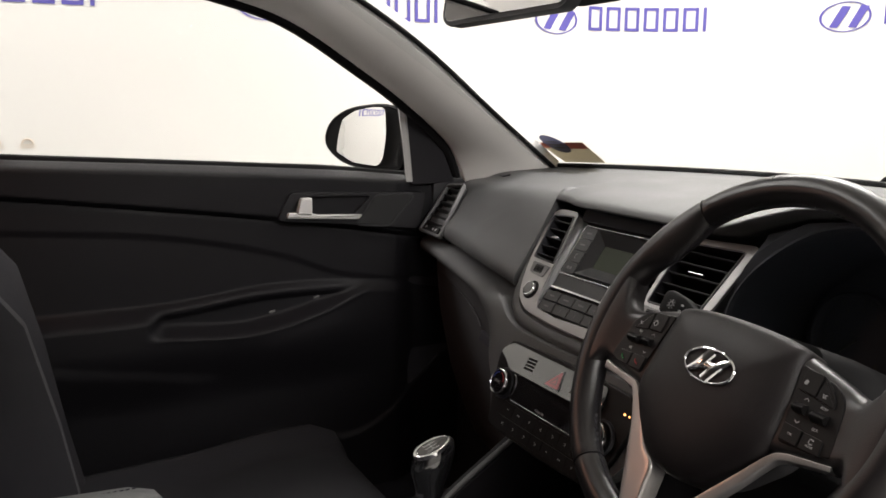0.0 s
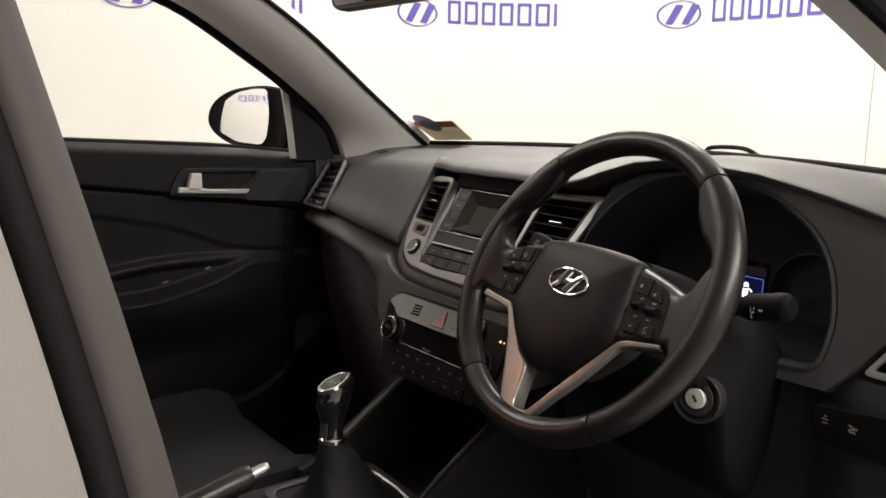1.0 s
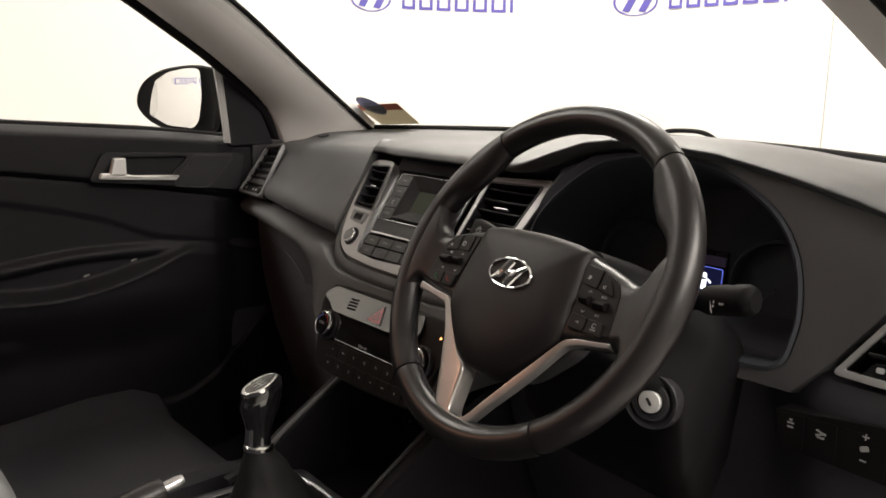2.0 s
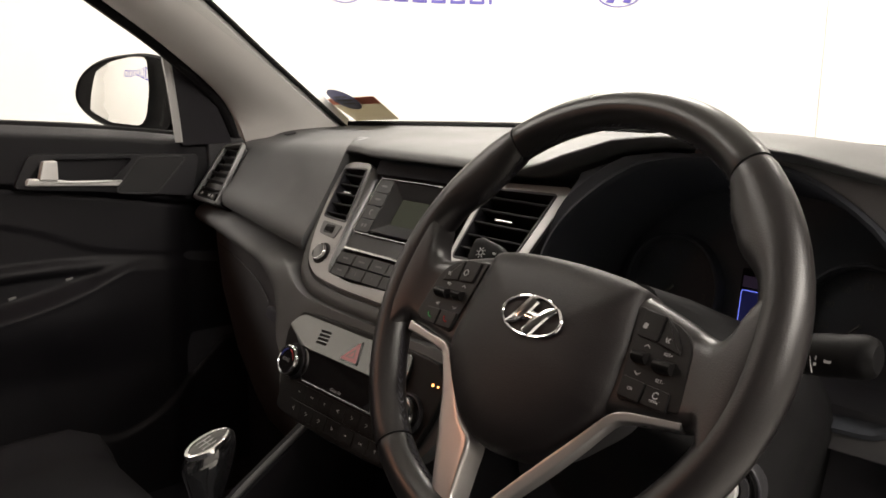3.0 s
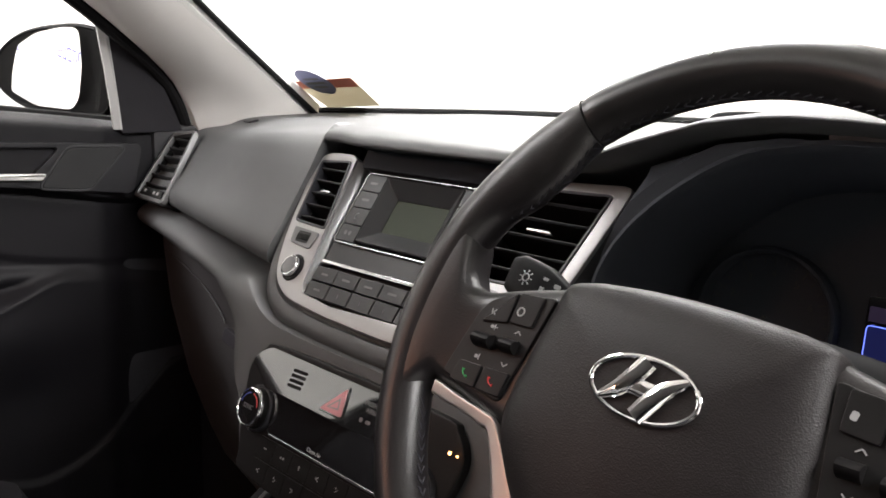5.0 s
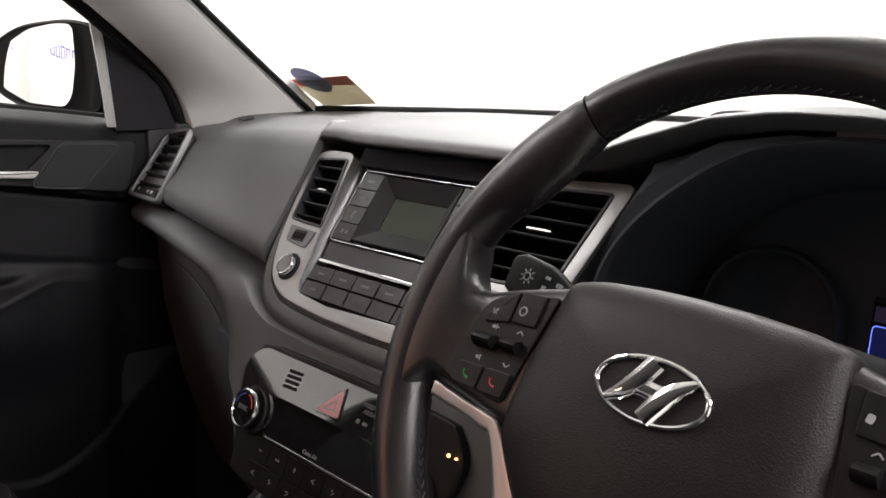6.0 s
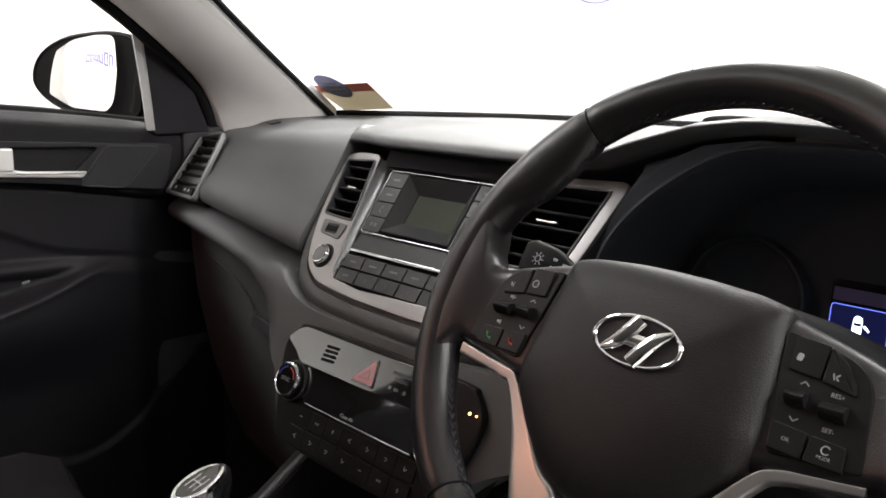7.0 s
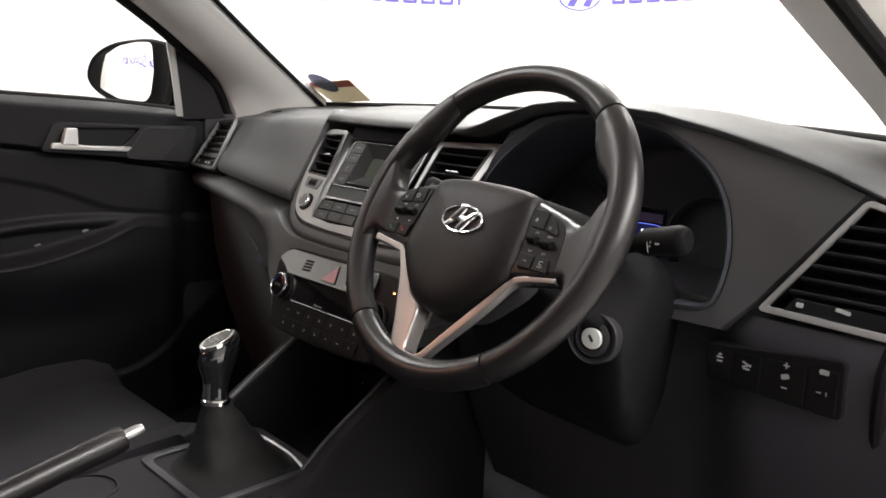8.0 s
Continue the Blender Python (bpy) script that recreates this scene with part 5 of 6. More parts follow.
for a in (39.8, 144.8, 215.2, 320.2):
    ar = radians(a)
    out = Vector((math.sin(ar), math.cos(ar), 0))
    ringpts = [mwl @ (out * (RM + 0.0150 * math.cos(t)) + Vector((0, 0, 0.0150 * math.sin(t)))) for t in (2 * math.pi * j / 24 for j in range(24))]
    part("rim_seam", tube(bmesh.new(), ringpts, 0.0006, 5, closed=True), SEAL, wheel)

# hub, spokes and cover
part("hub_core", slab(bmesh.new(), rounded([(-0.075, 0.026), (-0.078, -0.05), (-0.03, -0.10), (0.03, -0.10), (0.078, -0.05), (0.075, 0.026)], 0.02), -0.045, -0.006, mwl, 0.004), DARK_DASH, wheel)
for sg in (-1, 1):
    top = [(0.045, 0.037), (0.0635, 0.0335), (0.0965, 0.0255), (0.1145, 0.0205), (0.126, 0.0165), (0.1345, 0.0150), (0.1400, 0.0175), (0.1455, 0.0255), (0.1500, 0.041), (0.170, 0.075)]
    low = [(0.045, -0.060), (0.095, -0.053), (0.1300, -0.0465), (0.1400, -0.0435), (0.1455, -0.047), (0.1500, -0.058), (0.170, -0.095)]
    rings = []
    for i in range(41):
        u = mix(0.050, 0.166, i / 40)
        vt, vb = curve_at(top, u), curve_at(low, u)
        base = 0.0072 + 0.0068 * smooth(0.118, 0.162, u)
        ring = []
        for k in range(19):
            s = -math.cos(math.pi * k / 18)
            edge = min(1.0, (1 - abs(s)) * 0.5 * (vt - vb) / 0.012)
            ring.append(mwl @ Vector((sg * u, mix(vb, vt, (s + 1) / 2), base - 0.012 * (1 - math.sqrt(max(0.0, 1 - (1 - edge) ** 2))))))
        ring += [mwl @ Vector((sg * u, vt, -0.010)), mwl @ Vector((sg * u, vb, -0.010))]
        for j, p in enumerate(ring):
            q = mwl.inverted() @ p
            r = math.hypot(q.x, q.y)
            if r > RM:
                ring[j] = mwl @ Vector((q.x * RM / r, q.y * RM / r, q.z))
        rings.append(ring)
    part("spoke", loft(bmesh.new(), rings), LEATHER, wheel, "leather-covered side spoke", angle=60)
    mpd = mwl @ shift(0, 0.003)
    pod = [(0.0745, 0.0185), (0.094, 0.0155), (0.1090, 0.0125), (0.1180, 0.0075), (0.1240, -0.001), (0.1300, -0.030), (0.1320, -0.0410), (0.085, -0.0455)]
    pod = [(p[0], p[1]) for p in rounded(pod, 0.004)]
    pod = pod if sg > 0 else flip(pod)
    pd = part("button_pod", slab(bmesh.new(), pod, 0.0, 0.0088, mpd, 0.0012), BUTTON, wheel, "black button pod")
    rows = [([(0.0815, 0.0165), (0.0985, 0.0155), (0.0985, -0.0028), (0.0822, -0.0018)], 0.0104), ([(0.1000, 0.0150), (0.1100, 0.0080), (0.1165, -0.0008), (0.1180, -0.0065), (0.1000, -0.0032)], 0.0104), ([(0.0840, -0.0290), (0.1025, -0.0300), (0.1025, -0.0435), (0.0850, -0.0430)], 0.0104), ([(0.1040, -0.0302), (0.1215, -0.0310), (0.1232, -0.0435), (0.1040, -0.0435)], 0.0104)]
    for i, (q, w) in enumerate(rows):
        q = rounded(q, 0.0015, 3)
        q = q if sg > 0 else flip(q)
        b = part("wheel_button", slab(bmesh.new(), q, 0.0075, w, mpd, 0.0009), BUTTON, pd)
        cx, cy = sum(p[0] for p in q) / len(q), sum(p[1] for p in q) / len(q)
        ml = mpd @ shift(cx - (0.003 if i < 2 else 0), cy - (0.002 if i < 2 else 0), w) @ Matrix.Scale(0.85, 4)
        if sg > 0 and i == 2:
            lettering("legend", "OK", 0.0034, ml, LEGEND, b)
        elif sg > 0 and i == 3:
            lettering("legend", "MODE", 0.0028, ml @ shift(0, -0.0025), LEGEND, b)
            bm = bmesh.new()
            tube(bm, [ml @ Vector((0.0024 * math.cos(a), 0.0022 + 0.0024 * math.sin(a), 0.0003)) for a in (math.pi * (0.2 + 1.6 * k / 12) for k in range(13))], 0.0004, 4)
            part("dial_sign", bm, LEGEND, b)
        elif sg < 0 and i in (2, 3):
            bm = bmesh.new()
            tube(bm, spread([ml @ Vector(p) for p in ((-0.0024, 0.0022, 0.0003), (-0.0022, -0.0004, 0.0003), (0.0004, -0.0022, 0.0003), (0.0024, -0.0022, 0.0003))], 8), [0.0010, 0.0005, 0.0004, 0.0004, 0.0004, 0.0004, 0.0005, 0.0010], 5)
            part("handset_sign", bm, LEGEND_GREEN if i == 3 else LEGEND_RED, b)
        elif sg < 0 and i == 0:
            bm = bmesh.new()
            tube(bm, [ml @ Vector((0.0028 * math.cos(a), 0.0028 * math.sin(a), 0.0003)) for a in (2 * math.pi * k / 14 for k in range(14))], 0.0005, 5, closed=True)
            part("ring_sign", bm, LEGEND, b)
        else:
            part("legend", bars(bmesh.new(), [(-0.001, 0.001, 0.0036, 0.0046, -10)] if sg > 0 and i == 0 else [(-0.001, 0.0, 0.0009, 0.0042, 20), (0.0012, 0.001, 0.0025, 0.0009, 45), (0.0012, -0.001, 0.0025, 0.0009, -45)], ml), LEGEND, b)
    for cx, cy, ww, hh in ((0.0915, -0.0150, 0.0098, 0.0082), (0.1105, -0.0165, 0.0125, 0.0088)):
        wl = axes(mpd @ Vector((sg * cx, cy, 0.0086)), (1, 0, 0), (0, math.sin(K), math.cos(K)))
        bm = bmesh.new()
        loft(bm, [[wl @ Vector((sx * ww / 2, 0.5 * hh * math.cos(a), 0.0085 * math.sin(a) - 0.0015)) for a in (math.pi * k / 8 for k in range(9))] for sx in (-1, -0.9, 0.9, 1)])
        rk = part("rocker", bm, BUTTON, pd, "ribbed rocker switch")
    if sg > 0:
        lettering("legend", "RES+", 0.0032, mpd @ shift(0.1095, -0.0082, 0.0089), LEGEND, pd)
        lettering("legend", "SET-", 0.0032, mpd @ shift(0.1105, -0.0258, 0.0089), LEGEND, pd)
        part("legend", bars(bmesh.new(), [(0.0915, -0.0065, 0.003, 0.0007, 40), (0.0937, -0.0065, 0.003, 0.0007, -40), (0.0920, -0.0255, 0.003, 0.0007, -40), (0.0942, -0.0255, 0.003, 0.0007, 40)], mpd @ shift(0, 0, 0.0089)), LEGEND, pd)
    else:
        part("legend", bars(bmesh.new(), [(-0.0915, -0.0065, 0.003, 0.0007, 40), (-0.0893, -0.0065, 0.003, 0.0007, -40), (-0.0920, -0.0255, 0.003, 0.0007, -40), (-0.0898, -0.0255, 0.003, 0.0007, 40), (-0.1095, -0.0075, 0.0022, 0.0020, 0), (-0.1075, -0.0075, 0.0006, 0.0034, 0), (-0.1062, -0.0075, 0.0014, 0.0006, 0), (-0.1120, -0.0262, 0.0022, 0.0020, 0), (-0.1100, -0.0262, 0.0006, 0.0034, 0)], mpd @ shift(0, 0, 0.0089)), LEGEND, pd)
    # silver blade from under the pod down to the foot of the wheel
    if sg > 0:
        pairs = [(0.134, -0.0415, 0.134, -0.0465), (0.108, -0.0455, 0.109, -0.0510), (0.094, -0.0480, 0.096, -0.0545), (0.0820, -0.0545, 0.0870, -0.0600), (0.0640, -0.0780, 0.0720, -0.0830), (0.0450, -0.1030, 0.0560, -0.1060), (0.0250, -0.1310, 0.0350, -0.1330), (0.0120, -0.1500, 0.0205, -0.1530), (0.0040, -0.1550, 0.0100, -0.1635), (0.0003, -0.1555, 0.0003, -0.1650)]
    else:
        pairs = [(0.136, -0.0435, 0.136, -0.0525), (0.108, -0.0475, 0.107, -0.0550), (0.092, -0.0490, 0.094, -0.0575), (0.0810, -0.0530, 0.0860, -0.0600), (0.0565, -0.0780, 0.0700, -0.0840), (0.0360, -0.0985, 0.0570, -0.1120), (0.0200, -0.1080, 0.0480, -0.1320), (0.0160, -0.1310, 0.0380, -0.1520), (0.0120, -0.1530, 0.0280, -0.1640), (0.0003, -0.1555, 0.0003, -0.1650)]
    inn, out = spread([(a[0], a[1], 0) for a in pairs], 46), spread([(a[2], a[3], 0) for a in pairs], 46)
    rings = []
    for p, q in zip(inn, out):
        ring = []
        for f in (0, 0.06, 0.14, 0.26, 0.42, 0.6, 0.76, 0.88, 0.95, 1):
            c = p.lerp(q, f)
            ring.append(mwl @ Vector((sg * c.x, c.y, 0.0068 - 0.0030 * abs(2 * f - 1) ** 14 - 0.0012 * f)))
        low = -0.002 if sg > 0 else -0.012
        ring += [mwl @ Vector((sg * q.x, q.y, low)), mwl @ Vector((sg * p.x, p.y, low))]
        rings.append(ring)
    part("silver_spoke", loft(bmesh.new(), rings), SPOKE_SILVER, wheel, "satin silver lower spoke", angle=55)
cov = [(-0.0735, 0.0325), (-0.055, 0.0370), (-0.025, 0.0395), (0.0, 0.0400), (0.025, 0.0395), (0.055, 0.0375), (0.0735, 0.0335), (0.079, -0.005), (0.0815, -0.043), (0.077, -0.058), (0.060, -0.078), (0.040, -0.097), (0.020, -0.107), (0.0, -0.110), (-0.020, -0.107), (-0.040, -0.097), (-0.060, -0.078), (-0.077, -0.058), (-0.0815, -0.043), (-0.079, -0.005)]
cov = [p for p in rounded(cov, 0.006, 3)]
bm = bmesh.new()
rings = []
for f, w in ((1.0, -0.02), (1.004, -0.002), (0.998, 0.004), (0.975, 0.0085), (0.925, 0.0120), (0.84, 0.0155), (0.72, 0.0182), (0.58, 0.0200), (0.40, 0.0212), (0.2, 0.0217), (0.05, 0.0218)):
    rings.append([mwl @ Vector((x * f, mix(-0.03, y, f), w)) for x, y in cov])
part("airbag_cover", loft(bm, rings), AIRBAG, wheel, "domed grained dark airbag cover", angle=50)
lettering("airbag_text", "AIRBAG", 0.0068, mwl @ shift(0.004, -0.044, 0.0206), AIRBAG, wheel, 0.0008)
me_ = mwl @ shift(0.002, -0.0110, 0.0212)
em = part("emblem_ring", tube(bmesh.new(), [me_ @ Vector((0.0285 * math.cos(a), 0.0145 * math.sin(a), 0.0015)) for a in (2 * math.pi * i / 48 for i in range(48))], 0.0013, 10, closed=True), CHROME, wheel, "chrome oval emblem ring")
bm = bmesh.new()
for pts, rr in (([(-0.0205, -0.0092), (-0.0125, -0.0035), (-0.0065, 0.0040), (-0.0015, 0.0130)], [0.0016, 0.0042, 0.0052, 0.0050]), ([(0.0205, 0.0092), (0.0125, 0.0035), (0.0065, -0.0040), (0.0015, -0.0130)], [0.0016, 0.0042, 0.0052, 0.0050])):
    line = spread([me_ @ Vector((x, y, 0.0022)) for x, y in pts], 14)
    tube(bm, line, [curve_at([(i / 3, r) for i, r in enumerate(rr)], j / 13) for j in range(14)], 10, flat=0.55, up=mwl.to_3x3() @ Vector((0, 0, 1)))
tube(bm, spread([me_ @ Vector((x, y, 0.0018)) for x, y in ((-0.013, -0.0012), (-0.005, 0.0004), (0.005, -0.0004), (0.013, 0.0012))], 10), 0.0042, 10, flat=0.36, up=mwl.to_3x3() @ Vector((0, 0, 1)))
part("emblem_bar", bm, CHROME, em, "chrome slanted bars")
part("emblem_bed", slab(bmesh.new(), ellipse(0.0275, 0.0138, 40), -0.002, 0.0006, me_, 0.0002), AIRBAG, em)

# ---------------------------------------------------------------- centre console
console = thing("centre_console", "black plastic centre console with storage bin", "console", (0, -0.1, 0.36))
rings = []
for y, zt, hw in ((-0.75, 0.70, 0.115), (-0.45, 0.68, 0.118), (-0.25, 0.645, 0.125), (-0.10, 0.633, 0.130), (0.0, 0.630, 0.130), (0.03, 0.625, 0.130)):
    rings.append([(x, y, z) for x, z in ((-hw, 0.36), (-hw, zt - 0.03), (-hw + 0.012, zt - 0.006), (-hw + 0.03, zt), (hw - 0.03, zt), (hw - 0.012, zt - 0.006), (hw, zt - 0.03), (hw, 0.36))])
part("tunnel", loft(bmesh.new(), rings), CONSOLE_BLACK, console)
bm = bmesh.new()
rings = []
for y, z in ((0.03, 0.60), (0.12, 0.605), (0.20, 0.62), (0.235, 0.66), (0.24, 0.80)):
    rings.append([(-0.125, y, z), (0.125, y, z), (0.125, y + 0.02, z - 0.03), (-0.125, y + 0.02, z - 0.03)])
part("bin", loft(bm, rings), CONSOLE_BLACK, console, "deep black storage bin")
for sg in (-1, 1):
    bm = bmesh.new()
    loft(bm, [[(sg * xx - (0.018 if sg > 0 else 0.0), y, z) for xx, z in ((0.118, 0.37), (0.118, zt), (0.124, zt + 0.006), (0.140, zt + 0.004), (0.147, zt - 0.01), (0.147, 0.37))] for y, zt in ((-0.07, 0.640), (-0.03, 0.652), (0.02, 0.690), (0.08, 0.728), (0.13, 0.760), (0.20, 0.79), (0.30, 0.80))])
    part("side_wall", bm, CONSOLE_BLACK, console, "raised black bin wall")
    bm = bmesh.new()
    tube(bm, spread([(sg * xe, y, z) for xe, y, z in ((0.122 if sg < 0 else 0.104, -0.02, 0.665), (0.1225 if sg < 0 else 0.1045, 0.02, 0.697), (0.1225 if sg < 0 else 0.1045, 0.08, 0.735), (0.121 if sg < 0 else 0.103, 0.125, 0.763))], 12), 0.0042 if sg < 0 else 0.003, 8)
    part("bin_edge", bm, PANEL_GREY if sg < 0 else HARD_DASH, console, "rounded bin edge")
for x, z in ((-0.090, 0.668), (0.0, 0.676)):
    k = part("power_socket", lathe(bmesh.new(), [(0.017, -0.01), (0.017, 0.003), (0.0155, 0.005), (0.013, 0.005), (0.013, 0.001)], axes((x, 0.234, z), (1, 0, 0), (0, 0.1, 1))), HARD_DASH, console)
    part("socket_cap", lathe(bmesh.new(), [(0.0125, 0.0), (0.0125, 0.003), (0.0, 0.0035)], axes((x, 0.234, z), (1, 0, 0), (0, 0.1, 1))), CONSOLE_BLACK, k)
    part("legend", bars(bmesh.new(), [(0, 0, 0.010, 0.0026, 20), (0.002, 0.004, 0.004, 0.004, 0)], axes((x, 0.2295, z), (1, 0, 0), (0, 0.1, 1))), LEGEND, k)
mp2 = axes((0, -0.065, 0.6345), (1, 0, 0), (0, 1, 0))
pl_out = rounded([(-0.115, 0.082), (-0.118, -0.10), (-0.09, -0.20), (0.09, -0.20), (0.118, -0.10), (0.105, 0.075), (0.0, 0.095)], 0.02, 6)
part("shift_plate", slab(bmesh.new(), pl_out, -0.01, 0.007, mp2, 0.004), CONSOLE_BLACK, console, "dark shift plate")
bm = bmesh.new()
tube(bm, spread([(-0.116, 0.000, 0.641), (-0.06, 0.016, 0.643), (0.0, 0.018, 0.643), (0.055, 0.010, 0.643), (0.100, -0.008, 0.642), (0.116, -0.04, 0.641), (0.119, -0.10, 0.641)], 26), 0.0045, 8)
part("plate_trim", bm, DIM_CHROME, console, "curved bright trim")
part("boot_bezel", plate(bmesh.new(), rounded([(-0.098, 0.100), (-0.104, -0.085), (0.082, -0.085), (0.078, 0.094)], 0.022, 6), [rounded([(-0.086, 0.088), (-0.091, -0.073), (0.069, -0.073), (0.066, 0.082)], 0.020, 6)], 0.004, 0.011, mp2, 0.003), HARD_DASH, console, "dark satin bezel round the boot")
part("cup_holder", lathe(bmesh.new(), [(0.040, 0.004), (0.040, 0.009), (0.037, 0.010), (0.035, 0.006), (0.034, -0.005)], mp2 @ shift(-0.062, -0.17)), CONSOLE_BLACK, console)

gear = thing("gear_lever", "black gear lever with chrome-topped knob and leather boot", "gear lever", (-0.02, -0.06, 0.637))
rings = []
for k in range(12):
    f = k / 11
    c = Vector((mix(-0.012, -0.030, f), mix(-0.055, -0.068, f), mix(0.637, 0.7285, f)))
    wx, wy_ = mix(0.074, 0.019, f ** 0.62), mix(0.082, 0.019, f ** 0.62)
    e = mix(3.2, 2.0, f)
    ring = []
    for j in range(40):
        a = 2 * math.pi * j / 40
        cx, sx = math.cos(a), math.sin(a)
        crease = 1 + 0.035 * math.sin(a * 4 + 0.6) * math.sin(math.pi * f) + 0.02 * math.sin(7 * a + 5 * f) * math.sin(math.pi * f)
        ring.append(c + Vector((wx * crease * math.copysign(abs(cx) ** (2 / e), cx), wy_ * crease * math.copysign(abs(sx) ** (2 / e), sx), 0.002 * math.sin(6 * f * math.pi))))
    rings.append(ring)
part("boot", loft(bmesh.new(), rings), BOOT, gear, "creased black leather boot")
gx = Vector((-0.030, -0.069, 0.7315))
mg = axes(gx, (1, 0, 0), (0, 1, -0.06))
part("chrome_ring", lathe(bmesh.new(), [(0.0185, -0.005), (0.0200, -0.003), (0.0200, 0.002), (0.0180, 0.004)], mg), CHROME, gear, "chrome collar")
rings = []
for h, a, b, off in ((0.002, 0.0165, 0.0165, 0.0), (0.012, 0.0150, 0.0155, 0.0), (0.028, 0.0155, 0.0175, 0.0005), (0.045, 0.0170, 0.0225, 0.001), (0.062, 0.0192, 0.0275, 0.002), (0.076, 0.0200, 0.0292, 0.002), (0.086, 0.0192, 0.0280, 0.001), (0.092, 0.0165, 0.0240, 0.0), (0.0945, 0.011, 0.017, 0.0)):
    rings.append([mg @ Vector((a * math.cos(t), b * math.sin(t) + off, 0.9 * h + (0.003 + 0.42 * b * smooth(0.04, 0.09, h)) * math.sin(t))) for t in (2 * math.pi * j / 32 for j in range(32))])
kb = part("knob", loft(bmesh.new(), rings), GLOSS_BLACK, gear, "gloss black knob")
mk = mg @ Matrix.Translation((0, 0.0, 0.0818)) @ Matrix.Rotation(radians(23), 4, "X")
part("knob_trim", plate(bmesh.new(), ellipse(0.0175, 0.0258, 36), [ellipse(0.0130, 0.0210, 36)], -0.004, 0.0045, mk, 0.0015), CHROME, kb, "chrome oval trim")
part("shift_face", slab(bmesh.new(), ellipse(0.0129, 0.0209, 36), -0.003, 0.0036, mk, 0.0006), GLOSS_BLACK, kb)
part("shift_pattern", bars(bmesh.new(), [(-0.007, 0, 0.0012, 0.018, 0), (0.0, 0, 0.0012, 0.018, 0), (0.007, 0, 0.0012, 0.018, 0), (0, 0, 0.015, 0.0012, 0)], mk @ shift(0, 0, 0.0037)), LEGEND, kb)
bm = bmesh.new()
loft(bm, [[mg @ Vector((0.0168 * math.cos(t) * k, -0.0182 * k * math.sin(t) + 0.0, h)) for t in (mix(0.9, 2.0, j / 8) for j in range(9))] for h, k in ((0.003, 1.0), (0.014, 0.97), (0.028, 0.99))], closed=False)
part("knob_flash", bm, CHROME, kb, "chrome flash on the knob")

brake = thing("handbrake", "black handbrake lever with a bright push button", "handbrake", (0.005, -0.45, 0.64))
bm = bmesh.new()
axis_pts = spread([(0.02, -0.217, 0.7355), (0.02, -0.27, 0.7245), (0.02, -0.33, 0.711), (0.02, -0.39, 0.697), (0.02, -0.46, 0.678)], 20)
tube(bm, axis_pts, [0.0145] + [0.0165] * 12 + [0.016, 0.015, 0.0145, 0.014, 0.014, 0.014, 0.014], 18)
part("grip", bm, LEATHER, brake, "grained black grip")
part("release_button", tube(bmesh.new(), [(0.02, -0.218, 0.7358), (0.02, -0.200, 0.7398), (0.02, -0.193, 0.7412)], [0.0078, 0.0078, 0.006], 14), DIM_CHROME, brake, "bright push button")
part("boot", loft(bmesh.new(), [[(0.02 + a * math.cos(t), y + b * math.sin(t), z) for t in (2 * math.pi * j / 24 for j in range(24))] for a, b, y, z in ((0.030, 0.10, -0.42, 0.660), (0.026, 0.085, -0.43, 0.70), (0.016, 0.05, -0.45, 0.69))]), LEATHER, brake)

# ---------------------------------------------------------------- passenger door
door = thing("passenger_door", "closed black passenger door with cloth insert and silver handle", "door", (-0.74, -0.15, 0.4))
SILL = [(-0.75, 1.154), (-0.52, 1.142), (0.06, 1.105), (0.24, 1.086), (0.37, 1.064)]
CREASE = [(-0.75, 1.098), (-0.50, 1.072), (-0.04, 1.009), (0.24, 0.960), (0.37, 0.935)]
ARM = [(-0.75, 0.858), (-0.46, 0.858), (-0.257, 0.860), (-0.066, 0.877), (0.16, 0.866), (0.30, 0.84)]
POCK = [(-0.75, 0.80), (-0.30, 0.812), (-0.122, 0.802), (0.025, 0.828), (0.16, 0.864), (0.30, 0.84)]
INS = [(-0.75, 1.035), (-0.49, 1.015), (-0.25, 0.989), (-0.04, 0.940), (0.08, 0.893), (0.37, 0.85)]


BIN = [(-0.75, 0.62), (-0.15, 0.61), (-0.05, 0.585), (0.03, 0.560), (0.09, 0.548), (0.155, 0.568), (0.233, 0.622), (0.31, 0.69)]


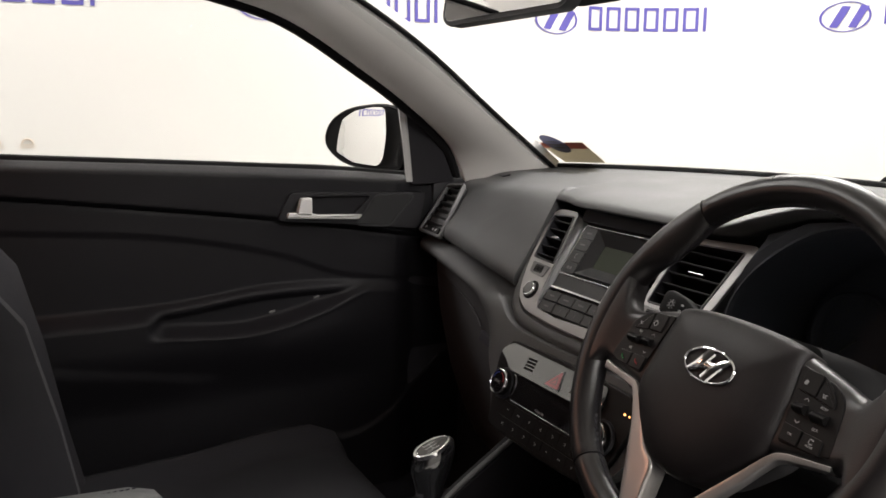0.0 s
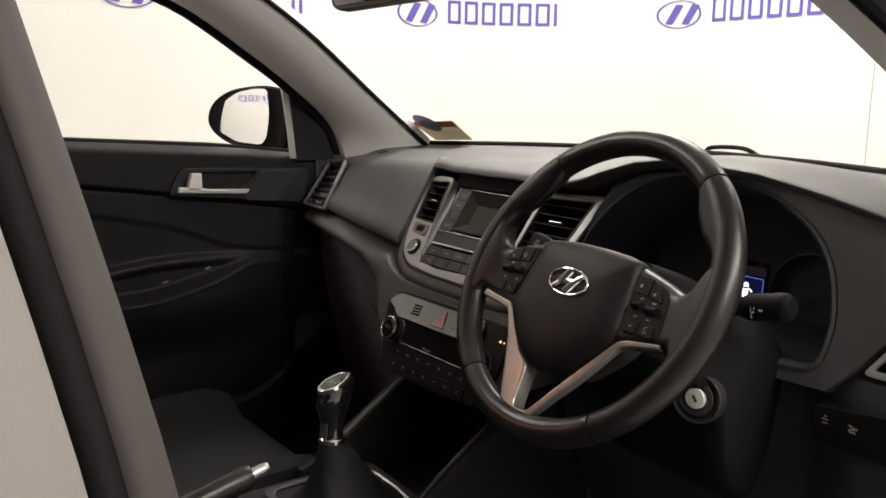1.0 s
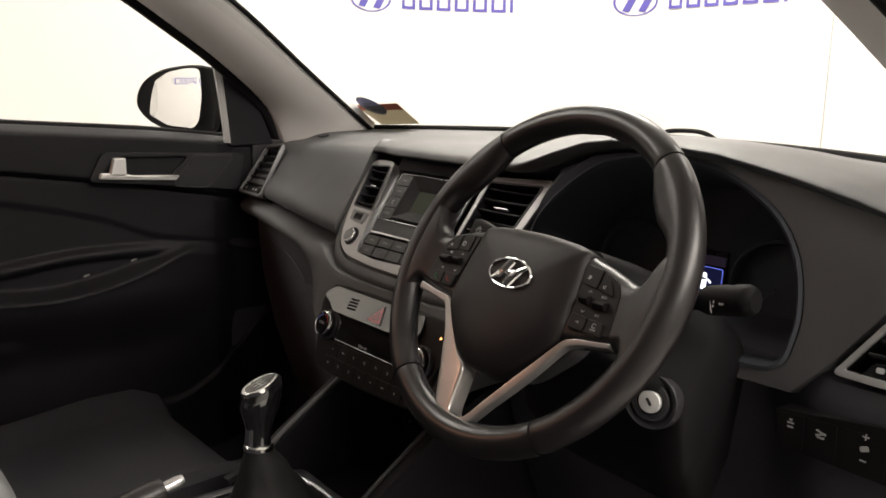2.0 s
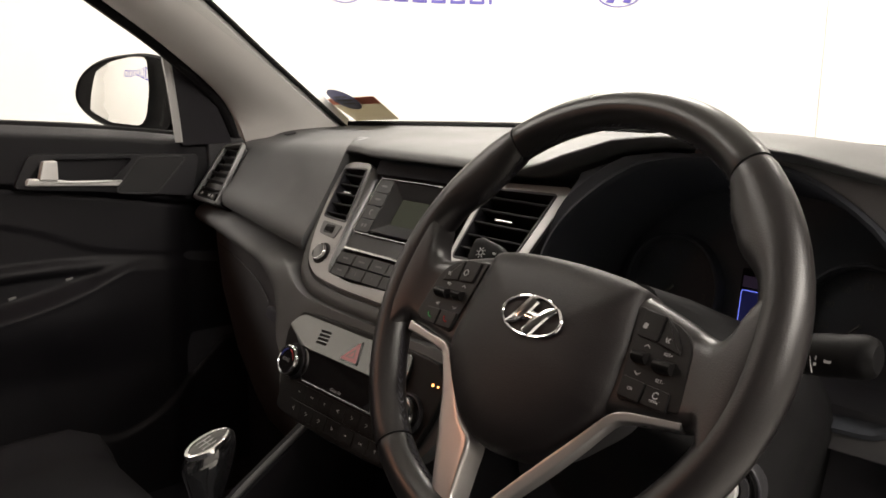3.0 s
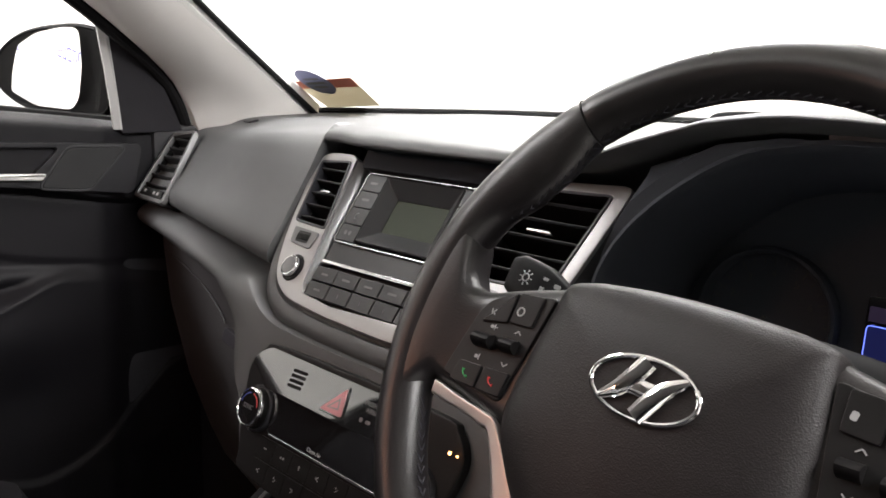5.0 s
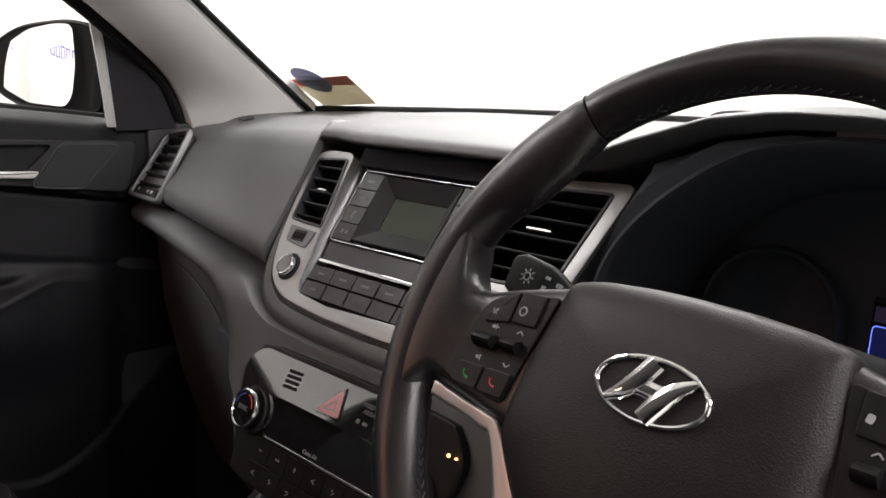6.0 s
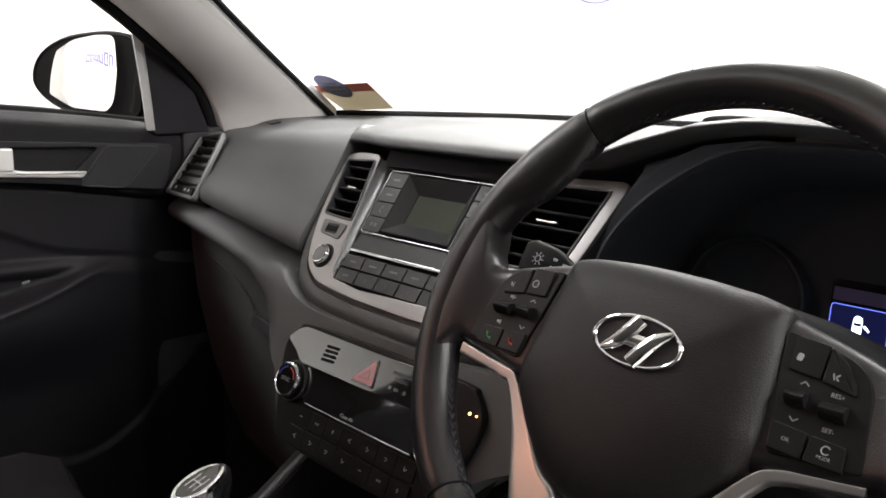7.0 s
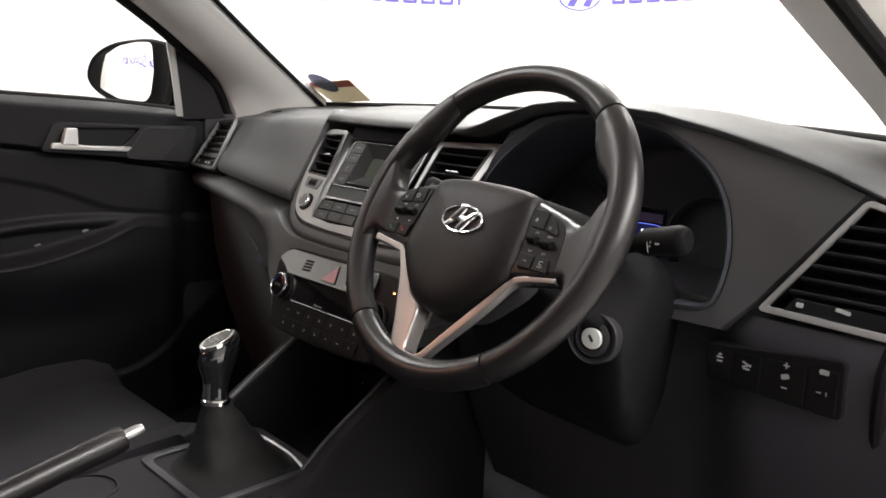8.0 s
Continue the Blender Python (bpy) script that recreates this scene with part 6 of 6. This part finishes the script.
def card_x(y, z):
    x = -0.716
    zs, zc, za, zp, zi = (flow_at(k, y) for k in (SILL, CREASE, ARM, POCK, INS))
    x += 0.014 * smooth(zc - 0.004, zc + 0.010, z) - 0.030 * smooth(zs - 0.022, zs + 0.004, z) ** 2
    x -= 0.003 * math.exp(-((z - zc) / 0.004) ** 2)
    x -= 0.004 * smooth(zi + 0.008, zi - 0.008, z)
    zl = 0.735 - 0.21 * (y + 0.25)
    x += 0.007 * smooth(zl + 0.008, zl - 0.020, z) * smooth(-0.15, -0.23, y + 0.45 * (0.72 - z))
    x += 0.006 * smooth(flow_at(BIN, y) + 0.006, flow_at(BIN, y) - 0.010, z) * smooth(-0.12, 0.02, y)
    x -= 0.020 * smooth(0.19, 0.25, y)
    front = smooth(0.22, -0.05, y)
    arm = smooth(za + 0.012, za - 0.018, z) * smooth(0.66, 0.80, z)
    x += 0.042 * arm * (0.25 + 0.75 * front)
    hollow = smooth(-0.31, -0.27, y) * smooth(0.20, 0.10, y) * smooth(za + 0.004, za - 0.022, z) * smooth(zp - 0.006, zp + 0.020, z)
    x -= 0.038 * hollow * (0.25 + 0.75 * front)
    x += 0.003 * math.exp(-((z - zp) / 0.007) ** 2) * smooth(-0.33, -0.25, y) * smooth(0.22, 0.1, y)
    return x


ny, nz = 200, 250
bm = bmesh.new()
rows = []
for i in range(ny + 1):
    y = mix(-0.60, 0.36, i / ny)
    zs = flow_at(SILL, y)
    row = [(card_x(y, z), y, z) for z in (mix(0.42, zs, j / nz) for j in range(nz + 1))]
    rows.append(row + [(-0.80, y, zs - 0.006), (-0.80, y, 0.42)])
loft(bm, rows)
part("door_card", bm, DOOR_CARD, door)
bm = bmesh.new()
tube(bm, [(-0.752, y, curve_at(SILL, y) + 0.000) for y in [mix(-0.60, 0.25, i / 30) for i in range(31)]], 0.008, 8)
part("window_seal", bm, SEAL, door, "black window seal")
rear = [(p.x, p.y, p.z) for p in spread([(-0.745, -0.600, 1.15), (-0.735, -0.585, 1.05), (-0.735, -0.560, 0.85), (-0.735, -0.540, 0.65), (-0.735, -0.535, 0.42)], 20)]
part("edge_seal", tube(bmesh.new(), rear, 0.014, 10), SEAL, door, "black rubber edge seal")
mdh = axes((-0.698, 0.046, 1.037), (0, 1, 0), (0, 0, 1))


def dp(y, z):
    return (y - 0.05, z - 1.03)


pan = rounded([dp(-0.028, 1.060), dp(0.262, 1.047), dp(0.245, 0.972), dp(0.100, 0.990), dp(-0.055, 1.006)], 0.012)
hol = rounded([dp(-0.008, 1.050), dp(0.140, 1.046), dp(0.092, 1.002), dp(-0.036, 1.012)], 0.010)
part("handle_panel", plate(bmesh.new(), pan, [hol], -0.012, 0.004, mdh, 0.0015), KNOB_BLACK, door, "black handle recess panel")
bm = bmesh.new()
loft(bm, [[mdh @ Vector((x, y, w)) for x, y in inset(hol, d)] for w, d in ((0.003, -0.0005), (-0.010, 0.001), (-0.014, 0.008))], caps=False)
bm.faces.new([bm.verts.new(mdh @ Vector((x, y, -0.014))) for x, y in inset(hol, 0.008)])
part("handle_bowl", bm, DARK_DASH, door)
hd = part("door_handle", slab(bmesh.new(), rounded([dp(-0.034, 1.022), dp(-0.038, 1.0105), dp(0.110, 1.0005), dp(0.118, 1.010), dp(0.03, 1.0145), dp(0.0, 1.020)], 0.004), 0.003, 0.012, mdh, 0.003), HANDLE, door, "satin silver door handle")
part("lock_tab", slab(bmesh.new(), rounded([dp(-0.010, 1.049), dp(-0.018, 1.018), dp(0.012, 1.016), dp(0.012, 1.049)], 0.004), 0.002, 0.016, mdh, 0.003), HANDLE, hd, "silver lock tab")
grille = rounded([dp(0.150, 1.046), dp(0.235, 1.043), dp(0.178, 0.983), dp(0.108, 0.990)], 0.010)
part("tweeter_cover", slab(bmesh.new(), grille, 0.002, 0.0065, mdh, 0.002), DOOR_CLOTH, door, "flat black speaker cover")
gr2 = inset(grille, -0.003)
part("tweeter_rim", plate(bmesh.new(), gr2, [grille], 0.002, 0.0060, mdh, 0.0006), DARK_DASH, door)
for y, z in ((0.015, 0.857), (-0.075, 0.838)):
    bm = bmesh.new()
    block(bm, 0.012, 0.004, 0.003, axes((-0.692, y, z), (0, 1, 0.2), (0, 0, 1)), 0.001)
    part("window_switch", bm, LEGEND_DIM, door)
bm = bmesh.new()
slab(bm, rounded([(0.235, 1.068), (0.232, 1.075), (0.2215, 1.215), (0.246, 1.222), (0.302, 1.150), (0.336, 1.070)], 0.006), -0.012, 0.004, axes((-0.716, 0, 0), (0, 1, 0), (0, 0, 1)), 0.003)
part("mirror_sail", bm, CONSOLE_BLACK, door, "black corner cover behind the mirror")
bm = bmesh.new()
loft(bm, [[(x - 0.13 * 0.0, y + d, z) for x, d in ((-0.722, -0.007), (-0.714, -0.0085), (-0.710, 0.0), (-0.714, 0.008), (-0.722, 0.007))] for y, z in ((0.232, 1.075), (0.228, 1.12), (0.222, 1.17), (0.214, 1.226))])
part("guide_strip", bm, GUIDE, door, "grey window guide strip")
bm = bmesh.new()
loft(bm, [[(-0.752 + 0.42 * max(0, z - 1.10), y, z) for y, z in ((y0, curve_at(SILL, y0) - 0.01), (y0, 1.44 - max(0, (y0 + 0.1)) * 0.75))] for y0 in (-0.60, -0.3, 0.0, 0.215)], closed=False)
w = part("window_pane", bm, GLASS, door, "clear door glass")
w.visible_shadow = False

# door mirror
mirror = thing("door_mirror", "black oval door mirror reflecting the white studio", "mirror", (-0.79, 0.24, 1.07))
mmr = axes((-0.86, 0.187, 1.152), (0.866, 0.503, 0), (0, 0, 1))


def rp(x, y, z):
    return into(mmr, (x, y, z))


hous = [(-0.952, 0.133, 1.142), (-0.938, 0.141, 1.183), (-0.895, 0.166, 1.212), (-0.835, 0.201, 1.223), (-0.796, 0.224, 1.222), (-0.772, 0.238, 1.208), (-0.765, 0.242, 1.15), (-0.766, 0.242, 1.089), (-0.813, 0.214, 1.080), (-0.889, 0.170, 1.087), (-0.934, 0.144, 1.110)]
hous = [(p.x, p.y) for p in spread([(*rp(*p), 0) for p in hous], 40, closed=True)]
glas = [(-0.931, 0.146, 1.146), (-0.915, 0.155, 1.180), (-0.873, 0.179, 1.205), (-0.830, 0.204, 1.2135), (-0.803, 0.220, 1.213), (-0.799, 0.222, 1.158), (-0.806, 0.218, 1.110), (-0.817, 0.211, 1.095), (-0.877, 0.177, 1.099), (-0.921, 0.152, 1.120)]
glas = inset(rounded([rp(*p) for p in glas], 0.01, 3), -0.0035)
mmr = Matrix.Translation((0, 0, 0.009)) @ mmr
mgs = mmr @ Matrix.Rotation(radians(-5), 4, "Y") @ Matrix.Rotation(radians(-2), 4, "X")
bm = bmesh.new()
rings = [[mmr @ Vector((x, y, 0.003)) for x, y in inset(hous, 0.007)], [mmr @ Vector((x, y, 0.006)) for x, y in inset(hous, 0.004)], [mmr @ Vector((x, y, 0.0)) for x, y in hous]]
for k in range(1, 7):
    f = k / 6
    rings.append([mmr @ Vector((x * mix(1, 0.55, f ** 2), y * mix(1, 0.5, f ** 2), -0.10 * f)) for x, y in hous])
loft(bm, rings)
part("housing", bm, STALK, mirror, "black mirror housing")
gc = sum((Vector(p) for p in glas), Vector((0, 0))) / len(glas)
rings = [[mgs @ Vector((x, y, -0.004)) for x, y in glas]]
for k in (1.0, 0.9, 0.78, 0.64, 0.5, 0.36, 0.22, 0.1, 0.02):
    ring = [gc + (Vector(p) - gc) * k for p in glas]
    rings.append([mgs @ Vector((p.x, p.y, 0.0105 - (p - gc).length_squared / 2.8)) for p in ring])
part("mirror_glass", loft(bmesh.new(), rings), MIRROR, mirror, "convex mirror glass")
bm = bmesh.new()
loft(bm, [[(x, y + d, z + e) for d, e in ((-0.03, -0.012), (0.03, -0.012), (0.03, 0.014), (-0.03, 0.014))] for x, y, z in ((-0.72, 0.285, 1.080), (-0.76, 0.28, 1.085), (-0.80, 0.26, 1.095))])
part("foot", bm, DARK_DASH, mirror)

# ---------------------------------------------------------------- seats


def seat(cx, dy):
    t = thing("front_seat", "black cloth front seat beside the centre console", "seat", (cx, -0.3 + dy, 0.38), "front seats")
    rings = []
    for y, zt, hw in ((-0.56, 0.585, 0.235), (-0.45, 0.570, 0.245), (-0.25, 0.575, 0.25), (-0.10, 0.592, 0.25), (-0.02, 0.592, 0.245), (0.02, 0.575, 0.235), (0.035, 0.545, 0.225), (0.03, 0.50, 0.22)):
        y += dy
        ring = [(cx - hw, y, 0.40)]
        for k in range(21):
            f = k / 20 * 2 - 1
            bol = 0.030 * smooth(0.55, 0.85, abs(f)) - 0.05 * smooth(0.86, 1.0, abs(f)) - 0.006 * math.exp(-((abs(f) - 0.56) / 0.03) ** 2)
            ring.append((cx + hw * f, y, max(0.41, zt + bol)))
        ring.append((cx + hw, y, 0.40))
        rings.append(ring)
    part("cushion", loft(bmesh.new(), rings), CLOTH, t)
    rings = []
    for z, y0, hw in ((0.55, -0.50, 0.23), (0.70, -0.53, 0.245), (0.85, -0.555, 0.245), (0.98, -0.585, 0.235), (1.05, -0.61, 0.215), (1.08, -0.63, 0.18), (1.09, -0.66, 0.12)):
        y0 += dy + (0.025 if cx < 0 else 0.0)
        ring = []
        for k in range(21):
            f = k / 20 * 2 - 1
            bol = 0.055 * smooth(0.50, 0.85, abs(f)) - 0.07 * smooth(0.88, 1.0, abs(f))
            ring.append((cx + hw * f, y0 + bol * (1 if z < 1.0 else 0.5), z))
        ring += [(cx + hw * 0.9, y0 - 0.12, z), (cx - hw * 0.9, y0 - 0.12, z)]
        rings.append(ring)
    part("backrest", loft(bmesh.new(), rings), CLOTH, t)
    # Headrest out of view, added to block light from the rear.
    bm = bmesh.new()
    loft(bm, [[(cx + a * math.cos(q), -0.68 + dy + b * math.sin(q), z) for q in (2 * math.pi * j / 28 for j in range(28))] for z, a, b in ((1.13, 0.10, 0.035), (1.15, 0.125, 0.05), (1.24, 0.13, 0.055), (1.31, 0.115, 0.05), (1.33, 0.08, 0.03))])
    part("unseen_headrest", bm, CLOTH, t)
    for sx in (-0.06, 0.06):
        part("unseen_headrest_post", tube(bmesh.new(), [(cx + sx, -0.68 + dy, 1.05), (cx + sx, -0.68 + dy, 1.15)], 0.006, 8), CHROME, t)


seat(0.345, -0.14)
seat(-0.43, 0.0)

rest = thing("storage_box", "storage box with grey stitched leather lid behind the handbrake", "storage box", (0.0, -0.6, 0.66))
rings = []
for y, zt in ((-0.374, 0.765), (-0.380, 0.797), (-0.394, 0.816), (-0.422, 0.825), (-0.50, 0.829), (-0.65, 0.827), (-0.70, 0.79)):
    rings.append([(x, y, zt + dz) for x, dz in ((-0.088, -0.075), (-0.090, -0.025), (-0.080, -0.006), (-0.045, 0.002), (0.0, 0.005), (0.045, 0.002), (0.082, -0.006), (0.090, -0.025), (0.088, -0.075))])
part("lid", loft(bmesh.new(), rings), SEAT_GREY, rest, angle=60)
for sg in (-1, 1):
    bm = bmesh.new()
    for i in range(40):
        y = -0.415 - 0.0065 * i
        tube(bm, [(sg * 0.064, y, 0.8235), (sg * 0.064, y - 0.0042, 0.8235)], 0.0008, 4)
    part("stitching", bm, STITCH, rest, "dark stitching")
bm = bmesh.new()
block(bm, 0.14, 0.31, 0.15, Matrix.Translation((0.0, -0.54, 0.70)), 0.015)
part("box", bm, DARK_DASH, rest, "black armrest box")

# ---------------------------------------------------------------- small things


def screen_frame(x, z):
    """A frame on the inner face of the screen near its lower corner."""
    return axes((x, (1.472 - z) / 0.62, z), (1, 0, 0), (0, -1, 0.62))


permit = thing("parking_permit", "cream parking permit card with red band and blue disc", "permit card", (-0.61, 0.58, 1.11))
mpz = axes((-0.612, 0.562, 1.135), (1.0, -0.06, 0.04), (0.0, -1, 0.62))
part("card", slab(bmesh.new(), rounded([(-0.085, 0.037), (-0.082, -0.047), (0.080, -0.040), (0.098, 0.042)], 0.003), 0, 0.0012, mpz, 0.0003), PAPER_CREAM, permit)
part("red_band", slab(bmesh.new(), rounded([(-0.0855, 0.0375), (-0.0845, 0.016), (0.0925, 0.018), (0.0985, 0.0425)], 0.002), 0.0013, 0.0017, mpz, 0.0001), PAPER_RED, permit)
part("blue_disc", slab(bmesh.new(), ellipse(0.041, 0.036, 36, -0.012, 0.036), 0.0018, 0.003, mpz, 0.0004), DISC_BLUE, permit)
part("disc_bars", bars(bmesh.new(), [(-0.012, 0.046, 0.045, 0.005, 0), (-0.012, 0.034, 0.055, 0.006, 0), (-0.012, 0.022, 0.04, 0.005, 0)], mpz @ shift(0, 0, 0.003)), LEGEND_DIM, permit)

wiper = thing("windscreen_wiper", "black windscreen wiper arm at the screen base", "wiper", (0.05, 0.80, 1.10))
part("arm", tube(bmesh.new(), spread([(-0.055, 0.80, 1.105), (-0.035, 0.79, 1.121), (0.02, 0.79, 1.125), (0.055, 0.79, 1.120), (0.085, 0.80, 1.098)], 16), 0.0045, 8), SEAL, wiper)
part("blade", tube(bmesh.new(), [(0.08, 0.80, 1.100), (0.25, 0.79, 1.096), (0.45, 0.74, 1.088)], 0.005, 8), SEAL, wiper)

rvm = thing("rear_view_mirror", "black rear view mirror under the roof", "mirror", (-0.02, 0.06, 1.40))
mr = axes((-0.045, 0.04, 1.376), (1, 0.10, 0.02), (0.02, 0.15, 1))
ro = rounded([(-0.125, 0.030), (-0.128, -0.020), (-0.115, -0.032), (0.115, -0.030), (0.128, -0.018), (0.125, 0.032)], 0.014, 5)
bm = bmesh.new()
loft(bm, [[mr @ Vector((x * k, y * k, w)) for x, y in ro] for k, w in ((0.965, 0.004), (0.99, 0.005), (1.0, 0.0), (0.98, -0.015), (0.8, -0.03))])
part("case", bm, DARK_DASH, rvm)
part("glass", slab(bmesh.new(), inset(ro, 0.006), 0.0, 0.0056, mr, 0.0006), MIRROR, rvm)
part("stem", tube(bmesh.new(), [(-0.03, 0.07, 1.40), (0.0, 0.11, 1.43), (0.0, 0.13, 1.46)], 0.014, 12), DARK_DASH, rvm)
part("sensor_box", slab(bmesh.new(), rrect(0.09, 0.07, 0.012), -0.02, 0.02, axes((0.06, 0.10, 1.395), (1, 0, 0), (0, -0.5, 1)), 0.006), DARK_DASH, rvm)

# small amber warning lights at the end of the gloss panel
for x, r in ((0.1425, 0.0015), (0.1505, 0.0010)):
    part("amber_light", lathe(bmesh.new(), [(r, 0.0), (r * 0.9, 0.001), (0.0, 0.0012)], mgl @ shift(x - 0.006, hp(0, 0.8845)[1], 0.0086), 12), GLOW_AMBER, climate, "small amber warning light")


# Housing and glowing lens built round the added warm lamp.
dome = thing("added_warm_light", "small warm light added under the headliner for copper reflections", "lamp", WARM_SPOT)
mdo = axes(WARM_SPOT, (1, 0, 0), (0, -1, 0))
part("housing", plate(bmesh.new(), rrect(0.19, 0.12, 0.02), [rrect(0.14, 0.08, 0.01)], -0.04, 0.012, mdo), HEADLINER, dome)
part("lens", slab(bmesh.new(), rrect(0.138, 0.078, 0.01), -0.02, 0.004, mdo), glowing("warm_lens", (1.0, 0.55, 0.28), 6.0), dome, "warm lit lens")
bm = bmesh.new()
slab(bm, rounded([(-0.047, -0.010), (-0.030, -0.016), (0.035, -0.012), (0.040, 0.004), (-0.030, 0.010)], 0.005), -0.004, 0.0022, axes((-0.655, 0.425, 1.0895), (1, -0.35, 0.0), (0.25, 0.9, 0.26)), 0.001)
part("defrost_vent", bm, DARK_DASH, dash, "small dark side screen vent")

bm = bmesh.new()
block(bm, 0.075, 0.020, 0.012, axes((-0.379, 0.226, 0.823), (1, -0.2, 0), (0, 0.25, 1)), 0.005)
part("glovebox_handle", bm, HARD_DASH, dash, "dark grey glovebox handle")
